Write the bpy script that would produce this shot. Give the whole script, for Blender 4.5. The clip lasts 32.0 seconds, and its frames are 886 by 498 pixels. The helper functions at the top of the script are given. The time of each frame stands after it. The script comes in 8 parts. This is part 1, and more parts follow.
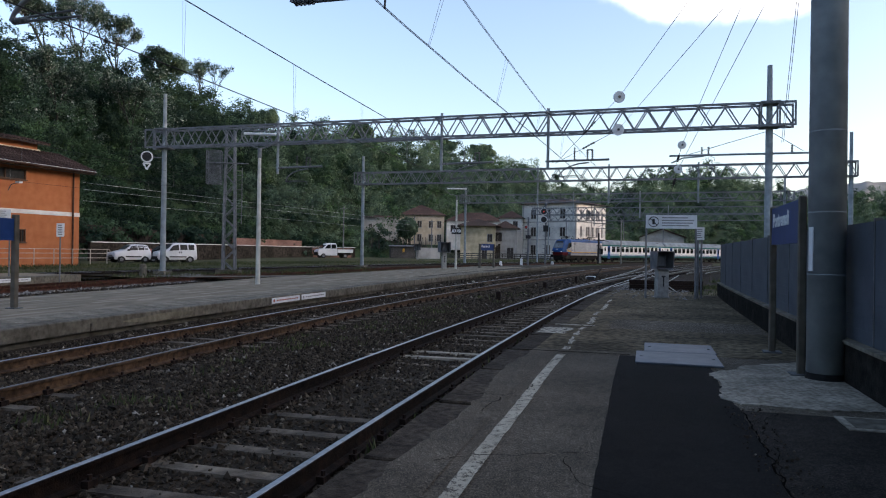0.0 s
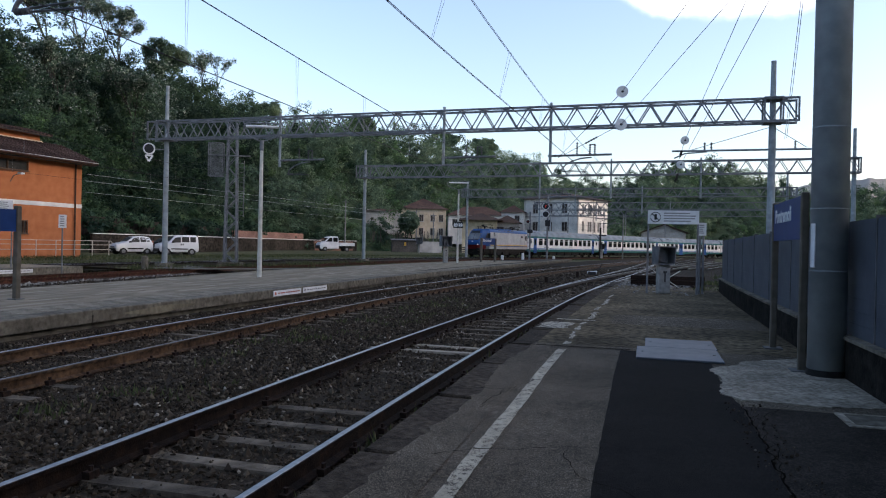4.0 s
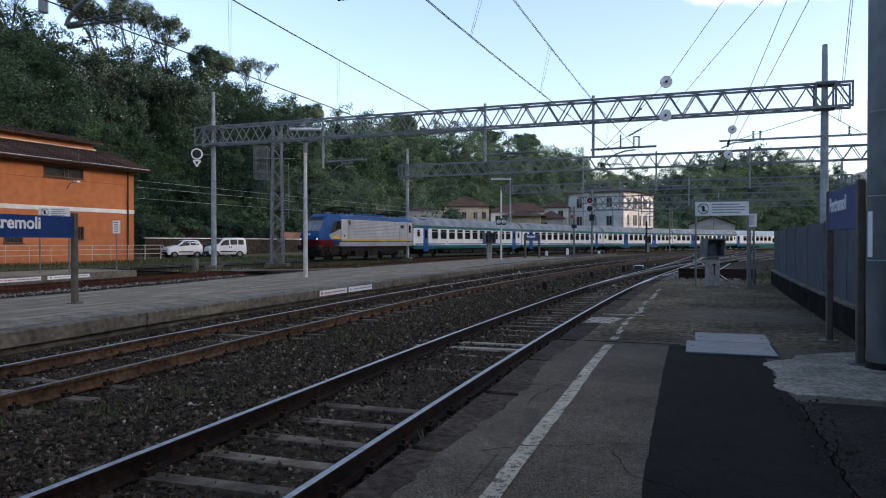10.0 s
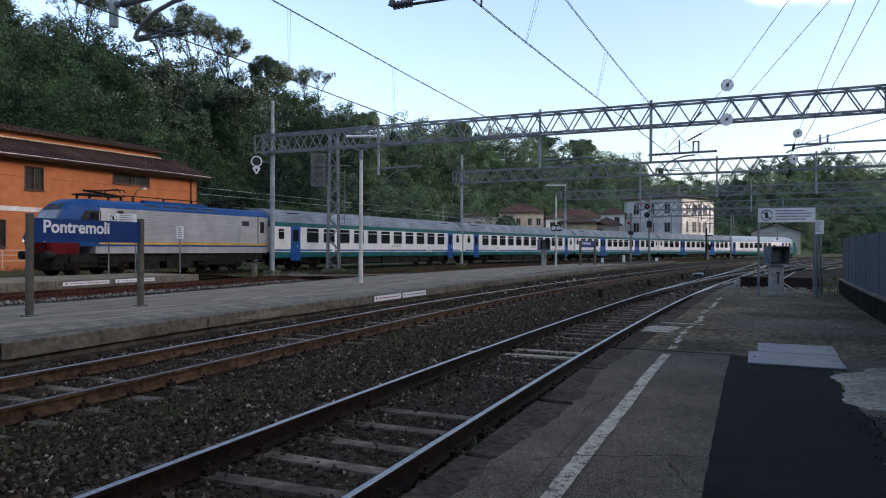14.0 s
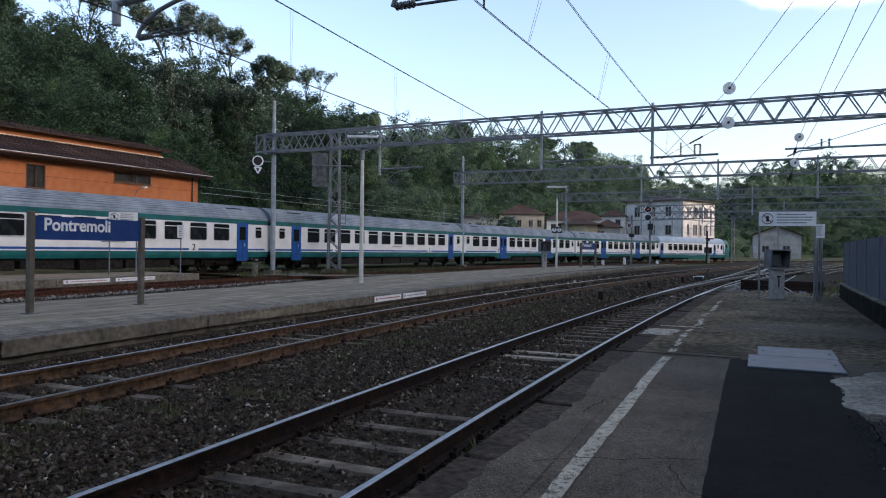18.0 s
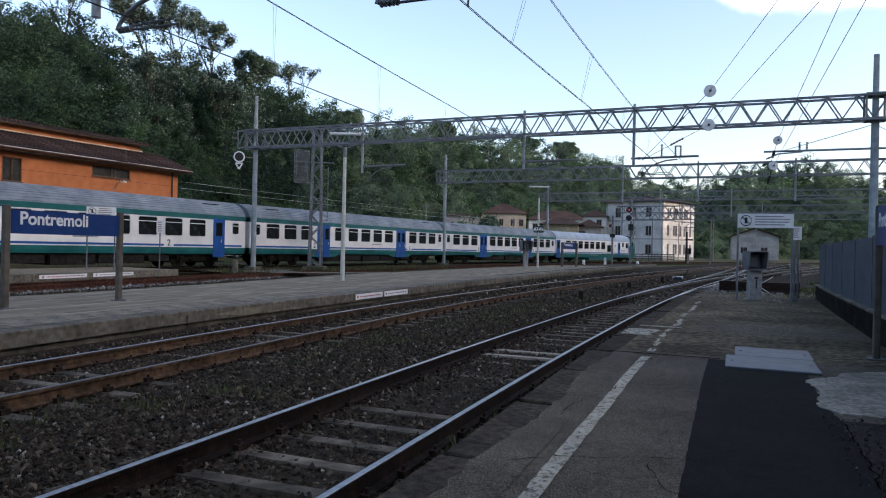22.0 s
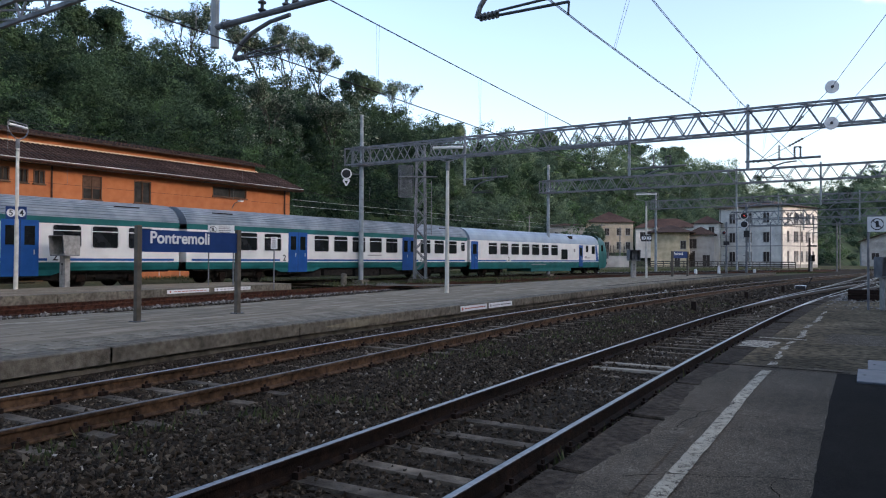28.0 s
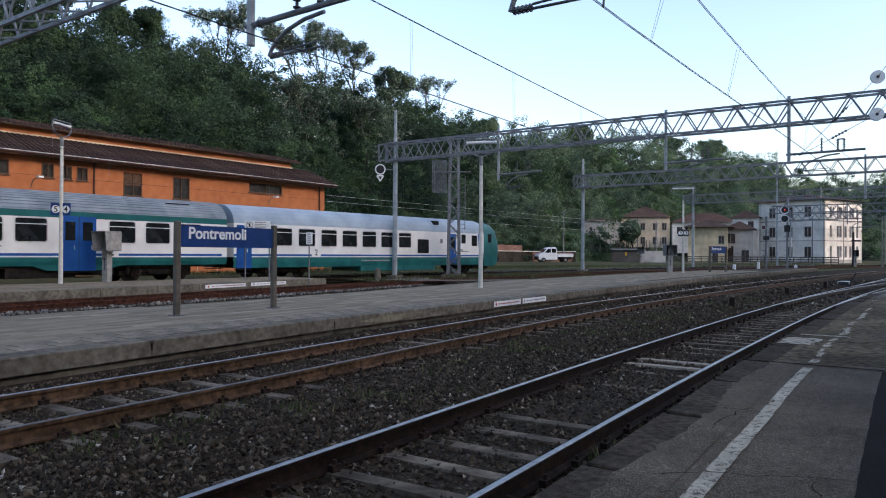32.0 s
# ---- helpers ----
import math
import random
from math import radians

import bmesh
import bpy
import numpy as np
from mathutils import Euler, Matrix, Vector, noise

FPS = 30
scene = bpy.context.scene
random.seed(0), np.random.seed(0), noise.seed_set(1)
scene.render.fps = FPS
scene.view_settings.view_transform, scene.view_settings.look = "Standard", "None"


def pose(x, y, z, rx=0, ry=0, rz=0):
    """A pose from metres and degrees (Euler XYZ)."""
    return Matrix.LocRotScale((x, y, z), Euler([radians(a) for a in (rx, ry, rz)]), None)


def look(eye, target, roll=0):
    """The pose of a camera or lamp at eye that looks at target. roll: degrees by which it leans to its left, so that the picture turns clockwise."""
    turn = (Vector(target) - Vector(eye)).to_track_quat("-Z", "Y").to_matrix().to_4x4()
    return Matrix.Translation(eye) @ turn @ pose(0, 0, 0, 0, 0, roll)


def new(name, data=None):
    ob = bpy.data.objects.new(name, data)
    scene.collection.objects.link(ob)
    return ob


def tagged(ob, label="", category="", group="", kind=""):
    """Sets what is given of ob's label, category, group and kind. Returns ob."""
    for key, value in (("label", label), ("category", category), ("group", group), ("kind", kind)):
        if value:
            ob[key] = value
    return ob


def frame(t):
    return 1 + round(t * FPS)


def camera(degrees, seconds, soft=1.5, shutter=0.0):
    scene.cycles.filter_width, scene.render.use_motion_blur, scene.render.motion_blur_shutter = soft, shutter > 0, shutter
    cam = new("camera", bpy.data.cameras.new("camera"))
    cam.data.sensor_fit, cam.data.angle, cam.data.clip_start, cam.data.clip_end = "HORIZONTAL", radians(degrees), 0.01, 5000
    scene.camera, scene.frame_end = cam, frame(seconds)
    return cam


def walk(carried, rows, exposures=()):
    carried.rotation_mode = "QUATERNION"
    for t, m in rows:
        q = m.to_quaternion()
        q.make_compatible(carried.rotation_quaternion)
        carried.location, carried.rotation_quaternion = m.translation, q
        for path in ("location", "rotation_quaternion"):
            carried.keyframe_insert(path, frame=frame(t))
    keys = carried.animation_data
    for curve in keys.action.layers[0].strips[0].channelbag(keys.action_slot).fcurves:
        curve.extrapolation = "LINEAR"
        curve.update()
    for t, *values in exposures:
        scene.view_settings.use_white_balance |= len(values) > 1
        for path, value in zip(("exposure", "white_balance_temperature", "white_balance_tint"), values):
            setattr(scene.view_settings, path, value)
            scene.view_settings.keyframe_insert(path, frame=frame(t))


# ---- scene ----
cam = camera(64.38, 32.0, 1.1)
EYE = (0.0, 0.0, 1.535)
# seconds, yaw to the left, pitch up, roll
PATH = [
    (0, 0.16, 0.23, 0.82), (0.5, -0.01, 0.18, 1.00), (1, 0.23, 0.36, 0.87), (1.5, 0.16, 0.20, 0.89), (2, 0.21, -0.08, 1.09), (2.5, 0.18, 0.05, 1.11),
    (4.5, 0.42, -0.50, 1.34), (5, 0.94, -0.69, 1.21), (5.5, 1.17, -0.61, 1.05), (6, 1.44, -0.54, 1.06), (6.5, 1.22, -0.52, 1.47), (7, 1.14, -0.41, 0.81),
    (7.5, 1.18, -0.53, 1.00), (8, 1.42, -1.07, 1.15), (8.5, 1.71, -1.12, 0.58), (9, 1.95, -0.58, 0.07), (9.5, 2.74, -0.39, -0.02), (10, 3.82, -0.51, -0.02),
    (10.5, 4.53, -0.57, 0.17), (11, 5.40, -0.15, 0.21), (11.5, 5.75, 0.67, 0.16), (12, 5.64, 0.07, 0.29), (12.5, 6.10, -0.22, 0.37), (13, 7.90, -0.37, 0.00),
    (13.5, 9.03, -0.14, -0.25), (14, 8.21, -0.01, 0.23), (14.5, 7.36, 0.17, 0.37), (15, 7.25, 0.29, 0.38), (15.5, 7.88, 0.24, 0.32), (17.5, 9.13, 0.05, 0.53),
    (18, 8.26, 0.07, 0.68), (18.5, 7.88, -0.00, 0.83), (19, 7.49, -0.15, 0.64), (19.5, 7.35, 0.06, 0.94), (20, 7.01, -0.09, 0.78), (20.5, 6.76, -0.11, 0.97),
    (21, 6.69, -0.07, 0.97), (21.5, 6.51, 0.01, 1.40), (22, 6.78, -0.04, 1.25), (22.5, 7.49, 0.18, 1.06), (23, 7.65, 0.06, 0.90), (23.5, 7.30, 0.15, 1.03),
    (24, 6.42, -0.12, 1.04), (24.5, 6.77, -0.23, 1.25), (25, 7.62, -0.07, 1.23), (25.5, 8.56, -0.14, 0.99), (27.5, 13.90, -0.88, -0.21), (28, 15.21, 0.80, 0.34),
    (28.5, 15.62, 0.65, -0.04), (29, 16.35, 0.46, -0.09), (29.5, 16.49, 0.30, -0.28), (30, 17.61, 0.56, -0.33), (30.5, 17.95, 0.62, 0.05), (31, 17.99, 0.85, 0.15),
    (31.5, 18.01, 0.47, 0.07), (32, 17.94, 0.39, 0.34),
]


def turned(yaw, pitch, roll):
    return Matrix.Translation(EYE) @ pose(0, 0, 0, 90 + pitch, 0, yaw) @ pose(0, 0, 0, 0, 0, roll)


# the clip's camera brightens and warms its picture a little as it turns to the hill
walk(cam, [(t, turned(a, b, c)) for t, a, b, c in PATH], ((0, 1.37, 6760, 16.5), (5, 1.45, 6760, 17.5), (11, 1.48, 6740, 17.5), (12, 1.38, 6740, 17.5), (13, 1.49, 6740, 17.5), (25, 1.54, 6720, 17.5), (28, 1.66, 6720, 17.5), (32, 1.69, 6720, 17.5)))

# ---- light ----
SUN_AZ, SUN_EL = radians(103), radians(18)
world = bpy.data.worlds.new("sky")
scene.world = world
world.use_nodes = True
wn, wl = world.node_tree.nodes, world.node_tree.links
sky = wn.new("ShaderNodeTexSky")
sky.sky_type, sky.sun_disc = "NISHITA", False
sky.sun_elevation, sky.sun_rotation = SUN_EL, SUN_AZ
sky.air_density, sky.dust_density, sky.ozone_density = 1.0, 2.3, 1.7
# a bank of white cloud in the blue
wt, wnoise, wd, wm = wn.new("ShaderNodeTexCoord"), wn.new("ShaderNodeTexNoise"), wn.new("ShaderNodeVectorMath"), wn.new("ShaderNodeMapRange")
wnoise.inputs["Scale"].default_value, wnoise.inputs["Detail"].default_value = 7.0, 6.0
wl.new(wt.outputs["Generated"], wnoise.inputs["Vector"])
wsq = wn.new("ShaderNodeVectorMath")
wsq.operation = "MULTIPLY_ADD"
wsq.inputs[1].default_value, wsq.inputs[2].default_value = (1.0, 1.0, 2.6), (-0.37, -0.87, -0.96)
wl.new(wt.outputs["Generated"], wsq.inputs[0])
wd.operation = "LENGTH"
wl.new(wsq.outputs[0], wd.inputs[0])
wa = wn.new("ShaderNodeMath")
wa.operation = "MULTIPLY_ADD"
wa.inputs[1].default_value = 0.28
wl.new(wnoise.outputs[0], wa.inputs[0])
wl.new(wd.outputs["Value"], wa.inputs[2])
wm.inputs["From Min"].default_value, wm.inputs["From Max"].default_value = 0.36, 0.25
wm.interpolation_type = "SMOOTHSTEP"
wl.new(wa.outputs[0], wm.inputs["Value"])
wmix = wn.new("ShaderNodeMix")
wmix.data_type = "RGBA"
wmix.inputs["B"].default_value = (9.0, 9.0, 9.0, 1)
wl.new(wm.outputs[0], wmix.inputs["Factor"])
wl.new(sky.outputs[0], wmix.inputs["A"])
wl.new(wmix.outputs["Result"], wn["Background"].inputs[0])
wn["Background"].inputs[1].default_value = 0.15
sun = new("sun", bpy.data.lights.new("sun", "SUN"))
sun.data.energy, sun.data.angle, sun.data.color = 0.15, radians(8), (1.0, 0.96, 0.91)
sun.matrix_world = look((0, 0, 0), (-math.cos(SUN_EL) * math.sin(SUN_AZ), -math.cos(SUN_EL) * math.cos(SUN_AZ), -math.sin(SUN_EL)))


# ---- tools ----
def surf(name, c1, c2, scale=8.0, rough=0.8, bump=0.0, metal=0.0, stain=0.35, big=0.6, fine=60.0, vary=0.0, spec=0.16):
    """A surface with grain, stains at a larger scale, and relief."""
    m = bpy.data.materials.new(name)
    m.use_nodes = True
    nt = m.node_tree
    nd, lk = nt.nodes, nt.links
    b = nd["Principled BSDF"]
    tc = nd.new("ShaderNodeTexCoord")
    n1, n2, n3 = (nd.new("ShaderNodeTexNoise") for _ in range(3))
    for n, sc, de in ((n1, scale, 6), (n2, big, 4), (n3, fine, 3)):
        n.inputs["Scale"].default_value, n.inputs["Detail"].default_value = sc, de
        lk.new(tc.outputs["Object"], n.inputs["Vector"])
    r1 = nd.new("ShaderNodeValToRGB")
    r1.color_ramp.elements[0].color, r1.color_ramp.elements[1].color = (*c1, 1), (*c2, 1)
    r1.color_ramp.elements[0].position, r1.color_ramp.elements[1].position = 0.32, 0.68
    lk.new(n1.outputs[0], r1.inputs[0])
    mp = nd.new("ShaderNodeMapRange")
    mp.inputs["From Min"].default_value, mp.inputs["From Max"].default_value = 0.3, 0.7
    mp.inputs["To Min"].default_value, mp.inputs["To Max"].default_value = 1 - stain, 1 + stain * 0.6
    lk.new(n2.outputs[0], mp.inputs["Value"])
    mx = nd.new("ShaderNodeVectorMath")
    mx.operation = "SCALE"
    lk.new(r1.outputs[0], mx.inputs[0])
    lk.new(mp.outputs[0], mx.inputs["Scale"])
    out = mx.outputs[0]
    if vary:
        oi = nd.new("ShaderNodeObjectInfo")
        m2 = nd.new("ShaderNodeMapRange")
        m2.inputs["To Min"].default_value, m2.inputs["To Max"].default_value = 1 - vary, 1 + vary
        lk.new(oi.outputs["Random"], m2.inputs["Value"])
        s2 = nd.new("ShaderNodeVectorMath")
        s2.operation = "SCALE"
        lk.new(out, s2.inputs[0])
        lk.new(m2.outputs[0], s2.inputs["Scale"])
        out = s2.outputs[0]
    lk.new(out, b.inputs["Base Color"])
    b.inputs["Roughness"].default_value, b.inputs["Metallic"].default_value = rough, metal
    b.inputs["Specular IOR Level"].default_value = spec
    if bump:
        bp = nd.new("ShaderNodeBump")
        bp.inputs["Strength"].default_value, bp.inputs["Distance"].default_value = min(1.0, bump), 0.02
        lk.new(n3.outputs[0], bp.inputs["Height"])
        lk.new(bp.outputs[0], b.inputs["Normal"])
    return m


def aggregate(name, stops, cell=170.0, rough=0.95, bump=0.6, stain=0.3, big=1.1, spec=0.08):
    """Asphalt or concrete in which the single grains show, with larger stains and worn patches."""
    m = bpy.data.materials.new(name)
    m.use_nodes = True
    nd, lk = m.node_tree.nodes, m.node_tree.links
    b = nd["Principled BSDF"]
    tc, vo, n2, n3 = nd.new("ShaderNodeTexCoord"), nd.new("ShaderNodeTexVoronoi"), nd.new("ShaderNodeTexNoise"), nd.new("ShaderNodeTexNoise")
    vo.inputs["Scale"].default_value = cell
    n2.inputs["Scale"].default_value, n2.inputs["Detail"].default_value = big, 6
    n3.inputs["Scale"].default_value, n3.inputs["Detail"].default_value = big * 9, 5
    for n in (vo, n2, n3):
        lk.new(tc.outputs["Object"], n.inputs["Vector"])
    sp = nd.new("ShaderNodeSeparateColor")
    lk.new(vo.outputs["Color"], sp.inputs[0])
    r = nd.new("ShaderNodeValToRGB")
    while len(r.color_ramp.elements) < len(stops):
        r.color_ramp.elements.new(0.5)
    for e, (p, c) in zip(r.color_ramp.elements, stops):
        e.position, e.color = p, (*c, 1)
    lk.new(sp.outputs[0], r.inputs[0])
    out = r.outputs[0]
    for n, k in ((n2, stain), (n3, stain * 0.6)):
        mp, sc = nd.new("ShaderNodeMapRange"), nd.new("ShaderNodeVectorMath")
        mp.inputs["From Min"].default_value, mp.inputs["From Max"].default_value = 0.32, 0.68
        mp.inputs["To Min"].default_value, mp.inputs["To Max"].default_value = 1 - k, 1 + k * 0.6
        sc.operation = "SCALE"
        lk.new(n.outputs[0], mp.inputs["Value"])
        lk.new(out, sc.inputs[0])
        lk.new(mp.outputs[0], sc.inputs["Scale"])
        out = sc.outputs[0]
    lk.new(out, b.inputs["Base Color"])
    b.inputs["Roughness"].default_value, b.inputs["Specular IOR Level"].default_value = rough, spec
    bp = nd.new("ShaderNodeBump")
    bp.inputs["Strength"].default_value, bp.inputs["Distance"].default_value = bump, 0.006
    lk.new(vo.outputs["Distance"], bp.inputs["Height"])
    lk.new(bp.outputs[0], b.inputs["Normal"])
    return m


def worn_paint(name, paint, under, cover, fine=130.0, big=5.0):
    """Road paint that has come off in grains and in patches, over the asphalt below it."""
    m = surf(name, tuple(v * 0.8 for v in paint), paint, 30, 0.85, 0.4, stain=0.2, big=2.0, fine=120, spec=0.1)
    nd, lk = m.node_tree.nodes, m.node_tree.links
    b = nd["Principled BSDF"]
    src = b.inputs["Base Color"].links[0].from_socket
    tc, n1, n2, ad, mp, mx = (nd.new(k) for k in ("ShaderNodeTexCoord", "ShaderNodeTexNoise", "ShaderNodeTexNoise", "ShaderNodeMath", "ShaderNodeMapRange", "ShaderNodeMix"))
    for n, v in ((n1, fine), (n2, big)):
        n.inputs["Scale"].default_value, n.inputs["Detail"].default_value = v, 5
        lk.new(tc.outputs["Object"], n.inputs["Vector"])
    ad.operation = "ADD"
    lk.new(n1.outputs[0], ad.inputs[0])
    lk.new(n2.outputs[0], ad.inputs[1])
    mp.inputs["From Min"].default_value, mp.inputs["From Max"].default_value = cover - 0.03, cover + 0.05
    lk.new(ad.outputs[0], mp.inputs["Value"])
    mx.data_type = "RGBA"
    lk.new(mp.outputs[0], mx.inputs["Factor"])
    lk.new(src, mx.inputs["A"])
    mx.inputs["B"].default_value = (*under, 1)
    lk.new(mx.outputs["Result"], b.inputs["Base Color"])
    return m


def foliage(name, dark, mid, light, trans=0.38, zone=0.11):
    """Leaves whose green drifts from tree to tree and a little from leaf to leaf."""
    m = islands(name, [(0, tuple(v * 0.8 for v in mid)), (0.7, mid), (1, tuple(v * 1.35 for v in mid))], 0.8, trans)
    nd, lk = m.node_tree.nodes, m.node_tree.links
    b = nd["Principled BSDF"]
    src = b.inputs["Base Color"].links[0].from_socket
    tc, n1, r, mx = (nd.new(k) for k in ("ShaderNodeTexCoord", "ShaderNodeTexNoise", "ShaderNodeValToRGB", "ShaderNodeMix"))
    n1.inputs["Scale"].default_value, n1.inputs["Detail"].default_value = zone, 3
    lk.new(tc.outputs["Object"], n1.inputs["Vector"])
    r.color_ramp.elements[0].position, r.color_ramp.elements[1].position = 0.4, 0.6
    r.color_ramp.elements[0].color = (*(d / c for d, c in zip(dark, mid)), 1)
    r.color_ramp.elements[1].color = (*(d / c for d, c in zip(light, mid)), 1)
    mx.data_type, mx.blend_type = "RGBA", "MULTIPLY"
    mx.inputs["Factor"].default_value = 1.0
    lk.new(n1.outputs[0], r.inputs[0])
    lk.new(src, mx.inputs["A"])
    lk.new(r.outputs[0], mx.inputs["B"])
    for node in nd:
        for i in node.inputs:
            if i.name in ("Base Color", "Color") and i.links and i.links[0].from_socket == src and node.type in ("BSDF_PRINCIPLED", "BSDF_TRANSLUCENT"):
                lk.new(mx.outputs["Result"], i)
    b.inputs["Specular IOR Level"].default_value = 0.15
    return m


def islands(name, stops, rough=0.9, trans=0.0, spec=0.12):
    """A surface whose colour changes from piece to piece of one mesh."""
    m = bpy.data.materials.new(name)
    m.use_nodes = True
    nd, lk = m.node_tree.nodes, m.node_tree.links
    b = nd["Principled BSDF"]
    g, r = nd.new("ShaderNodeNewGeometry"), nd.new("ShaderNodeValToRGB")
    while len(r.color_ramp.elements) < len(stops):
        r.color_ramp.elements.new(0.5)
    for e, (p, c) in zip(r.color_ramp.elements, stops):
        e.position, e.color = p, (*c, 1)
    lk.new(g.outputs["Random Per Island"], r.inputs[0])
    lk.new(r.outputs[0], b.inputs["Base Color"])
    b.inputs["Roughness"].default_value = rough
    b.inputs["Specular IOR Level"].default_value = spec
    if trans:
        t, mixer = nd.new("ShaderNodeBsdfTranslucent"), nd.new("ShaderNodeMixShader")
        lk.new(r.outputs[0], t.inputs["Color"])
        mixer.inputs[0].default_value = trans
        lk.new(b.outputs[0], mixer.inputs[1])
        lk.new(t.outputs[0], mixer.inputs[2])
        lk.new(mixer.outputs[0], nd["Material Output"].inputs["Surface"])
    return m


def glow(name, color, strength):
    m = bpy.data.materials.new(name)
    m.use_nodes = True
    b = m.node_tree.nodes["Principled BSDF"]
    b.inputs["Base Color"].default_value = (*color, 1)
    b.inputs["Emission Color"].default_value, b.inputs["Emission Strength"].default_value = (*color, 1), strength
    return m


def part(name, bm, material, parent=None, label=""):
    me = bpy.data.meshes.new(name)
    bm.to_mesh(me)
    bm.free()
    me.materials.append(material)
    ob = new(name, me)
    ob.parent = parent
    return tagged(ob, label)


def thing(name, m, label, category, group=""):
    """An empty at the base of a thing, to which its parts belong."""
    ob = new(name)
    ob.empty_display_size = 0.2
    ob.matrix_world = m
    return tagged(ob, label, category, group)


def share(name, mesh, parent, m, label=""):
    """One more object on a mesh that is there already."""
    ob = new(name, mesh)
    ob.parent = parent
    ob.matrix_basis = m
    return tagged(ob, label)


def rawmesh(name, verts, faces, material, smooth=False):
    me = bpy.data.meshes.new(name)
    me.from_pydata(verts, [], faces)
    me.materials.append(material)
    if smooth:
        me.shade_smooth()
    return me


def box(bm, x0, x1, y0, y1, z0, z1):
    v = [bm.verts.new(c) for c in ((x0, y0, z0), (x1, y0, z0), (x1, y1, z0), (x0, y1, z0), (x0, y0, z1), (x1, y0, z1), (x1, y1, z1), (x0, y1, z1))]
    for a in ((3, 2, 1, 0), (4, 5, 6, 7), (0, 1, 5, 4), (1, 2, 6, 5), (2, 3, 7, 6), (3, 0, 4, 7)):
        bm.faces.new([v[i] for i in a])


def rod(bm, a, b, r, n=8, r2=None):
    a, b = Vector(a), Vector(b)
    q = (b - a).to_track_quat("Z", "Y")
    r2 = r if r2 is None else r2
    rings = [[bm.verts.new(p + q @ Vector((rr * math.cos(k * math.tau / n), rr * math.sin(k * math.tau / n), 0))) for k in range(n)] for p, rr in ((a, r), (b, r2))]
    for k in range(n):
        bm.faces.new((rings[0][k], rings[0][(k + 1) % n], rings[1][(k + 1) % n], rings[1][k]))
    bm.faces.new(rings[0][::-1])
    bm.faces.new(rings[1])


# ---- plan: lines of the tracks ----
def t1x(y):
    if y < 0:
        return -3.08 + 0.25 * y
    return -6.7117e-06 * y**3 + 0.00189247 * y * y + 0.24969 * y - 3.0775 - 0.1 * min(1, max(0, (y - 15) / 15))


def trx(y):
    if y < 20:
        return -27.45 + 0.3425 * (y - 20)
    return 1.2108e-05 * y**3 - 0.00056103 * y * y + 0.35011 * y - 34.3201


class Line:
    """A line in the plan, by its length."""

    def __init__(self, pts):
        self.p = np.array(pts, float)
        d = np.hypot(*np.diff(self.p, axis=0).T)
        self.s = np.r_[0, np.cumsum(d)]
        g = np.gradient(self.p, self.s, axis=0)
        self.t = g / np.hypot(*g.T)[:, None]

    def at(self, s, off=0.0):
        x, y = np.interp(s, self.s, self.p[:, 0]), np.interp(s, self.s, self.p[:, 1])
        tx, ty = np.interp(s, self.s, self.t[:, 0]), np.interp(s, self.s, self.t[:, 1])
        n = math.hypot(tx, ty)
        tx, ty = tx / n, ty / n
        return Vector((x - ty * off, y + tx * off, 0)), Vector((tx, ty, 0))

    def aty(self, y):
        return float(np.interp(y, self.p[:, 1], self.s))


T1 = Line([(t1x(y), y) for y in np.arange(-40, 170, 1.0)])
TR = Line([(trx(y), y) for y in np.arange(-160, 200, 1.0)])


def band(bm, line, y0, y1, profile, step=1.0):
    """Sweeps a profile of (offset to the left, height) along a line; an offset may be a function of y."""
    s0, s1 = line.aty(y0), line.aty(y1)
    n = max(1, int((s1 - s0) / step))
    last = None
    for i in range(n + 1):
        s = s0 + (s1 - s0) * i / n
        y = float(np.interp(s, line.s, line.p[:, 1]))
        ring = []
        for o, z in profile:
            p, _ = line.at(s, o(y) if callable(o) else o)
            ring.append(bm.verts.new((p.x, p.y, z(y) if callable(z) else z)))
        if last:
            for a in range(len(ring) - 1):
                bm.faces.new((last[a], last[a + 1], ring[a + 1], ring[a]))
        last = ring


def steps(*pairs):
    """A function of y through the given pairs."""
    ys, vs = [p[0] for p in pairs], [p[1] for p in pairs]
    return lambda y: float(np.interp(y, ys, vs))


T2O = steps((-40, 4.1), (4, 4.24), (6.4, 4.28), (8.4, 4.38), (10, 4.48), (13.3, 4.64), (16, 4.81), (19, 4.94), (22, 5.02), (28, 5.07), (40, 5.2), (70, 5.2), (130, 4.4))
T2W = steps((-40, 4.1), (10, 4.2), (18, 4.45), (28, 4.9), (40, 5.2), (70, 5.2), (130, 4.4))
T3O = steps((-40, 17.6), (0, 18.0), (10, 18.6), (18, 19.4), (28, 20.9), (37, 21.8), (60, 22.6), (90, 20.0), (130, 14.0))
ISN = steps((-40, 5.6), (0, 5.75), (4.8, 5.95), (10.8, 6.42), (16, 6.6), (20, 6.75), (28, 7.2), (39, 8.0), (60, 9.4), (78, 11.0))
ISF = steps((-40, 12.0), (12, 12.0), (17, 12.4), (25, 13.7), (45, 15.0), (60, 15.2), (78, 13.0))
P3N = lambda y: T3O(y) + 1.66


def along(y, off, z=0.0):
    """A pose on the plan: at T1's y, off metres to its left, with y ahead along the track."""
    p, d = T1.at(T1.aty(y), off)
    return pose(p.x, p.y, z, 0, 0, math.degrees(math.atan2(-d.x, d.y)))


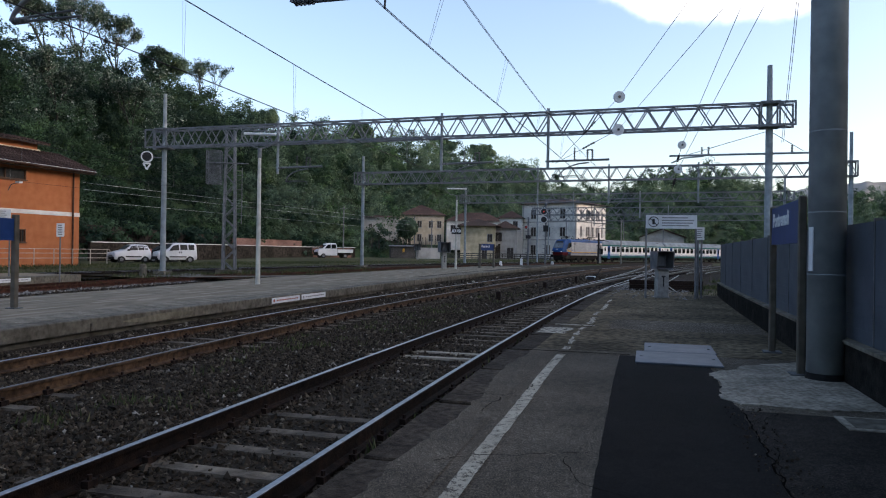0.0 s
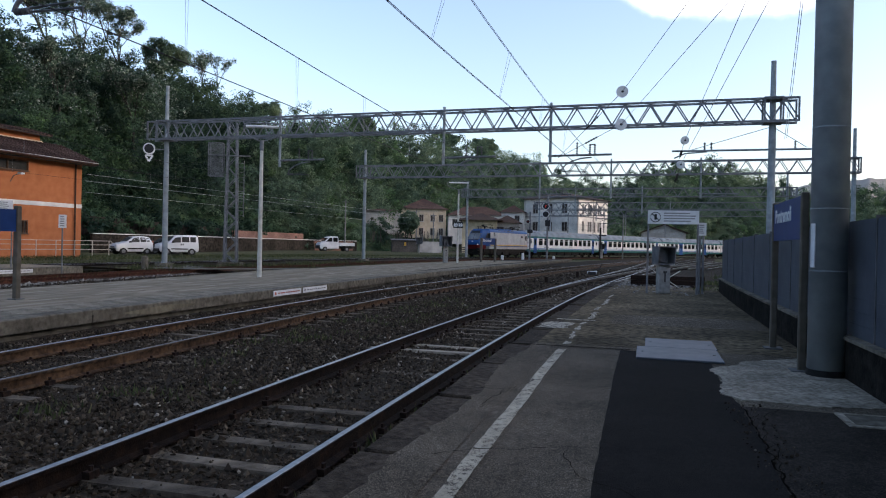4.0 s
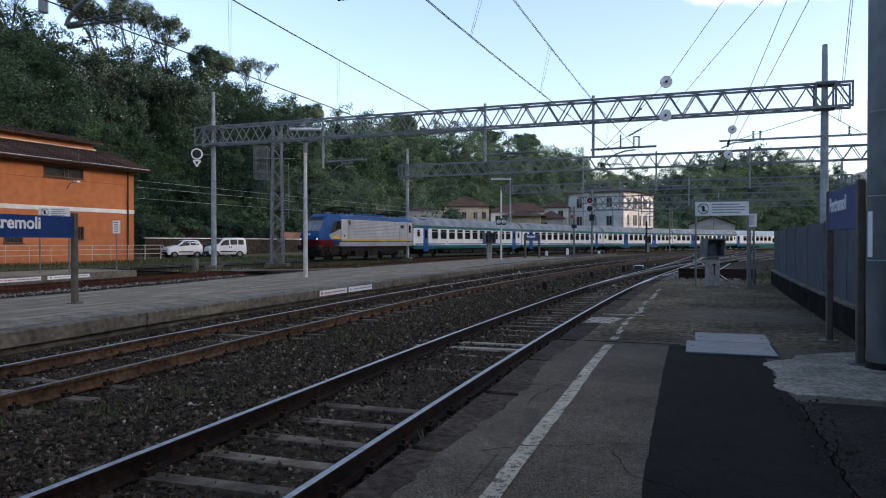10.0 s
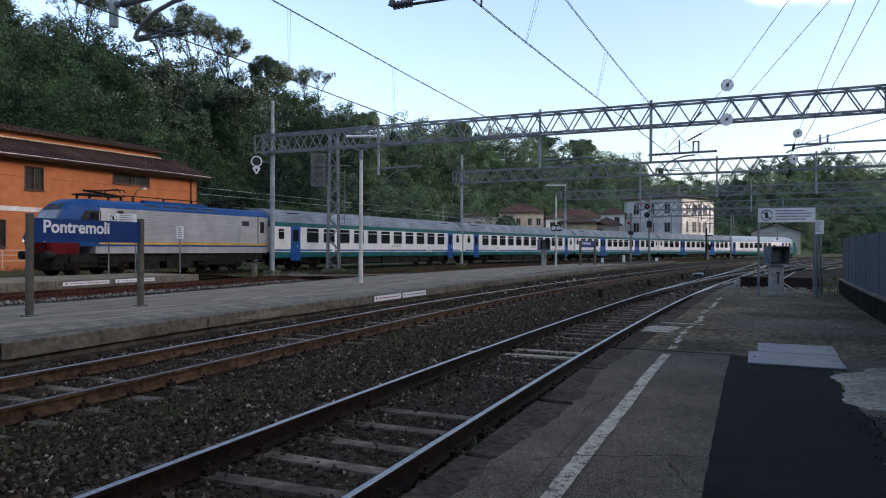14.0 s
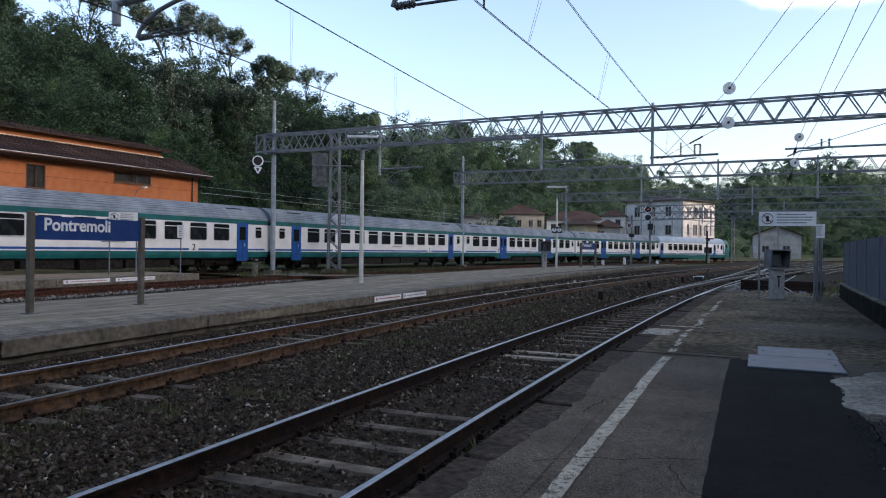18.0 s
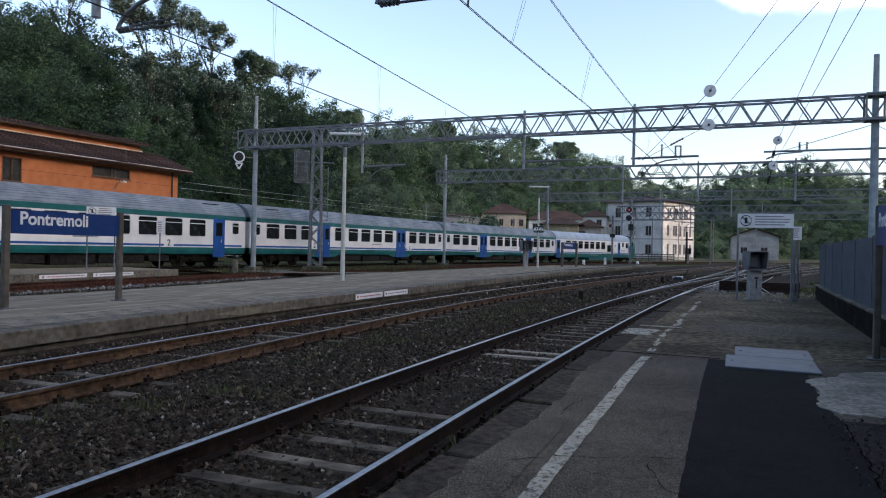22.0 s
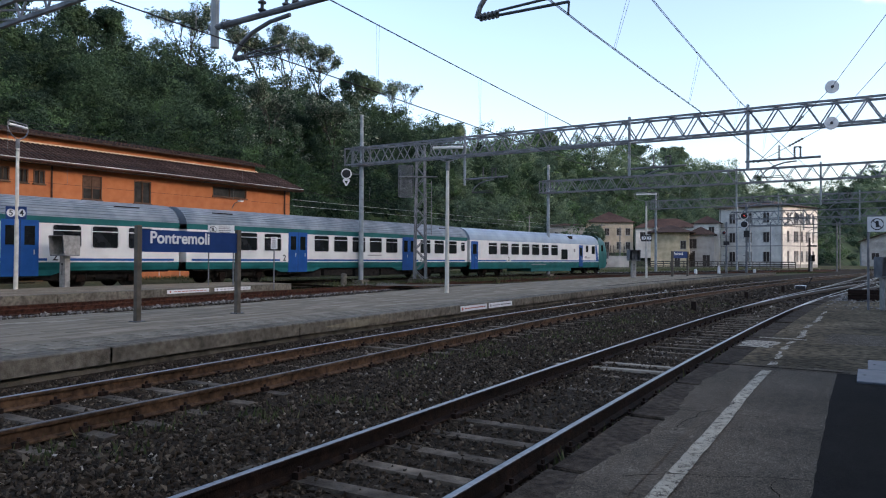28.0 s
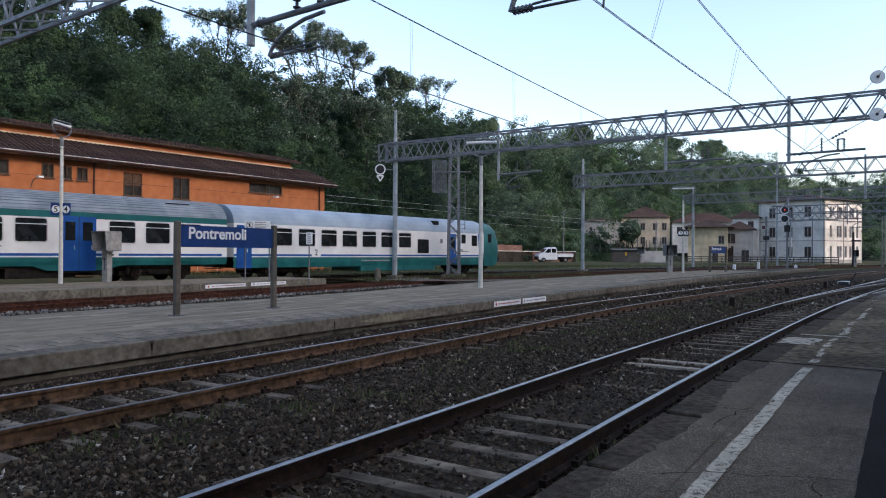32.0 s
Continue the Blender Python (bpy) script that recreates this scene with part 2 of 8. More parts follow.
# ---- materials of the ground ----
ASPHALT = aggregate("worn_asphalt", [(0.0, (0.034, 0.028, 0.0203)), (0.5, (0.08, 0.0662, 0.0487)), (0.83, (0.152, 0.127, 0.094)), (1.0, (0.29, 0.248, 0.187))], 210, stain=0.28)
ASPHALT_NEW = aggregate("fresh_asphalt", [(0.0, (0.0068, 0.006, 0.0058)), (0.7, (0.0136, 0.012, 0.0113)), (1.0, (0.026, 0.0235, 0.021))], 190, stain=0.3, big=0.8)
ASPHALT_MOSS = surf("mossy_asphalt", (0.028, 0.0222, 0.0142), (0.17, 0.137, 0.086), 11, 0.95, 0.7, stain=0.5, big=0.8, fine=90, spec=0.08)
ASPHALT_SIDE = aggregate("side_asphalt", [(0.0, (0.014, 0.0115, 0.0098)), (0.6, (0.027, 0.0225, 0.0185)), (1.0, (0.066, 0.056, 0.046))], 140, stain=0.4, big=1.4)
SLAB = surf("edge_slab_stone", (0.02, 0.0155, 0.0115), (0.07, 0.055, 0.04), 14, 0.92, 0.8, stain=0.45, big=2.2, fine=60, vary=0.25, spec=0.08)
CRACKDARK = surf("dirt_in_cracks", (0.004, 0.0035, 0.003), (0.012, 0.01, 0.008), 40, 1.0, 0.3, spec=0.0)
PAVERS = islands("grey_paving_blocks", [(0.0, (0.16, 0.137, 0.1)), (0.5, (0.2, 0.172, 0.127)), (0.9, (0.245, 0.21, 0.157)), (1.0, (0.29, 0.253, 0.192))], 0.95, spec=0.04)
CONCRETE = surf("weathered_concrete", (0.092, 0.083, 0.065), (0.195, 0.176, 0.14), 9, 0.92, 0.5, stain=0.4, big=1.6, fine=50, vary=0.15, spec=0.06)
PADCON = surf("pale_concrete", (0.15, 0.13, 0.098), (0.36, 0.32, 0.255), 22, 0.92, 0.7, stain=0.4, big=2.6, fine=70, spec=0.1)
PLINTHCON = surf("near_black_concrete", (0.0075, 0.007, 0.0065), (0.026, 0.0245, 0.021), 7, 0.95, 0.6, stain=0.5, big=1.6, fine=40, spec=0.04)
PAVING = surf("grey_block_paving", (0.16, 0.128, 0.09), (0.27, 0.22, 0.155), 7, 0.92, 0.4, stain=0.3, big=0.7, fine=30, spec=0.05)
FACE = surf("platform_face", (0.055, 0.05, 0.04), (0.13, 0.12, 0.097), 4, 0.9, 0.5, stain=0.5, big=0.9, fine=30)
BALLASTBED = surf("ballast_bed", (0.016, 0.012, 0.0083), (0.046, 0.0352, 0.0245), 45, 0.95, 1.0, stain=0.3, big=0.5, fine=40, spec=0.06)
STONES = islands("ballast_stones", [(0.0, (0.018, 0.0138, 0.0098)), (0.45, (0.0405, 0.0312, 0.0218)), (0.83, (0.072, 0.056, 0.0395)), (0.98, (0.132, 0.109, 0.079)), (1.0, (0.38, 0.345, 0.295))], 0.95)
PALESTONES = islands("pale_stones", [(0, (0.06, 0.056, 0.05)), (1, (0.28, 0.27, 0.25))])
RUST = surf("rusty_steel", (0.007, 0.005, 0.0045), (0.026, 0.015, 0.01), 12, 0.85, 0.4, 0.3, stain=0.4, big=1.5, fine=80)
RUSTRED = surf("red_rusty_rail", (0.03, 0.012, 0.0075), (0.1, 0.04, 0.024), 9, 0.85, 0.3, 0.2, stain=0.35, big=1.0, fine=70)
HEADSTEEL = surf("polished_rail_head", (0.2, 0.2, 0.205), (0.34, 0.34, 0.345), 14, 0.42, 0.0, 1.0, stain=0.15)
SLEEPER = surf("grey_sleeper", (0.0532, 0.0418, 0.02941), (0.1436, 0.1159, 0.08497), 9, 0.92, 0.6, stain=0.5, big=3.0, fine=60, vary=0.3)
SLEEPER_PALE = surf("pale_new_sleeper", (0.2052, 0.175, 0.135), (0.3024, 0.262, 0.2052), 9, 0.9, 0.4, stain=0.25, fine=60, vary=0.1)
CLIP = surf("black_clip", (0.012, 0.009, 0.008), (0.05, 0.03, 0.022), 20, 0.8, 0.2, 0.4)
LINEPAINT = worn_paint("worn_white_paint", (0.43, 0.39, 0.3), (0.07, 0.058, 0.046), 1.07, 110.0, 22.0)
FLAKED = worn_paint("flaking_white_paint", (0.42, 0.385, 0.31), (0.035, 0.03, 0.024), 1.03, 60.0, 12.0)
PLATE = surf("galvanised_cover_plate", (0.085, 0.1, 0.115), (0.12, 0.138, 0.155), 5, 0.6, 0.05, 0.0, stain=0.12, fine=90)
GRASS = islands("grass_blades", [(0.0, (0.035, 0.045, 0.019)), (0.5, (0.062, 0.078, 0.031)), (0.85, (0.1, 0.108, 0.048)), (1.0, (0.18, 0.165, 0.085))], 0.9, 0.3)
MEADOW = surf("rough_meadow", (0.04, 0.043, 0.021), (0.1, 0.1, 0.052), 3, 0.95, 0.7, stain=0.4, big=0.15, fine=12, spec=0.05)
PANEL = surf("blue_grey_screen", (0.055, 0.066, 0.082), (0.08, 0.093, 0.11), 3, 0.55, 0.1, 0.0, stain=0.2, big=0.7, fine=20, vary=0.06)
GALV = surf("galvanised_steel", (0.145, 0.15, 0.16), (0.24, 0.245, 0.255), 5, 0.6, 0.1, 0.4, stain=0.25, big=1.2, fine=30)
GALVDARK = surf("weathered_steel", (0.08, 0.085, 0.09), (0.15, 0.155, 0.16), 5, 0.6, 0.1, 0.4, stain=0.3, big=1.2, fine=30)
MASTGREY = surf("painted_grey_mast", (0.235, 0.265, 0.28), (0.33, 0.365, 0.38), 4, 0.5, 0.05, 0.1, stain=0.25, big=1.5, fine=40)
WHITEPOLE = surf("cream_painted_pole", (0.5, 0.48, 0.42), (0.66, 0.64, 0.58), 6, 0.5, 0.05, stain=0.15)
BLACKRUBBER = surf("black_rubber", (0.01, 0.01, 0.01), (0.025, 0.025, 0.025), 12, 0.7, 0.2)
SIGNBLUE = surf("blue_sign_face", (0.01, 0.036, 0.13), (0.014, 0.046, 0.16), 4, 0.4, 0.0, stain=0.1)
SIGNWHITE = surf("white_sign_face", (0.62, 0.63, 0.63), (0.75, 0.76, 0.76), 5, 0.5, 0.0, stain=0.1)
INK = surf("dark_ink", (0.02, 0.02, 0.022), (0.04, 0.04, 0.042), 8, 0.6)
INKGREY = surf("faded_ink", (0.2, 0.2, 0.2), (0.3, 0.3, 0.3), 8, 0.6)
REDINK = surf("red_ink", (0.36, 0.1, 0.075), (0.45, 0.14, 0.1), 8, 0.6)
WIREGREY = surf("grey_stay_wire", (0.34, 0.35, 0.36), (0.45, 0.46, 0.47), 8, 0.6)
POSTGREY = surf("grey_brown_post", (0.088, 0.0779, 0.0612), (0.1408, 0.123, 0.1008), 6, 0.55, 0.1, 0.3, stain=0.2)
GLASS = surf("dark_window_glass", (0.008, 0.009, 0.01), (0.02, 0.022, 0.025), 2, 0.08, 0.0, stain=0.3, spec=0.6)


# ---- ground ----
def ground_z(x, y):
    """Flat at the tracks, rising a little beyond the train's track."""
    d = trx(y) - 4 - x
    return -0.17 + (0.3 + 0.25 * min(1, max(0, (y - 80) / 22))) * min(1, max(0, (d + 1) / 8))


bm = bmesh.new()
xs = sorted(set(list(np.arange(-120, 121, 6.0)) + [-2500, -900, -400, -200, 200, 400, 900, 2500]))
ys = sorted(set(list(np.arange(-60, 241, 6.0)) + [-2500, -900, -300, -120, 320, 500, 1000, 2500]))
grid = [[bm.verts.new((x, y, ground_z(x, y) - 0.06)) for y in ys] for x in xs]
for i in range(len(xs) - 1):
    for j in range(len(ys) - 1):
        bm.faces.new((grid[i][j], grid[i + 1][j], grid[i + 1][j + 1], grid[i][j + 1]))
tagged(part("ground", bm, MEADOW), kind="structure")

bm = bmesh.new()
band(bm, T1, -25, 165, [(lambda y: max(T2O(y) + 1.7, ISN(y) + 0.1), -0.09), (lambda y: T2O(y) + 1.25, -0.12), (lambda y: T2O(y) + 0.85, -0.19), (2.4, -0.2), (1.3, -0.19), (-1.3, -0.19), (-3.4, -0.25)])
tagged(part("ballast_bed", bm, BALLASTBED), kind="structure")
bm = bmesh.new()
band(bm, T1, -25, 130, [(lambda y: T3O(y) + 2.2, -0.25), (lambda y: T3O(y) + 1.3, -0.2), (lambda y: T3O(y) - 1.3, -0.2), (lambda y: T3O(y) - 3.2, -0.25)])
tagged(part("ballast_bed", bm, BALLASTBED), kind="structure")
bm = bmesh.new()
band(bm, TR, -60, 180, [(2.3, -0.2), (1.4, -0.02), (-1.4, -0.02), (-2.3, -0.2)])
tagged(part("ballast_bed", bm, BALLASTBED), kind="structure")


# ---- tracks ----
def bury(y, rnd):
    """How deep a sleeper lies under the stones along the track."""
    if y < 7.2 or 10.9 < y < 12.3:
        return rnd.uniform(-0.006, 0.006)
    if y < 13.5:
        return rnd.uniform(-0.05, -0.02)
    return rnd.uniform(-0.016, 0.004)


def track(name, line, off, y0, y1, z, head, side, sleeper, ys0, ys1, clips, label):
    tr = tagged(new(name), label, "railway track", kind="structure")
    fo = off if callable(off) else (lambda y: off)
    for k in (-1, 1):
        def o(d, k=k):
            return lambda y: fo(y) + k * 0.7525 + d
        bm = bmesh.new()
        prof = [(0.07, -0.165), (0.07, -0.15), (0.014, -0.13), (0.009, -0.045), (0.036, -0.036), (0.036, -0.006), (-0.036, -0.006), (-0.036, -0.036), (-0.009, -0.045), (-0.014, -0.13), (-0.07, -0.15), (-0.07, -0.165)]
        band(bm, line, y0, y1, [(o(d), z + h) for d, h in prof], 1.5)
        part("rail", bm, side, tr)
        bm = bmesh.new()
        band(bm, line, y0, y1, [(o(0.026), z - 0.007), (o(0.02), z), (o(-0.02), z), (o(-0.026), z - 0.007)], 1.5)
        # track 2's far head gets brighter steel to paint its grazing glint
        part("rail_head", bm, HEADSTEEL if k > 0 and name == "track_2" else head, tr)
    bm = bmesh.new()
    box(bm, -1.25, 1.25, -0.12, 0.12, -0.33, -0.163)
    for v in bm.verts:
        if v.co.z > -0.2:
            v.co.y *= 0.66
            v.co.x *= 0.99
    me = bpy.data.meshes.new("sleeper")
    bm.to_mesh(me)
    bm.free()
    me.materials.append(sleeper)
    pale_me = me.copy()
    pale_me.materials[0] = SLEEPER_PALE
    bm = bmesh.new()
    for a in (-1, 1):
        box(bm, a * 0.09 - 0.03, a * 0.09 + 0.03, -0.05, 0.05, -0.163, -0.11)
        rod(bm, (a * 0.09, 0, -0.12), (a * 0.09, 0, -0.075), 0.018, 6)
    cm = bpy.data.meshes.new("rail_clip")
    bm.to_mesh(cm)
    bm.free()
    cm.materials.append(CLIP)
    s, s1 = line.aty(ys0), line.aty(ys1)
    rnd = random.Random(5)
    while s < s1:
        y = float(np.interp(s, line.s, line.p[:, 1]))
        p, d = line.at(s, fo(y))
        m = pose(p.x, p.y, z + bury(y, rnd), 0, 0, math.degrees(math.atan2(-d.x, d.y)) + rnd.uniform(-1.5, 1.5))
        sl = share("sleeper", pale_me if name == "track_1" and 10.9 < y < 12.3 else me, tr, m)
        if y < clips:
            for k in (-1, 1):
                share("rail_clip", cm, sl, pose(k * 0.7525, 0, 0))
        s += 0.62 + rnd.uniform(-0.03, 0.03)
    return tr


track("track_1", T1, 0.0, -25, 165, 0.0, HEADSTEEL, RUST, SLEEPER, -3, 75, 30, "railway track with shiny rails on dark ballast")
# the same head steel without the glint, for track 2's near rail
NOGLINTSTEEL = surf("no_glint_rail_head", (0.09, 0.082, 0.075), (0.17, 0.158, 0.148), 14, 0.5, 0.0, 0.8, stain=0.25)
RUSTTAN = surf("tan_rusty_rail", (0.04, 0.024, 0.015), (0.13, 0.078, 0.044), 12, 0.85, 0.4, 0.2, stain=0.4, big=1.5, fine=80)
track("track_2", T1, T2O, -25, 150, 0.0, NOGLINTSTEEL, RUSTTAN, SLEEPER, -3, 60, 26, "railway track with brown rusty rails on dark ballast")
track("track_3", T1, T3O, -25, 128, 0.0, RUSTRED, RUSTRED, SLEEPER, 2, 60, -9, "disused railway track with red rusty rails")
track("track_4", TR, 0.0, -130, 185, 0.1, HEADSTEEL, RUST, SLEEPER, 25, 120, -9, "railway track on which the train runs")


SWITCHSTEEL = surf("worn_switch_rail", (0.02, 0.015, 0.012), (0.085, 0.065, 0.052), 10, 0.6, 0.1, 0.4, stain=0.3)


def turnout(line, off0, off1, y0, y1, bend=1.3):
    """The diverging rails of a set of points, with their bright heads."""
    for k in (-1, 1):
        f = lambda y, k=k: k * 0.7525 + off0 + (off1 - off0) * max(0, (y - y0) / (y1 - y0)) ** bend
        bm = bmesh.new()
        band(bm, line, y0, y1, [(lambda y: f(y) + 0.036, -0.14), (lambda y: f(y) + 0.036, -0.008), (lambda y: f(y) - 0.036, -0.008), (lambda y: f(y) - 0.036, -0.14)], 1.5)
        rail = tagged(part("switch_rail", bm, SWITCHSTEEL), kind="structure")
        bm = bmesh.new()
        band(bm, line, y0, y1, [(lambda y: f(y) + 0.03, -0.008), (lambda y: f(y) + 0.024, -0.001), (lambda y: f(y) - 0.024, -0.001), (lambda y: f(y) - 0.03, -0.008)], 1.5)
        part("rail_head", bm, HEADSTEEL, rail)


turnout(T1, 0.0, -1.25, 25, 62)
turnout(T1, -1.25, -3.9, 62, 110, 1.0)
turnout(T1, 0.0, 5.0, 40, 105, 1.6)
turnout(T1, -3.9, -9.0, 62, 110, 1.3)
turnout(T1, -0.2, 3.6, 62, 100, 1.6)
bm = bmesh.new()
band(bm, T1, 27.5, 120, [(-1.3, -0.2), (lambda y: -3.6 - 9.5 * min(1, max(0, (y - 27) / 15)), -0.21), (lambda y: -4.6 - 9.5 * min(1, max(0, (y - 27) / 15)), -0.3)], 2)
tagged(part("ballast_bed", bm, BALLASTBED), kind="structure")
pts_track = tagged(new("points_track"), "dark timber sleepers under the diverging rails", "railway track", kind="structure")
bm = bmesh.new()
box(bm, -1.3, 1.3, -0.12, 0.12, -0.33, -0.15)
tm = bpy.data.meshes.new("sleeper")
bm.to_mesh(tm)
bm.free()
tm.materials.append(RUST)
for i in range(60):
    y = 31 + i * 0.72
    o = -1.25 * max(0, (y - 25) / 37) ** 1.3 if y < 62 else -1.25 - 2.65 * (y - 62) / 48
    share("sleeper", tm, pts_track, along(y, o, 0.0))


# ---- stones of the ballast ----
def stones(name, n, sampler, size, seed, material, label, category):
    rng = np.random.default_rng(seed)
    base = np.array([(1, 0, 0), (0, 1, 0), (-1, 0, 0), (0, -1, 0), (0, 0, 1), (0, 0, -1)], float)
    tris = np.array([(0, 1, 4), (1, 2, 4), (2, 3, 4), (3, 0, 4), (1, 0, 5), (2, 1, 5), (3, 2, 5), (0, 3, 5)])
    P = sampler(rng, n)
    n = len(P)
    sz = size * rng.lognormal(0, 0.35, (n, 1, 1)).clip(0.5, 2.2)
    V = base[None] * (1 + rng.uniform(-0.2, 0.25, (n, 6, 3))) + rng.uniform(-0.3, 0.3, (n, 6, 3))
    V *= rng.uniform(0.65, 1.3, (n, 1, 3))
    a = rng.uniform(0, math.tau, (n, 2))
    ca, sa, cb, sb = np.cos(a[:, 0]), np.sin(a[:, 0]), np.cos(a[:, 1]), np.sin(a[:, 1])
    x, y, z = V[..., 0], V[..., 1], V[..., 2]
    x, y = x * ca[:, None] - y * sa[:, None], x * sa[:, None] + y * ca[:, None]
    y, z = y * cb[:, None] - z * sb[:, None], y * sb[:, None] + z * cb[:, None]
    V = np.stack([x, y, z], -1) * sz + P[:, None]
    F = (tris[None] + 6 * np.arange(n)[:, None, None]).reshape(-1, 3)
    me = rawmesh(name, V.reshape(-1, 3).tolist(), F.tolist(), material)
    return tagged(new(name, me), label, category, kind="stuff")


def lay(line, y0, y1, o0, o1, zf, power=1.0):
    def f(rng, n):
        u = rng.uniform(0, 1, n) ** power
        ss = line.aty(y0) + (line.aty(y1) - line.aty(y0)) * u
        X, Y = np.interp(ss, line.s, line.p[:, 0]), np.interp(ss, line.s, line.p[:, 1])
        tx, ty = np.interp(ss, line.s, line.t[:, 0]), np.interp(ss, line.s, line.t[:, 1])
        lo = np.array([o0(v) if callable(o0) else o0 for v in Y])
        hi = np.array([o1(v) if callable(o1) else o1 for v in Y])
        oo = lo + (hi - lo) * rng.uniform(0, 1, n)
        return np.stack([X - ty * oo, Y + tx * oo, zf(oo, rng)], -1)
    return f


def crib(oo, rng):
    heap = np.clip((oo - 0.15) / 0.6, 0, 1) * (oo < 0.9) * 0.016 + (oo > 0.78) * (oo < 2.3) * 0.014 + np.clip((oo - 5.05) / 0.45, 0, 1) * 0.1
    return -0.2 + heap + rng.uniform(-0.012, 0.022, len(oo))


stones("ballast", 96000, lay(T1, 1.5, 26, -1.35, lambda y: ISN(y) - 0.1, crib, 1.7), 0.0195, 3, STONES, "dark grey crushed stone ballast between the rails", "ballast")
stones("ballast", 9000, lay(T1, -8, 1.6, -1.35, lambda y: ISN(y) - 0.1, crib, 1.0), 0.024, 6, STONES, "dark grey crushed stone ballast between the rails", "ballast")
stones("ballast", 9000, lay(T1, 24, 60, -1.5, lambda y: ISN(y) - 0.1, crib, 1.3), 0.05, 4, STONES, "dark grey crushed stone ballast between the rails", "ballast")
stones("ballast", 900, lay(T1, 3, 30, lambda y: T3O(y) - 1.55, lambda y: T3O(y) - 1.15, lambda o, r: -0.17 + r.uniform(-0.02, 0.02, len(o))), 0.04, 15, PALESTONES, "pale stones along the ends of the sleepers", "ballast")
stones("ballast", 6000, lay(T1, 2, 44, lambda y: T3O(y) - 2.6, lambda y: T3O(y) + 1.4, lambda o, r: -0.2 + r.uniform(-0.02, 0.02, len(o))), 0.035, 5, STONES, "pale and dark ballast along a disused track", "ballast")


# ---- the near platform ----
plat = tagged(new("platform_1"), "low station platform of worn patched asphalt", "platform", kind="structure")
bm = bmesh.new()
band(bm, T1, -12, 26, [(-1.72, -0.25), (-1.72, 0.246), (-5.4, 0.246)], 0.5)
part("asphalt", bm, ASPHALT, plat)
bm = bmesh.new()
band(bm, T1, 10.05, 26, [(-1.71, 0.25), (-5.3, 0.25)], 0.5)
part("mossy_asphalt", bm, ASPHALT_MOSS, plat)
# the lighter look of a wet band is put into paler asphalt
bm = bmesh.new()
band(bm, T1, 12.9, 14.6, [(lambda y: -2.5 + 0.05 * math.sin(y * 9), 0.253), (-5.05, 0.253)], 0.25)
part("pale_wet_strip", bm, ASPHALT, plat, "paler strip of asphalt across the platform")
wob = random.Random(8)


def ragged(base, amp, swing=1.0):
    vals = [wob.uniform(-amp, amp) for _ in range(400)]
    return lambda y: base + vals[int((y + 15) * 8) % 400] + swing * amp * math.sin(y * 1.7)


bm = bmesh.new()
band(bm, T1, -12, 9.75, [(ragged(-2.82, 0.005, 0.4), 0.252), (ragged(-3.86, 0.02), 0.252)], 0.125)
part("fresh_asphalt", bm, ASPHALT_NEW, plat, "strip of fresh black asphalt")
bm = bmesh.new()
band(bm, T1, -12, 6.9, [(-3.8, 0.25), (-5.12, 0.25)], 0.125)
part("side_asphalt", bm, ASPHALT_SIDE, plat)
# the asphalt laps over the kerb slabs with a broken edge
bm = bmesh.new()
band(bm, T1, -12, 10.02, [(ragged(-1.66, 0.035, 1.3), 0.252), (-1.95, 0.2525)], 0.125)
part("asphalt_lip", bm, ASPHALT, plat, "broken edge of the asphalt over the kerb slabs")
# kerb slabs along the edge
bm = bmesh.new()
box(bm, -0.2, 0.14, -0.835, 0.835, -0.12, 0.0)
bmesh.ops.bevel(bm, geom=bm.edges[:], offset=0.012, segments=1, affect="EDGES")
sm = bpy.data.meshes.new("kerb_slab")
bm.to_mesh(sm)
bm.free()
sm.materials.append(SLAB)
rnd = random.Random(2)
for i in range(20):
    y = -4.505 + i * 1.69
    m = along(y, -1.57 + rnd.uniform(-0.012, 0.012), 0.246 + rnd.uniform(-0.014, 0.002)) @ pose(0, 0, 0, rnd.uniform(-0.6, 0.6), rnd.uniform(-0.8, 0.8), rnd.uniform(-0.7, 0.7))
    share("kerb_slab", sm, plat, m)
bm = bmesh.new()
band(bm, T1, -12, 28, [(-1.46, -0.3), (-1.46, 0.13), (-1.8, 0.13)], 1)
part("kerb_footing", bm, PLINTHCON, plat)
# white line, whole near and broken further on
bm = bmesh.new()
band(bm, T1, -12, 9.55, [(ragged(-2.05, 0.004), 0.2545), (ragged(-2.155, 0.005), 0.2545)], 0.125)
part("white_line", bm, LINEPAINT, plat, "worn white safety line")
for y0, y1, w in ((10.0, 10.35, 0.12), (10.6, 11.5, 0.1), (11.7, 12.3, 0.12), (12.5, 12.9, 0.1), (13.5, 14.9, 0.15), (15.4, 16.2, 0.12), (16.8, 18.8, 0.13), (19.3, 20.6, 0.08)):
    bm = bmesh.new()
    band(bm, T1, y0, y1, [(ragged(-2.05, 0.02), 0.2555), (ragged(-2.06 - w * 0.6, 0.025), 0.2555)], 0.125)
    part("white_line", bm, FLAKED, plat, "broken remains of the white line")
for y0, y1, a, b in ((11.8, 12.7, -1.5, -1.95), (13.15, 13.3, -1.5, -2.2)):
    bm = bmesh.new()
    band(bm, T1, y0, y1, [(ragged(a, 0.05), 0.256), (ragged(b, 0.05), 0.256)], 0.125)
    part("white_mark", bm, FLAKED, plat, "flaking white mark at the platform edge")
bm = bmesh.new()
band(bm, T1, 9.78, 9.83, [(-1.5, 0.2555), (-2.95, 0.2555)], 0.05)
part("joint", bm, CRACKDARK, plat)


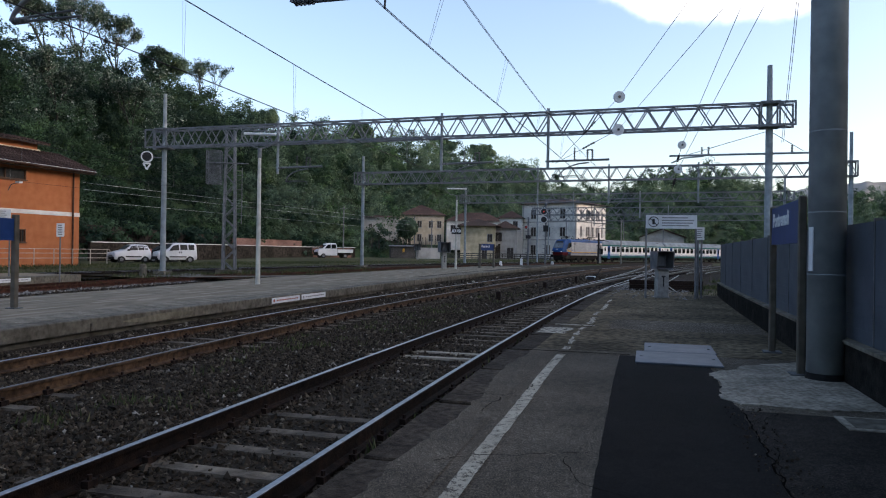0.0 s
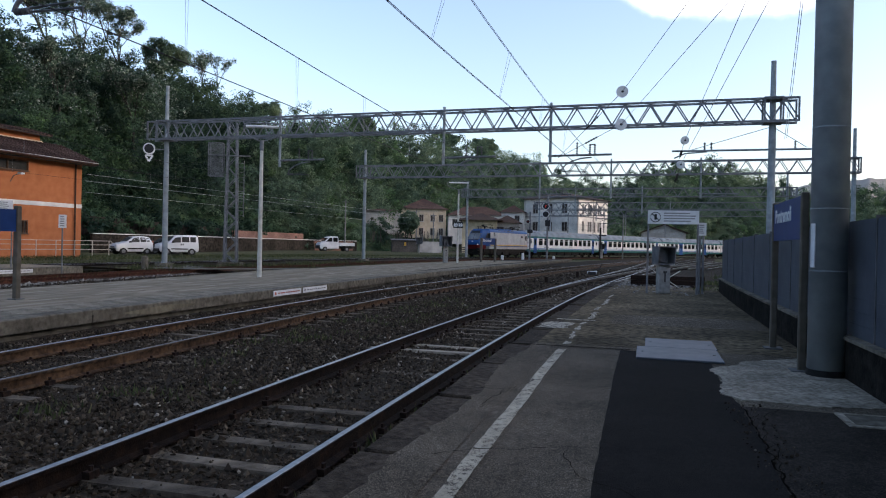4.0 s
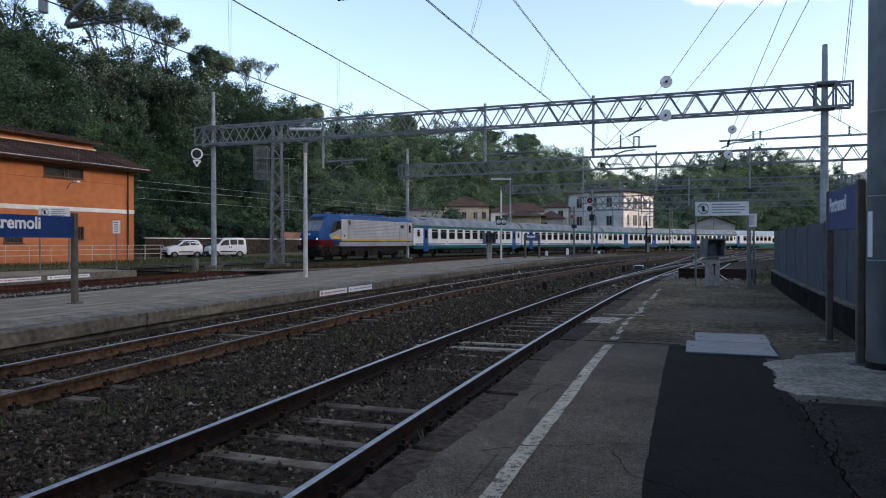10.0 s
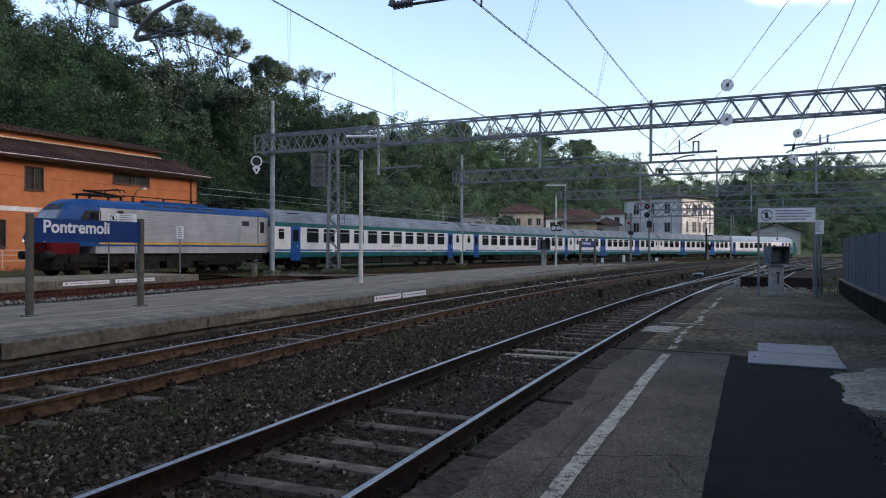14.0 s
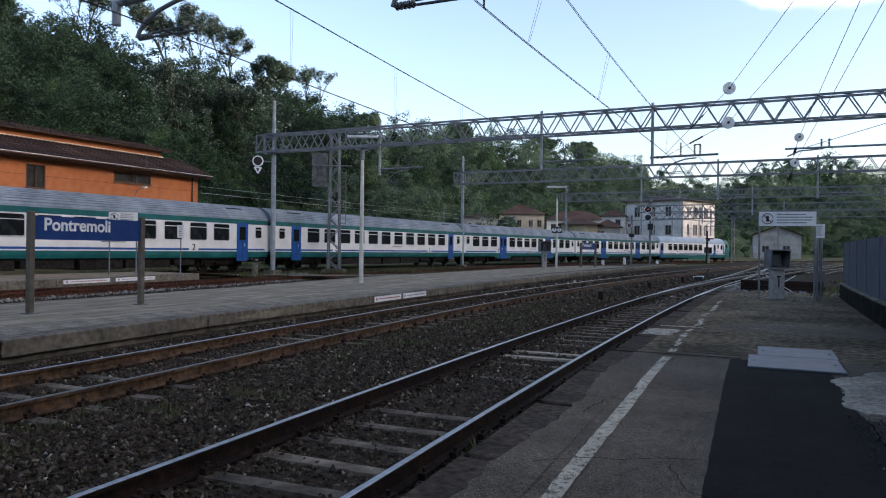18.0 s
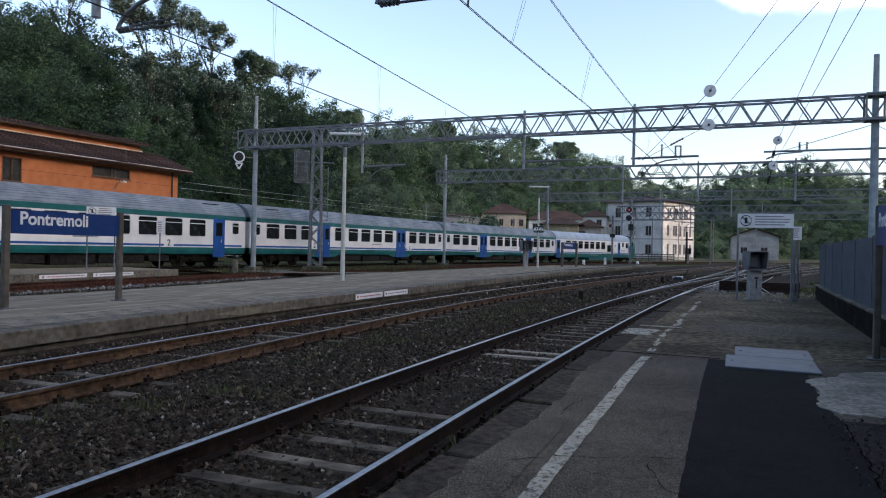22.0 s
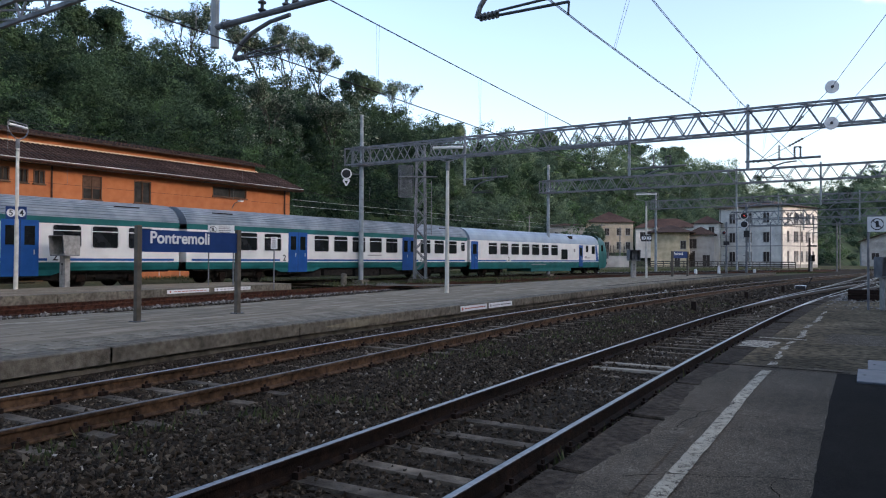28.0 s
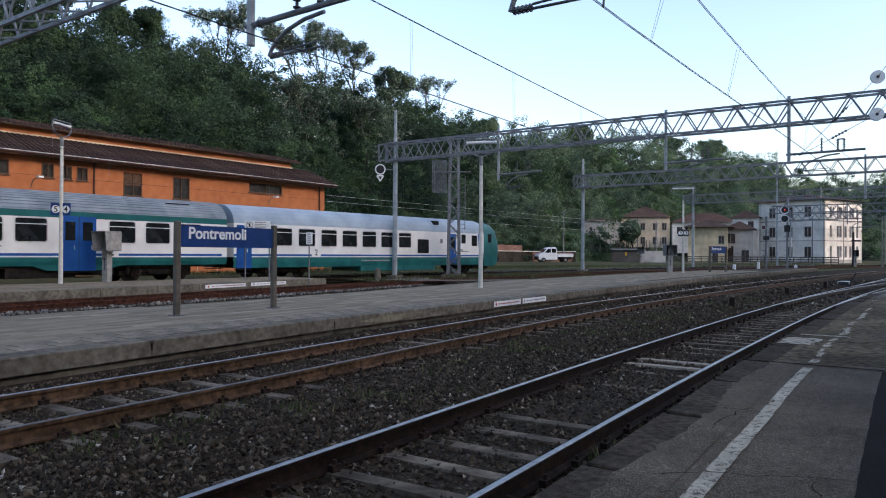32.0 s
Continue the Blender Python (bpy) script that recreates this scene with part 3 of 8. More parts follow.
# cracks in the worn asphalt
def crack(p0, heading, length, width, seed):
    r = random.Random(seed)
    bm = bmesh.new()
    x, y = p0
    a = radians(heading)
    last = None
    for _ in range(int(length / 0.07)):
        w = width * r.uniform(0.3, 1.0) / 2
        nx, ny = -math.sin(a), math.cos(a)
        pair = (bm.verts.new((x + nx * w, y + ny * w, 0.2575)), bm.verts.new((x - nx * w, y - ny * w, 0.2575)))
        if last:
            bm.faces.new((last[0], last[1], pair[1], pair[0]))
        last = pair
        x, y = x + math.cos(a) * 0.07, y + math.sin(a) * 0.07
        a += r.uniform(-0.45, 0.45) + (radians(heading) - a) * 0.3
    part("crack", bm, CRACKDARK, plat)


for p0, heading, length, width, seed in (((-0.1, 4.3), 20, 1.3, 0.012, 1), ((0.3, 5.6), 70, 1.6, 0.01, 2), ((0.1, 6.4), -5, 1.0, 0.012, 3), ((0.75, 7.8), 60, 1.4, 0.01, 4), ((1.0, 3.6), 100, 1.1, 0.008, 5), ((1.6, 11.2), 20, 2.6, 0.022, 6), ((2.0, 14.9), 10, 3.0, 0.025, 7), ((2.6, 12.2), 75, 3.0, 0.018, 8), ((3.5, 16.5), 5, 2.4, 0.028, 9), ((1.9, 3.9), 75, 2.2, 0.007, 10), ((2.4, 5.4), 40, 1.2, 0.006, 11)):
    crack(p0, heading, length, width, seed)


def irregular(name, pts, z, material, parent, jit, seed, label):
    r = random.Random(seed)
    out = []
    for (x0, y0), (x1, y1) in zip(pts, pts[1:] + pts[:1]):
        n = max(1, int(math.hypot(x1 - x0, y1 - y0) / 0.05))
        for i in range(n):
            out.append((x0 + (x1 - x0) * i / n + r.uniform(-jit, jit), y0 + (y1 - y0) * i / n + r.uniform(-jit, jit)))
    bm = bmesh.new()
    lo = [bm.verts.new((x, y, z - 0.05)) for x, y in out]
    hi = [bm.verts.new((x, y, z)) for x, y in out]
    bm.faces.new(hi)
    for i in range(len(out)):
        j = (i + 1) % len(out)
        bm.faces.new((lo[i], lo[j], hi[j], hi[i]))
    bmesh.ops.recalc_face_normals(bm, faces=bm.faces[:])
    return part(name, bm, material, parent, label)


irregular("concrete_pad", [(2.85, 7.55), (2.95, 7.75), (3.3, 7.95), (3.44, 8.2), (4.15, 8.5), (4.4, 8.6), (4.25, 7.0), (3.7, 5.85), (3.17, 5.9), (2.6, 6.1), (2.5, 6.35), (2.72, 6.9), (2.85, 7.3)], 0.258, PADCON, plat, 0.022, 4, "pale concrete patch round the foot of the mast")
cov = thing("manhole_cover", along(6.68, -4.82, 0.25), "grey concrete manhole cover set in the asphalt", "manhole cover")
for nm, a, b, z, mt in (("frame", 0.24, 0.23, 0.009, PADCON), ("lid", 0.18, 0.17, 0.013, CONCRETE)):
    bm = bmesh.new()
    box(bm, -a, a, -b, b, -0.03, z)
    part(nm, bm, mt, cov)
for y0, y1, o0, o1, zz in ((9.12, 10.12, -3.02, -4.0, 0.275), (10.14, 11.05, -3.12, -4.02, 0.27)):
    cp = thing("cover_plate", along((y0 + y1) / 2, (o0 + o1) / 2, 0.25), "pale galvanised steel cover plate lying on the platform", "cover plate", "steel cover plates")
    w, l = (o0 - o1) / 2, (y1 - y0) / 2
    bm = bmesh.new()
    box(bm, -w, w, -l, l, 0.0, zz - 0.25)
    bmesh.ops.bevel(bm, geom=bm.edges[:], offset=0.006, segments=1, affect="EDGES")
    part("plate", bm, PLATE, cp)
    for sx in (-1, 1):
        bm = bmesh.new()
        rod(bm, (sx * (w - 0.07), 0, zz - 0.252), (sx * (w - 0.07), 0, zz - 0.245), 0.018, 8)
        part("bolt", bm, GALVDARK, cp)
# crack along the fresh asphalt
bm = bmesh.new()
seam = ragged(-3.87, 0.02)
band(bm, T1, 2, 6.8, [(seam, 0.2535), (lambda y: seam(y) - 0.006 - 0.012 * abs(math.sin(y * 23)), 0.2535)], 0.0625)
part("crack", bm, CRACKDARK, plat)


def crumbs(rng, n):
    f = lay(T1, 3.5, 7.0, -4.05, -3.75, lambda o, r: 0.258 + 0 * o)
    return f(rng, n)


stones("gravel", 220, crumbs, 0.007, 9, STONES, "loose crumbs of stone along the crack", "gravel")
stones("gravel", 3000, lay(T1, 21.5, 31, -1.7, -4.3, lambda o, r: 0.2 + r.uniform(-0.05, 0.03, len(o))), 0.035, 11, PALESTONES, "pale gravel at the end of the platform", "gravel")
bm = bmesh.new()
band(bm, T1, 20, 29, [(-1.7, -0.1), (-2.2, 0.12), (-6, 0.15), (-30, 0.1)], 1)
band(bm, T1, 29, 62, [(lambda y: -4.5 - 8.0 * min(1, (y - 29) / 14), -0.3), (lambda y: -5.2 - 8.0 * min(1, (y - 29) / 14), 0.12), (-30, 0.1)], 2)
tagged(part("verge", bm, MEADOW), kind="structure")


# ---- fence ----
fence = tagged(new("fence_wall"), "blue-grey screen fence on a dark concrete plinth", "fence", kind="structure")
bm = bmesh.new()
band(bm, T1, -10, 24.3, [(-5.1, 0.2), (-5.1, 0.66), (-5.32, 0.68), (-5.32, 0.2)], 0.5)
part("plinth", bm, PLINTHCON, fence, "near-black concrete plinth")
bm = bmesh.new()
band(bm, T1, -10, 24.3, [(-5.08, 0.655), (-5.08, 0.69), (-5.34, 0.7), (-5.34, 0.655)], 0.5)
part("coping", bm, CONCRETE, fence)
ya = -10.0
while ya < 24.0:
    m0 = along(ya + 1.0, -5.2, 0.69)
    bm = bmesh.new()
    w = 0.985
    n = 9
    for i in range(n):
        z0, z1 = i * 1.19 / n, (i + 1) * 1.19 / n
        box(bm, -0.02, 0.02, -w, w, z0 + 0.002, z1)
    box(bm, -0.012, 0.012, -w, w, 0.0, 1.19)
    ob = part("screen_panel", bm, PANEL, fence)
    ob.matrix_basis = m0
    bm = bmesh.new()
    box(bm, -0.03, 0.04, w, w + 0.03, -0.02, 1.22)
    ob = part("fence_post", bm, GALVDARK, fence)
    ob.matrix_basis = m0
    ya += 2.0


# ---- the island platform and the one beyond ----
isl = tagged(new("platform_2"), "island platform of grey block paving with concrete edges", "platform", kind="structure")
bm = bmesh.new()
band(bm, T1, -25, 78, [(lambda y: ISF(y), -0.2), (lambda y: ISF(y), 0.24), (lambda y: ISN(y) + 0.3, 0.24)], 1)
part("paving", bm, surf("dirt_between_blocks", (0.03, 0.026, 0.019), (0.065, 0.056, 0.042), 9, 0.95, 0.3, stain=0.3, spec=0.1), isl, "dark dirt between the paving blocks")
bm = bmesh.new()
band(bm, T1, -25, 78, [(lambda y: ISN(y) + 0.4, 0.1), (lambda y: ISN(y) + 0.07, 0.1), (lambda y: ISN(y) + 0.07, -0.3)], 1)
part("footing", bm, FACE, isl)
y = -25.17
while y < 76:
    bm = bmesh.new()
    band(bm, T1, y + 0.015, y + 3.985, [(lambda v: ISN(v) + 0.42, 0.05), (lambda v: ISN(v) + 0.42, 0.252), (lambda v: ISN(v) + 0.02, 0.252), (lambda v: ISN(v), 0.235), (lambda v: ISN(v), 0.02), (lambda v: ISN(v) + 0.1, 0.0)], 1)
    part("edge_block", bm, CONCRETE, isl)
    y += 4.0
# rows of paving stones along the edge
bm = bmesh.new()
box(bm, -0.2, 0.2, -0.245, 0.245, -0.03, 0.006)
pm = bpy.data.meshes.new("paving_stone")
bm.to_mesh(pm)
bm.free()
pm.materials.append(surf("edge_paving", (0.15, 0.132, 0.1), (0.24, 0.21, 0.162), 12, 0.95, 0.4, stain=0.3, big=1.6, fine=40, vary=0.18, spec=0.04))
for i in range(84):
    yy = 3 + i * 0.5
    share("paving_stone", pm, isl, along(yy, ISN(yy) + 0.64, 0.247))
    if i < 60:
        share("paving_stone", pm, isl, along(yy + 0.2, ISN(yy) + 1.05, 0.245))
# the blocks of the rest of the platform, in rows along the track
V, F = [], []
for row in range(40):
    yy = -6.0 + (row * 7 % 5) * 0.16
    while yy < 60:
        o0 = ISN(yy) + 1.275 + row * 0.2
        if o0 + 0.2 < ISF(yy):
            z = 0.247 + rnd.uniform(-0.002, 0.002)
            n0 = len(V)
            for dy, do in ((0.004, 0.0), (0.796, 0.0), (0.796, 0.186), (0.004, 0.186)):
                p, _ = T1.at(T1.aty(yy + dy), ISN(yy + dy) + 1.275 + row * 0.2 + do)
                V += [(p.x, p.y, 0.235), (p.x, p.y, z)]
            F += [[n0 + 1, n0 + 3, n0 + 5, n0 + 7]] + [[n0 + 2 * k, n0 + (2 * k + 2) % 8, n0 + (2 * k + 3) % 8, n0 + 2 * k + 1] for k in range(4)]
        yy += 0.8
tagged(share("paving_blocks", rawmesh("paving_blocks", V, F, PAVERS), isl, Matrix(), "grey concrete paving blocks in long rows"), kind="stuff")
p3 = tagged(new("platform_3"), "low far platform with grey concrete edge", "platform", kind="structure")
bm = bmesh.new()
band(bm, T1, -40, 25.5, [(26.2, -0.2), (26.2, 0.24), (lambda y: P3N(y) + 0.3, 0.24)], 1)
part("paving", bm, PAVING, p3)
bm = bmesh.new()
band(bm, T1, 25.5, 31, [(25.5, -0.05), (lambda y: P3N(y) + 0.2, lambda y: 0.24 - (y - 25.5) * 0.07)], 1)
part("ramp", bm, PAVING, p3)
y = -39.0
while y < 24.5:
    bm = bmesh.new()
    band(bm, T1, y + 0.015, min(25.5, y + 4.05), [(lambda v: P3N(v) + 0.42, 0.05), (lambda v: P3N(v) + 0.42, 0.25), (P3N, 0.25), (P3N, -0.05)], 1)
    part("edge_block", bm, CONCRETE, p3)
    y += 4.07
bm = bmesh.new()
band(bm, T1, -39, 25.5, [(lambda v: P3N(v) + 0.06, 0.0), (lambda v: P3N(v) + 0.06, -0.25)], 2)
part("footing", bm, FACE, p3)
bm = bmesh.new()
band(bm, T1, 11.6, 14.0, [(lambda y: ISN(y) - 0.012, lambda y: 0.19 - 0.05 * abs(y - 12.8)), (lambda y: ISN(y) - 0.016, lambda y: 0.02 + 0.09 * abs(y - 12.6))], 0.1)
tagged(part("face_repair", bm, surf("pale_mortar", (0.15, 0.13, 0.09), (0.26, 0.235, 0.17), 9, 0.9, 0.3, stain=0.4)), "pale mortar repair on the platform face", "repair", kind="structure")
# crossing boards over the disused track
for yy in (30.5,):
    bm = bmesh.new()
    band(bm, T1, yy, yy + 2.2, [(lambda v: T3O(v) + 2.6, 0.0), (lambda v: T3O(v) + 0.85, 0.01)], 1)
    band(bm, T1, yy, yy + 2.2, [(lambda v: T3O(v) - 0.85, 0.01), (lambda v: ISF(v) + 0.2, 0.2)], 1)
    band(bm, T1, yy, yy + 2.2, [(lambda v: T3O(v) + 0.65, 0.005), (lambda v: T3O(v) - 0.65, 0.005)], 1)
    tagged(part("level_crossing", bm, CONCRETE), kind="structure")


# ---- portals of the overhead line ----
def bar(bm, a, b, w, h):
    """A flat-sided bar from a to b."""
    a, b = Vector(a), Vector(b)
    d = (b - a).normalized()
    up = Vector((0, 0, 1)) if abs(d.z) < 0.95 else Vector((0, 1, 0))
    s = d.cross(up).normalized() * w / 2
    u = s.cross(d).normalized() * h / 2
    r = [[bm.verts.new(p + e) for e in (s + u, -s + u, -s - u, s - u)] for p in (a, b)]
    for k in range(4):
        bm.faces.new((r[0][k], r[0][(k + 1) % 4], r[1][(k + 1) % 4], r[1][k]))
    bm.faces.new(r[0][::-1])
    bm.faces.new(r[1])


def shared(bm, material, name):
    me = bpy.data.meshes.new(name)
    bm.to_mesh(me)
    bm.free()
    me.materials.append(material)
    return me


def lattice(parent, length, z0, z1, w, panel, material, posts=()):
    """A beam of four chords with zigzag lacing, along x."""
    n = round(length / panel)
    panel = length / n
    for sy in (-1, 1):
        for z in (z0 + 0.05, z1 - 0.05):
            bm = bmesh.new()
            bar(bm, (0, sy * w / 2, z), (length, sy * w / 2, z), 0.09, 0.1)
            part("chord", bm, material, parent)
    bm = bmesh.new()
    bar(bm, (0, 0, z0 + 0.08), (panel / 2, 0, z1 - 0.08), 0.035, 0.06)
    up = shared(bm, material, "lacing_bar")
    for sy in (-1, 1):
        for i in range(n):
            x = i * panel
            share("lacing_bar", up, parent, pose(x, sy * w / 2, 0))
            share("lacing_bar", up, parent, pose(x + panel, sy * w / 2, 0, 0, 0, 180))
    bm = bmesh.new()
    bar(bm, (0, -w / 2, 0), (panel, w / 2, 0), 0.03, 0.04)
    br = shared(bm, material, "cross_brace")
    for i in range(n):
        share("cross_brace", br, parent, pose(i * panel, 0, z1 - 0.05))
        share("cross_brace", br, parent, pose(i * panel, 0, z0 + 0.05))
    for x in posts:
        for sy in (-1, 1):
            bm = bmesh.new()
            bar(bm, (x, sy * w / 2, z0), (x, sy * w / 2, z1), 0.08, 0.08)
            part("upright", bm, material, parent)


def insulator(bm, a, b, r=0.06):
    a, b = Vector(a), Vector(b)
    rod(bm, a, b, r * 0.4, 8)
    for i in range(5):
        p = a.lerp(b, (i + 0.5) / 5)
        d = (b - a).normalized() * 0.012
        rod(bm, p - d, p + d, r, 10)


def cantilever(parent, x, y, ztop, zbot, reach, material, contact=4.62, r=0.075):
    """A drop post with a level tube to the side, insulators on it and a hooked steady arm below."""
    s = 1 if reach > 0 else -1
    zt = zbot + 0.36
    bm = bmesh.new()
    rod(bm, (x, y, ztop), (x, y, zbot), r, 12)
    part("drop_post", bm, material, parent)
    bm = bmesh.new()
    rod(bm, (x - s * 0.12, y, zt), (x + reach, y, zt + 0.03), 0.055, 8)
    tube = part("cantilever_tube", bm, GALV, parent)
    bm = bmesh.new()
    rod(bm, (x + s * 0.22, y, zt), (x + s * 0.3, y, zt), 0.07, 8)
    part("clamp", bm, GALVDARK, tube)
    for f, h in ((0.44, 0.68), (0.65, 0.55), (0.73, 0.55)):
        bm = bmesh.new()
        insulator(bm, (x + reach * f, y, zt + 0.03), (x + reach * f, y, zt + h), 0.07)
        part("insulator", bm, GALVDARK, tube, "ribbed dark insulator")
    bm = bmesh.new()
    rod(bm, (x + reach * 0.64, y, zt + 0.55), (x + reach * 0.74, y, zt + 0.55), 0.03, 8)
    part("yoke", bm, GALVDARK, tube)
    # the hook curves down from under the tube towards the post
    pts = [(x + reach * (0.68 - 0.5 * math.sin(a)), y, zt - 0.1 - (zt - contact - 0.35) * (1 - math.cos(a)) * 0.95) for a in (0.0, 0.35, 0.7, 1.0, 1.25, 1.45)]
    bm = bmesh.new()
    for p, q in zip(pts[:-1], pts[1:]):
        rod(bm, p, q, 0.036, 8)
    part("hook_tube", bm, GALV, parent)
    # a level insulator at the hook's end carries the two steady arms
    e = Vector(pts[-1])
    w = e + Vector((s * 0.34, 0, 0))
    bm = bmesh.new()
    insulator(bm, e + Vector((s * 0.04, 0, 0)), w, 0.055)
    part("insulator", bm, GALVDARK, parent, "ribbed dark insulator")
    for dz, far, rr in ((0.07, 0.85, 0.018), (-0.03, 1.0, 0.02)):
        bm = bmesh.new()
        rod(bm, w + Vector((0, 0, dz * 0.6)), w + Vector((s * far, 0, dz)), rr, 6)
        part("steady_arm", bm, GALVDARK, parent)
    bm = bmesh.new()
    rod(bm, w + Vector((s * 1.0, 0, -0.02)), w + Vector((s * 0.99, 0, -0.2)), 0.014, 6)
    part("wire_clip", bm, GALVDARK, parent)


def portal(a, b, z0, z1, over, masts, panel, drops, label, w=0.75, material=GALV):
    a, b = Vector((*a, 0)), Vector((*b, 0))
    d = (b - a).normalized()
    L = (b - a).length
    th = thing("catenary_portal", pose(a.x, a.y, 0, 0, 0, math.degrees(math.atan2(d.y, d.x))), label, "catenary portal", "portals of the overhead line")
    beam = new("beam")
    beam.parent = th
    beam.matrix_basis = pose(-over[0], 0, 0)
    lattice(beam, L + over[0] + over[1], z0, z1, w, panel, material, (over[0] - 0.4, over[0] + 0.4, L + over[0] - 0.4, L + over[0] + 0.4, L + over[0] + over[1] - 0.03, 0.03))
    for x, top, r in zip((0, L), masts[0], masts[1]):
        if not top:
            continue
        bm = bmesh.new()
        rod(bm, (x, 0, -0.25), (x, 0, z0 + 0.1), r, 16, r * 0.85)
        rod(bm, (x, 0, z0 + 0.1), (x, 0, top), r * 0.75, 14, r * 0.6)
        mast = part("mast", bm, MASTGREY, th)
        for z in (z0, z1):
            bm = bmesh.new()
            box(bm, x - 0.42, x + 0.42, -w / 2 - 0.08, w / 2 + 0.08, z - 0.03, z + 0.03)
            part("bracket", bm, material, mast)
        bm = bmesh.new()
        box(bm, x - 0.4, x + 0.4, -0.4, 0.4, -0.3, 0.12)
        part("foundation", bm, CONCRETE, mast)
    for x, reach in drops:
        cantilever(th, x, 0, z1 + 0.22, 5.93, reach, MASTGREY, 5.1)
    return th


portal((-17.35, 43.26), (15.3, 33.4), 7.66, 8.82, (1.15, 1.1), ((11.0, 10.6), (0.17, 0.19)), 1.22, ((23.62, 3.1), (17.85, 2.9), (7.87, 2.85)), "grey lattice catenary portal across all the tracks")
portal((-8.0, 68.0), (31.8, 55.31), 7.9, 9.1, (0.8, 0.4), ((10.65, 11.4), (0.17, 0.2)), 1.25, ((23.2, 2.8), (17.0, 2.8), (30.5, 3.0)), "second lattice catenary portal further along the line")
portal((2.6, 92.0), (38.5, 80.0), 7.9, 9.0, (0.8, 1.0), ((10.0, 10.8), (0.17, 0.18)), 1.3, ((14.0, 2.8), (22.0, -2.8)), "third lattice catenary portal among distant masts")
portal((14.8, 113.0), (50.0, 100.0), 7.7, 8.8, (0.8, 1.0), ((9.6, 9.8), (0.16, 0.16)), 1.3, ((9.0, 2.8), (20.0, 2.8)), "fourth lattice catenary portal in the distance")
portal((19.5, 133.0), (58.0, 118.0), 7.6, 8.7, (0.8, 1.0), ((9.4, 9.6), (0.16, 0.16)), 1.3, ((10.0, 2.8),), "fifth lattice catenary portal in the distance")
# a bracket arm on the first portal's mast, for the wires of the outer track
arm_ = thing("bracket_arm", pose(15.3, 33.4, 6.4, 0, 0, math.degrees(math.atan2(8.6, -32.15))), "grey tubular bracket arm on a portal mast", "bracket arm")
for nm, pts, r in (("tube", ((-1.7, 0, 0.02), (4.5, 0, 0.0)), 0.05), ("hook_tube", ((2.9, 0, -0.05), (3.9, 0, -0.12), (4.4, 0, -0.35)), 0.035), ("stay_rod", ((0.0, 0, 1.1), (3.6, 0, 0.05)), 0.015), ("stay_rod", ((0.0, 0, 1.1), (-1.5, 0, 0.1)), 0.015)):
    for p, q in zip(pts[:-1], pts[1:]):
        bm = bmesh.new()
        rod(bm, p, q, r, 8)
        part(nm, bm, MASTGREY, arm_)
for x in (2.7, 3.0, -1.0):
    bm = bmesh.new()
    insulator(bm, (x, 0, 0.05), (x, 0, 0.4), 0.06)
    part("insulator", bm, GALVDARK, arm_)
# the near portal stands on the tubular mast beside the fence; its beam runs over the tracks out of view
near = Vector((4.02, 7.42, 0))
nd = Vector((-0.954, 0.299, 0))
npt = thing("catenary_portal", pose(near.x, near.y, 0.25, 0, 0, math.degrees(math.atan2(nd.y, nd.x))), "tall grey tubular mast carrying a lattice beam beside the fence", "catenary portal", "portals of the overhead line")
bm = bmesh.new()
rod(bm, (0, 0, 0.06), (0, 0, 9.4), 0.184, 40, 0.166)
mast = part("mast", bm, MASTGREY, npt, "smooth grey tubular steel mast")
mast.data.shade_auto_smooth(angle=0.6) if hasattr(mast.data, "shade_auto_smooth") else mast.data.shade_smooth()
bm = bmesh.new()
rod(bm, (0, 0, 0.0), (0, 0, 0.075), 0.193, 40)
part("rubber_collar", bm, BLACKRUBBER, mast, "black collar at the foot")
for zz in (1.1, 1.75, 2.6):
    bm = bmesh.new()
    rod(bm, (0, 0, zz), (0, 0, zz + 0.012), 0.1845 - 0.0019 * zz, 40)
    part("weld_seam", bm, MASTGREY, mast)
bm = bmesh.new()
box(bm, -0.03, 0.03, 0.0, 0.012, 1.14, 1.6)
plq = part("number_plate", bm, SIGNWHITE, mast, "narrow white plate on the mast")
plq.matrix_basis = pose(0.16, 0.085, 0.0, 0, 0, -62)
nb = new("beam")
nb.parent = npt
lattice(nb, 36.0, 6.9, 8.1, 0.75, 1.22, GALV, (0.5,))
cantilever(npt, 11.75, 0, 7.0, 5.0, -2.7, MASTGREY, 4.37)
cantilever(npt, 6.87, 0, 7.0, 5.0, -2.6, MASTGREY, 4.18)
cantilever(npt, 25.0, 0, 7.0, 5.0, -2.7, MASTGREY, 4.7)


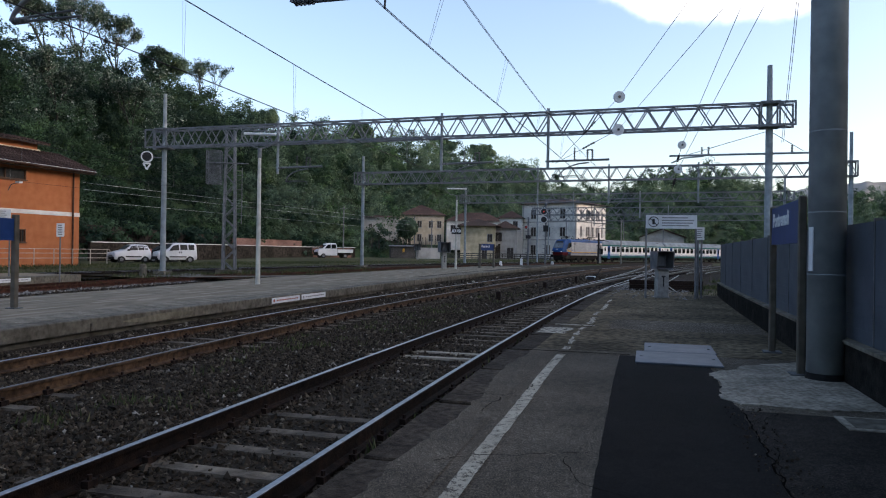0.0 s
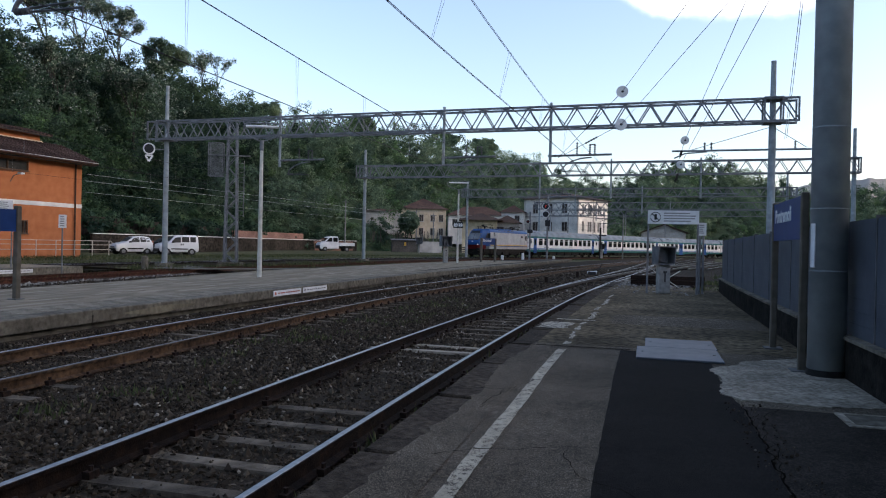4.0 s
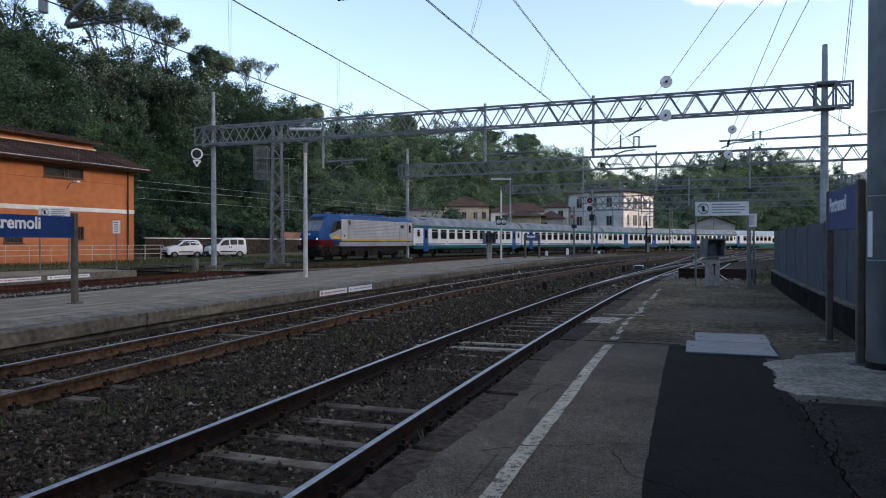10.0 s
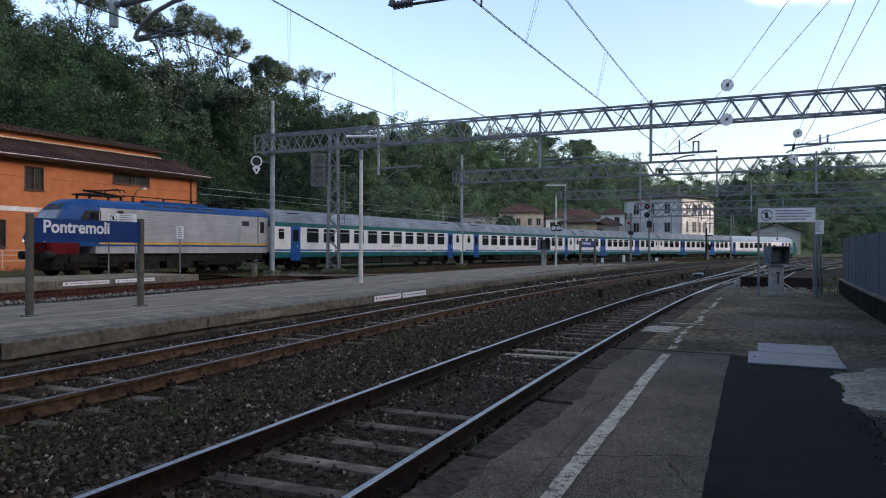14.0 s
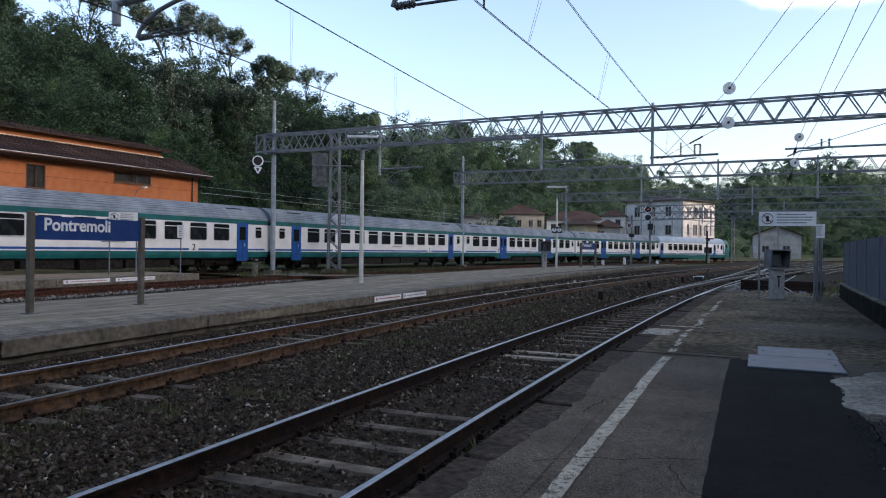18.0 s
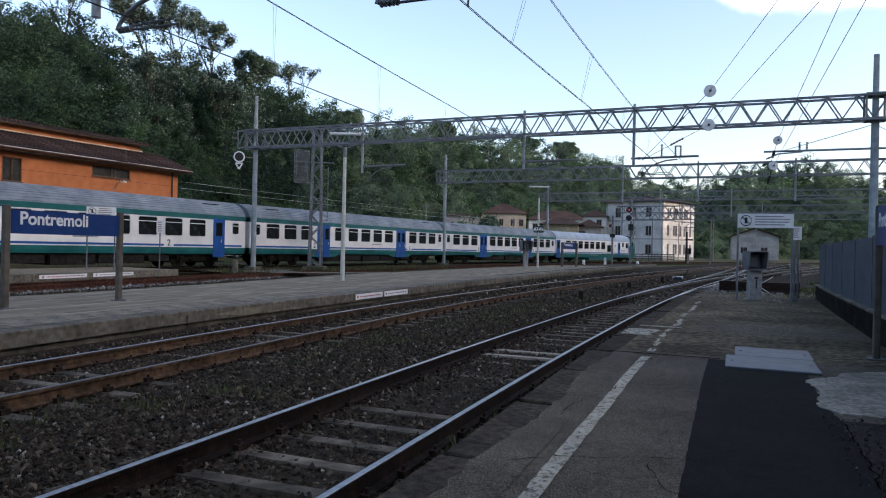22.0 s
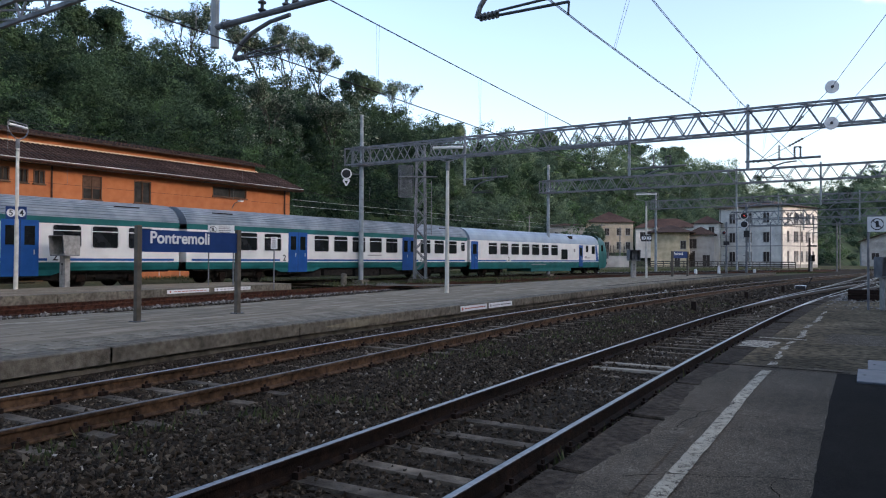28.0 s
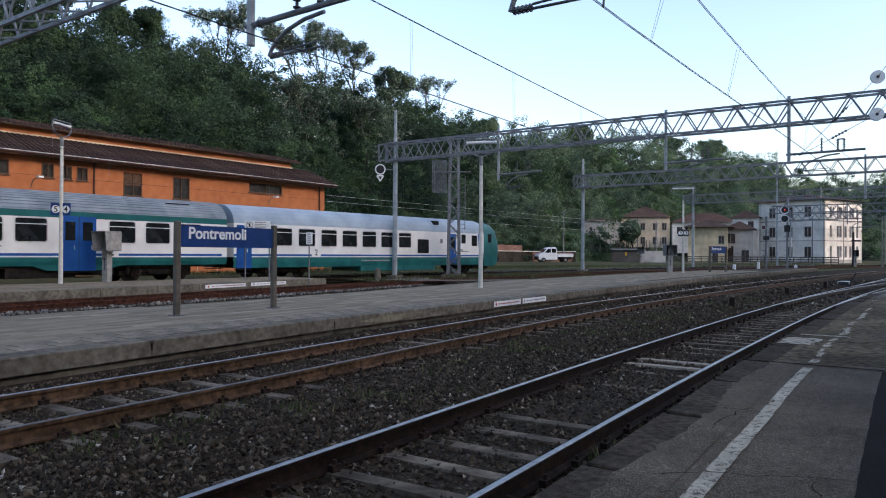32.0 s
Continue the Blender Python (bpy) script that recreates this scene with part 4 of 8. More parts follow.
# ---- overhead wires ----
def catenary(line, off, zc, zm, y0, y1, label, r=0.0055, stagger=None, phase=4.0, pitch=9.5):
    fo = off if callable(off) else (lambda y: off)
    th = thing("overhead_wire", Matrix(), label, "overhead wire", "overhead wires")
    for nm, z, gap, sag in (("contact_wire", zc, 0.011, 0.0), ("carrier_cable", zm, 0.011, 0.35)):
        for k in (-1, 1):
            bm = bmesh.new()
            s0, s1 = line.aty(y0), line.aty(y1)
            n = int((s1 - s0) / 3)
            prev = None
            for i in range(n + 1):
                s = s0 + (s1 - s0) * i / n
                y = float(np.interp(s, line.s, line.p[:, 1]))
                ph = (s % 46.0) / 46.0
                p, _ = line.at(s, (stagger(y) if stagger and nm == "contact_wire" else fo(y) + 0.18 * math.sin(s / 15.0)) + k * gap)
                p.z = z - sag * 4 * ph * (1 - ph)
                ring = [bm.verts.new((p.x + r * math.cos(a * math.tau / 5), p.y, p.z + r * math.sin(a * math.tau / 5))) for a in range(5)]
                for a in range(5 if prev else 0):
                    bm.faces.new((prev[a], prev[(a + 1) % 5], ring[(a + 1) % 5], ring[a]))
                prev = ring
            part(nm, bm, INK, th)
    s = line.aty(y0) + phase
    while s < line.aty(min(y1, 70)):
        y = float(np.interp(s, line.s, line.p[:, 1]))
        ph = (s % 46.0) / 46.0
        bm = bmesh.new()
        for k in (-1, 1):
            p, _ = line.at(s, fo(y) + 0.18 * math.sin(s / 15.0) + k * 0.03)
            low, _ = line.at(s, (stagger(y) if stagger else fo(y) + 0.18 * math.sin(s / 15.0)) + k * 0.011)
            rod(bm, (low.x, low.y, zc), (p.x, p.y, zm - 0.35 * 4 * ph * (1 - ph)), 0.0028, 4)
        part("dropper", bm, INKGREY, th)
        s += pitch
    return th


catenary(T1, -0.2, 4.6, 5.75, -20, 160, "double contact wire and carrier cable over a track", stagger=lambda y: 0.25 * math.sin((12.0 - y) / 7.5) - 0.02, phase=2.08, pitch=4.2)
catenary(T1, T2W, 4.42, 5.75, -20, 150, "double contact wire and carrier cable over a track", phase=0.88, pitch=3.8)
catenary(T1, T3O, 4.7, 5.8, -20, 120, "contact wire and carrier cable over the disused track")
catenary(TR, 0.0, 4.85, 6.0, -40, 180, "contact wire and carrier cable over the train")


def stay(a, b, label="thin steel stay wire", r=0.009):
    th = thing("stay_wire", Matrix(), label + " above the platform", "stay wire", "stay wires")
    bm = bmesh.new()
    rod(bm, a, b, r, 5)
    part("wire", bm, WIREGREY, th)
    return th


def through_points(p, q, y):
    k = (y - p[1]) / (q[1] - p[1])
    return tuple(a + (b - a) * k for a, b in zip(p, q))


for p, q, disc in (((7.03, 20.54, 9.0), (8.07, 33.0, 8.92), 1), ((8.22, 20.5, 9.0), (8.04, 33.0, 7.38), 1), ((8.61, 20.49, 9.0), (11.04, 33.0, 6.7), 0.7), ((9.27, 20.46, 9.0), (10.87, 33.0, 5.56), 0.7), ((11.09, 22.41, 9.72), (15.75, 33.1, 6.9), 0), ((11.15, 22.38, 9.76), (15.83, 33.08, 6.92), 0)):
    w = stay(through_points(p, q, -6.0), q, r=0.011)
    if disc:
        d = (Vector(q) - Vector(p)).normalized()
        bm = bmesh.new()
        rod(bm, Vector(q) - Vector((0.0, 0.05, 0)), Vector(q) + Vector((0.0, 0.05, 0)), 0.27 * disc, 24)
        bmesh.ops.bevel(bm, geom=[e for e in bm.edges if e.calc_face_angle(0) > 1], offset=0.03, segments=2, affect="EDGES")
        part("insulator_disc", bm, SIGNWHITE, w, "white glass insulator disc")
        bm = bmesh.new()
        rod(bm, Vector(q) - Vector((0, 0.09, 0)), Vector(q) + Vector((0, 0.09, 0)), 0.06 * disc, 12)
        part("disc_hub", bm, INK, w)
        e = (5.6, 36.0, 6.15) if disc == 1 else (q[0] + 0.6, 36.0, q[2] - 1.0)
        bm = bmesh.new()
        rod(bm, q, e, 0.012, 5)
        insulator(bm, Vector(q).lerp(Vector(e), 0.35), Vector(q).lerp(Vector(e), 0.55), 0.06)
        part("lower_wire", bm, INK, w)
# telephone wires in front of the hill
for z, x1 in ((7.2, -30.0), (6.6, -30.5), (5.6, -31.0)):
    stay((-32.0, 62.0, z), (-6.0, 118.0, z - 0.6), "telephone wire in front of the woods", 0.014)


# ---- signs ----
def text_mesh(name, body, size, material, parent, m, label="", bold=0.012, width=0.0):
    cu = bpy.data.curves.new(name, "FONT")
    cu.body, cu.size, cu.extrude, cu.offset = body, size, 0.002, bold * size
    cu.align_x, cu.align_y = "CENTER", "CENTER"
    ob = bpy.data.objects.new(name, cu)
    me = bpy.data.meshes.new_from_object(ob)
    bpy.data.objects.remove(ob)
    me.materials.clear()
    me.materials.append(material)
    if width:
        xs_ = [v.co.x for v in me.vertices]
        k = width / (max(xs_) - min(xs_))
        me.transform(Matrix.Diagonal((k, min(k, 1.35), 1, 1)))
    return share(name, me, parent, m, label)


def station_sign(p0, p1, zb, zt, h, label, both=True, zbase=0.25, text="Pontremoli", pw=0.08):
    """Two posts and a blue board with the station's name."""
    a, b = Vector((*p0, 0)), Vector((*p1, 0))
    d = b - a
    L = d.length
    th = thing("station_sign", pose(a.x, a.y, zbase, 0, 0, math.degrees(math.atan2(d.y, d.x))), label, "station sign", "station name signs")
    for x in (0, L):
        bm = bmesh.new()
        box(bm, x - pw, x + pw, -pw, pw, 0, zt - zbase)
        bmesh.ops.bevel(bm, geom=bm.edges[:], offset=0.012, segments=1, affect="EDGES")
        part("post", bm, POSTGREY, th)
        bm = bmesh.new()
        box(bm, x - 0.11, x + 0.11, -0.11, 0.11, 0, 0.02)
        part("foot_plate", bm, GALVDARK, th)
    bm = bmesh.new()
    box(bm, pw, L - pw, -0.025, 0.025, zb - zbase, zb - zbase + h)
    bd = part("board", bm, SIGNBLUE, th, "blue board with white lettering")
    cx, cz = L * 0.385, zb - zbase + h * 0.63
    text_mesh("lettering", text, h * 0.55, SIGNWHITE, bd, pose(cx, -0.03, cz, 90, 0, 0), bold=0.025, width=L * 0.575)
    if both:
        text_mesh("lettering", text, h * 0.55, SIGNWHITE, bd, pose(L - cx, 0.03, cz, 90, 0, 180), bold=0.025, width=L * 0.575)
    return th


station_sign((-9.5, 11.885), (-8.8, 14.385), 1.64, 2.17, 0.45, "blue station name sign on two grey posts", True, pw=0.056)
station_sign((3.88, 7.66), (4.4, 9.45), 1.69, 2.2, 0.48, "blue station name sign on posts beside the fence", pw=0.04)
station_sign((2.9, 58.5), (4.2, 60.6), 1.7, 2.25, 0.55, "distant blue station name sign on two posts")
station_sign((-24.3, 17.2), (-23.9, 19.4), 1.6, 2.15, 0.48, "blue station name sign on the far platform")


def bars(parent, x0, x1, z0, z1, rows, y, material, seed):
    """Lines of writing too small to read."""
    r = random.Random(seed)
    h = (z1 - z0) / rows
    for i in range(rows):
        bm = bmesh.new()
        w = (x1 - x0) * r.uniform(0.75, 1.0)
        box(bm, x0, x0 + w, y - 0.003, y, z1 - (i + 0.72) * h, z1 - (i + 0.3) * h)
        part("text_bar", bm, material, parent)


def edge_label(y, offs, z, label, long=1.0):
    th = thing("edge_label", along(y, offs(y), z), label, "warning label", "warning labels on platform edges")
    base = along(y, offs(y), z).inverted()
    h = 0.79 * long
    for k, mt in ((0, REDINK), (1, INKGREY)):
        yc = y + h * (2 * k + 1) * 1.01
        bm = bmesh.new()
        box(bm, 0.0, 0.012, -h, h, -0.075, 0.075)
        pl = part("plate", bm, SIGNWHITE, th)
        slope = math.degrees(math.atan(offs(yc + 0.5) - offs(yc - 0.5)))
        pl.matrix_basis = base @ along(yc, offs(yc) - 0.02, z) @ pose(0, 0, 0, 0, 0, slope)
        for i in range(9):
            bm = bmesh.new()
            a = (-0.55 + i * 0.14) * long
            box(bm, 0.012, 0.0165, a, a + 0.11 * long, -0.014, 0.016)
            part("text_bar", bm, mt, pl)
        bm = bmesh.new()
        rod(bm, (0.0125, -0.68 * long, 0), (0.0165, -0.68 * long, 0), 0.045, 16)
        part("pictogram", bm, mt, pl)
    return th


edge_label(17.0, ISN, 0.14, "white warning label on the concrete platform edge", 1.04)
edge_label(18.1, P3N, 0.13, "white warning label on the far platform edge", 1.5)


PALEPOST = surf("pale_concrete_post", (0.22, 0.215, 0.2), (0.36, 0.35, 0.33), 8, 0.85, 0.2, stain=0.25)


def phone_box(m, label, h=1.38, wide=0.52, deep=0.42, body=None):
    """A track telephone in a hooded box on a concrete post."""
    th = thing("track_telephone", m, label, "track telephone", "track telephones")
    bm = bmesh.new()
    box(bm, -0.17, 0.17, -0.13, 0.13, 0, h * 0.62)
    bmesh.ops.bevel(bm, geom=bm.edges[:], offset=0.015, segments=1, affect="EDGES")
    post = part("post", bm, PALEPOST, th, "pale concrete post marked T")
    for z0, z1, w in ((h * 0.45, h * 0.48, 0.06), (h * 0.25, h * 0.45, 0.02)):
        bm = bmesh.new()
        box(bm, -w, w, -0.137, -0.131, z0, z1)
        part("letter", bm, INK, post)
    z0, z1 = h * 0.62, h
    bm = bmesh.new()
    box(bm, -wide / 2, wide / 2, -deep / 2, deep / 2, z0, z0 + 0.04)
    part("shelf", bm, GALV, th)
    for sx in (-1, 1):
        bm = bmesh.new()
        vs = [(-deep / 2, z0 + 0.04), (deep / 2, z0 + 0.04), (deep / 2, z1), (-deep / 2 - 0.08, z1)]
        for x in (sx * wide / 2 - 0.012, sx * wide / 2 + 0.012):
            [bm.verts.new((x, y, z)) for y, z in vs]
        bm.verts.ensure_lookup_table()
        v = bm.verts
        bm.faces.new(v[0:4])
        bm.faces.new(v[4:8][::-1])
        for i in range(4):
            j = (i + 1) % 4
            bm.faces.new((v[i], v[i + 4], v[j + 4], v[j]))
        bmesh.ops.recalc_face_normals(bm, faces=bm.faces[:])
        part("side_panel", bm, body or GALV, th)
    bm = bmesh.new()
    box(bm, -wide / 2, wide / 2, -deep / 2 - 0.08, deep / 2, z1, z1 + 0.025)
    part("hood", bm, body or GALV, th)
    bm = bmesh.new()
    box(bm, -wide / 2, wide / 2, deep / 2 - 0.02, deep / 2 + 0.005, z0 + 0.04, z1)
    part("back_panel", bm, body or GALV, th)
    bm = bmesh.new()
    box(bm, -0.14, 0.1, -0.02, deep / 2 - 0.02, z0 + 0.1, z1 - 0.1)
    part("telephone_case", bm, GALVDARK, th)
    return th


phone_box(pose(6.5, 21.1, 0.25, 0, 0, 8), "track telephone in a hooded grey box on a concrete post")
phone_box(pose(-0.06, 53.5, 0.25, 0, 0, 20), "track telephone box beside a platform lamp", 2.0, 0.8, 0.6)
phone_box(pose(-23.3, 24.6, 0.2, 0, 0, -8), "pale hooded track telephone on the far platform", 2.2, 0.85, 0.75, PALEPOST)
phone_box(pose(-4.2, 108.0, 0.1, 0, 0, 0), "distant track telephone in the grass", 2.6, 1.0, 0.7)
phone_box(pose(26.0, 118.0, 0.0, 0, 0, 0), "distant track telephone beside the rails", 2.4, 0.8, 0.6, INK)


def notice_board(m, w, h, zb, zt, posts, label, pictogram, seed):
    th = thing("notice_board", m, label, "notice board")
    for x in posts:
        bm = bmesh.new()
        rod(bm, (x, 0.03, 0), (x, 0.03, zt), 0.03, 10)
        part("post", bm, GALV, th)
    bm = bmesh.new()
    box(bm, 0, w, -0.012, 0.012, zb, zb + h)
    bd = part("board", bm, SIGNWHITE, th)
    x0 = 0.06
    if pictogram:
        c = (h * 0.55, -0.016, zb + h / 2)
        bm = bmesh.new()
        for i in range(24):
            a0, a1 = i * math.tau / 24, (i + 1) * math.tau / 24
            rr = h * 0.36
            bar(bm, (c[0] + rr * math.cos(a0), c[1], c[2] + rr * math.sin(a0)), (c[0] + rr * math.cos(a1), c[1], c[2] + rr * math.sin(a1)), 0.006, 0.022)
        bar(bm, (c[0] - h * 0.25, c[1], c[2] + h * 0.25), (c[0] + h * 0.25, c[1], c[2] - h * 0.25), 0.006, 0.022)
        part("forbidden_ring", bm, INK, bd)
        bm = bmesh.new()
        box(bm, c[0] - 0.035, c[0] + 0.035, c[1] - 0.002, c[1] + 0.002, zb + h * 0.3, zb + h * 0.72)
        part("pictogram_bar", bm, INK, bd)
        x0 = h * 1.15
    bars(bd, x0, w - 0.06, zb + 0.05, zb + h - 0.04, 4 if pictogram else 5, -0.013, INKGREY, seed)
    return th


notice_board(pose(5.98, 21.0, 0.25, 0, 0, -9), 1.46, 0.4, 2.07, 2.48, (0.02, 1.44), "white notice board that forbids walking on the tracks", True, 1)
notice_board(pose(7.5, 21.15, 0.25, 0, 0, -9), 0.27, 0.38, 1.75, 2.15, (0.1, 0.2), "small white notice on thin posts beside the board", False, 2)
notice_board(pose(-16.56, 29.93, -0.1, 0, 0, 25), 0.3, 0.57, 2.05, 2.62, (0.15,), "small white notice on a thin post in the grass", False, 3)
notice_board(pose(-19.4, 29.1, 0.1, 0, 0, 25), 1.2, 0.42, 2.54, 2.96, (0.04, 1.16), "white notice board that forbids walking on the tracks", True, 4)


# a notice on the screen fence
fn = thing("fence_notice", along(7.12, -5.155, 1.2), "pale grey notice with faded writing on the screen fence", "notice board")
bm = bmesh.new()
box(bm, 0.0, 0.014, -0.4, 0.4, 0.0, 0.54)
nb_ = part("board", bm, surf("faded_notice", (0.22, 0.25, 0.28), (0.3, 0.33, 0.36), 6, 0.6, 0.0, stain=0.2), fn)
for i, w in enumerate((0.5, 0.62, 0.7, 0.55, 0.66)):
    bm = bmesh.new()
    box(bm, 0.015, 0.018, 0.36 - w, 0.36, 0.44 - i * 0.095, 0.49 - i * 0.095)
    part("text_bar", bm, INK, nb_)


# ---- platform lamps ----
def platform_lamp(x, y, zbase, h, label, turn, numbers=None, wide=1.15, zsign=2.6, spread=0, swing=0):
    th = thing("platform_lamp", pose(x, y, zbase, 0, 0, turn), label, "street lamp", "platform lamps")
    bm = bmesh.new()
    rod(bm, (0, 0, 0), (0, 0, h), 0.085, 16, 0.06)
    part("pole", bm, WHITEPOLE, th)
    bm = bmesh.new()
    half = [(0, h), (0.17, h + 0.04), (wide * 0.36, h + 0.13), (wide * 0.5, h + 0.25), (wide * 0.575, h + 0.4), (wide * 0.57, h + 0.53), (wide * 0.52, h + 0.63), (wide * 0.45, h + 0.66)]
    loop = half + [(-a, b) for a, b in half[:0:-1]]
    for p, q in zip(loop, loop[1:] + loop[:1]):
        rod(bm, (p[0], 0, p[1]), (q[0], 0, q[1]), 0.026, 6)
    part("bracket", bm, GALV, th).matrix_basis = pose(0, 0, 0, 0, 0, swing)
    bm = bmesh.new()
    rod(bm, (-wide / 2, 0, h + 0.53), (wide / 2, 0, h + 0.53), 0.05, 10)
    part("lamp_tube", bm, SIGNWHITE, th).matrix_basis = pose(0, 0, 0, 0, 0, swing)
    bm = bmesh.new()
    rod(bm, (0, 0, h - 0.35), (0, 0, h + 0.02), 0.075, 12)
    part("collar", bm, GALV, th)
    if numbers:
        for k, s in zip((-1, 1), numbers):
            m = pose(k * 0.19, -0.09, zsign, 0, 0, k * spread)
            bm = bmesh.new()
            box(bm, -0.18, 0.18, -0.015, 0.015, -0.25, 0.25)
            pl = part("number_plate", bm, SIGNBLUE if "4" in numbers else INK, th)
            pl.matrix_basis = m
            bm = bmesh.new()
            rod(bm, (0, -0.015, 0), (0, -0.021, 0), 0.155, 20)
            part("white_disc", bm, SIGNWHITE, pl)
            text_mesh("numeral", s, 0.33, INK, pl, pose(0, -0.024, -0.01, 90, 0, 0))
    return th


platform_lamp(-6.85, 25.8, 0.25, 4.98, "cream platform lamp post with a wire-framed tube", 8)
platform_lamp(-23.45, 22.3, 0.24, 5.9, "white platform lamp post with track number plates", 38, "54", 1.0, 3.0, -24, 62)
platform_lamp(0.85, 53.9, 0.25, 5.6, "platform lamp post with two round track numbers", 4, "32", 1.5, 2.9)


# ---- lattice mast and its cabinets ----
lm = thing("lattice_mast", pose(-14.55, 47.4, 0.0, 0, 0, 8), "grey lattice steel mast with a ladder", "lattice mast")
for sx in (-1, 1):
    for sy in (-1, 1):
        bm = bmesh.new()
        bar(bm, (sx * 0.4, sy * 0.4, -0.1), (sx * 0.27, sy * 0.27, 9.5), 0.1, 0.1)
        part("leg", bm, GALV, lm)
for i in range(13):
    z0, z1 = i * 0.73, (i + 1) * 0.73
    a0, a1 = 0.4 - 0.13 * z0 / 9.5, 0.4 - 0.13 * z1 / 9.5
    s = 1 if i % 2 else -1
    for sy in (-1, 1):
        bm = bmesh.new()
        bar(bm, (-s * a0, sy * a0, z0), (s * a1, sy * a1, z1), 0.05, 0.06)
        part("brace", bm, GALV, lm)
        bm = bmesh.new()
        bar(bm, (sy * a0, -s * a0, z0), (sy * a1, s * a1, z1), 0.05, 0.06)
        part("brace", bm, GALV, lm)
bm = bmesh.new()
box(bm, -0.75, 0.75, -0.7, 0.7, -0.2, 0.12)
part("foundation", bm, CONCRETE, lm)
for sx in (0.38, 0.78):
    bm = bmesh.new()
    rod(bm, (sx, 0, 3.2), (sx, 0, 7.0), 0.025, 6)
    part("ladder_rail", bm, GALV, lm)
for i in range(12):
    bm = bmesh.new()
    rod(bm, (0.38, 0, 3.3 + i * 0.32), (0.78, 0, 3.3 + i * 0.32), 0.018, 6)
    part("rung", bm, GALV, lm)
bm = bmesh.new()
for y in (-0.35, 0.35):
    for p, q in (((-1.5, 5.9), (-0.6, 5.9)), ((-0.6, 5.9), (-0.6, 8.1)), ((-0.6, 8.1), (-1.5, 8.1)), ((-1.5, 8.1), (-1.5, 5.9)), ((-1.5, 7.0), (-0.6, 7.0))):
        rod(bm, (p[0], y, p[1]), (q[0], y, q[1]), 0.03, 6)
for x in (-1.5, -0.6):
    for z in (5.9, 8.1):
        rod(bm, (x, -0.35, z), (x, 0.35, z), 0.03, 6)
cage = part("cage_frame", bm, GALV, lm, "steel frame of a mesh cage")
bm = bmesh.new()
for y in (-0.35, 0.35):
    for i in range(1, 13):
        rod(bm, (-1.5 + i * 0.9 / 13, y, 5.9), (-1.5 + i * 0.9 / 13, y, 8.1), 0.011, 4)
    for i in range(1, 28):
        rod(bm, (-1.5, y, 5.9 + i * 2.2 / 28), (-0.6, y, 5.9 + i * 2.2 / 28), 0.011, 4)
part("wire_mesh", bm, GALV, cage)
bm = bmesh.new()
rod(bm, (-1.5, -0.42, 7.25), (1.25, -0.42, 7.25), 0.045, 8)
part("cross_tube", bm, GALV, lm, "level tube across the mast")


# ---- signals ----
RED = glow("red_signal_light", (1.0, 0.09, 0.08), 1.6)
REDLENS = surf("red_lens", (0.16, 0.008, 0.01), (0.2, 0.012, 0.014), 8, 0.2, 0.0)


def signal(x, y, z, h, heads, label, r=0.5, lit=0):
    th = thing("railway_signal", pose(x, y, z, 0, 0, -8), label, "railway signal", "railway signals")
    bm = bmesh.new()
    rod(bm, (0.25, 0.2, -0.1), (0.25, 0.2, h + 1.2), 0.11, 10)
    part("mast", bm, GALV, th)
    for i in range(heads):
        zz = h - i * r * 2.25
        bm = bmesh.new()
        rod(bm, (0, -0.02, zz), (0, 0.12, zz), r, 28)
        hd = part("target_disc", bm, SIGNWHITE, th, "white-rimmed disc")
        bm = bmesh.new()
        rod(bm, (0, -0.03, zz), (0, -0.05, zz), r * 0.82, 28)
        part("black_face", bm, INK, hd)
        bm = bmesh.new()
        rod(bm, (0, -0.055, zz), (0, -0.09, zz), r * 0.24, 16)
        part("lens", bm, REDLENS if i == lit else INK, hd, "dark red lens" if i == lit else "")
        if i == lit:
            bm = bmesh.new()
            rod(bm, (0, -0.09, zz), (0, -0.1, zz), r * 0.11, 12)
            part("light", bm, RED, hd, "small red light")
    for i in range(8):
        bm = bmesh.new()
        rod(bm, (-0.1, 0.2, 0.6 + i * 0.5), (0.25, 0.2, 0.6 + i * 0.5), 0.025, 5)
        part("step", bm, GALV, th)
    bm = bmesh.new()
    box(bm, -0.05, 0.55, -0.1, 0.35, h - r * 5.6, h - r * 3.9)
    part("relay_case", bm, INK, th)
    return th


signal(11.6, 83.0, 0.0, 6.45, 2, "railway signal with two white-rimmed discs, red lit", 0.42)
signal(9.6, 83.5, 0.0, 4.6, 1, "small railway signal with a single red light", 0.24)
rep = thing("signal_repeater", pose(-16.95, 41.7, 6.9, 0, 0, 20), "round black repeater disc with a white rim on the mast", "railway signal")
for nm, r, y, mt in (("rim", 0.34, 0.0, SIGNWHITE), ("face", 0.26, -0.03, INK)):
    bm = bmesh.new()
    rod(bm, (-0.75, y - 0.02, 0), (-0.75, y + 0.03, 0), r, 24)
    part(nm, bm, mt, rep)
bm = bmesh.new()
for a, b in (((-0.95, -0.02, -0.4), (-0.55, -0.02, -0.4)), ((-0.55, -0.02, -0.4), (-0.75, -0.02, -0.75)), ((-0.75, -0.02, -0.75), (-0.95, -0.02, -0.4))):
    bar(bm, a, b, 0.02, 0.1)
part("triangle", bm, SIGNWHITE, rep)
bm = bmesh.new()
rod(bm, (-0.75, 0.05, 0), (0.1, 0.2, 0), 0.03, 6)
part("bracket", bm, GALV, rep)

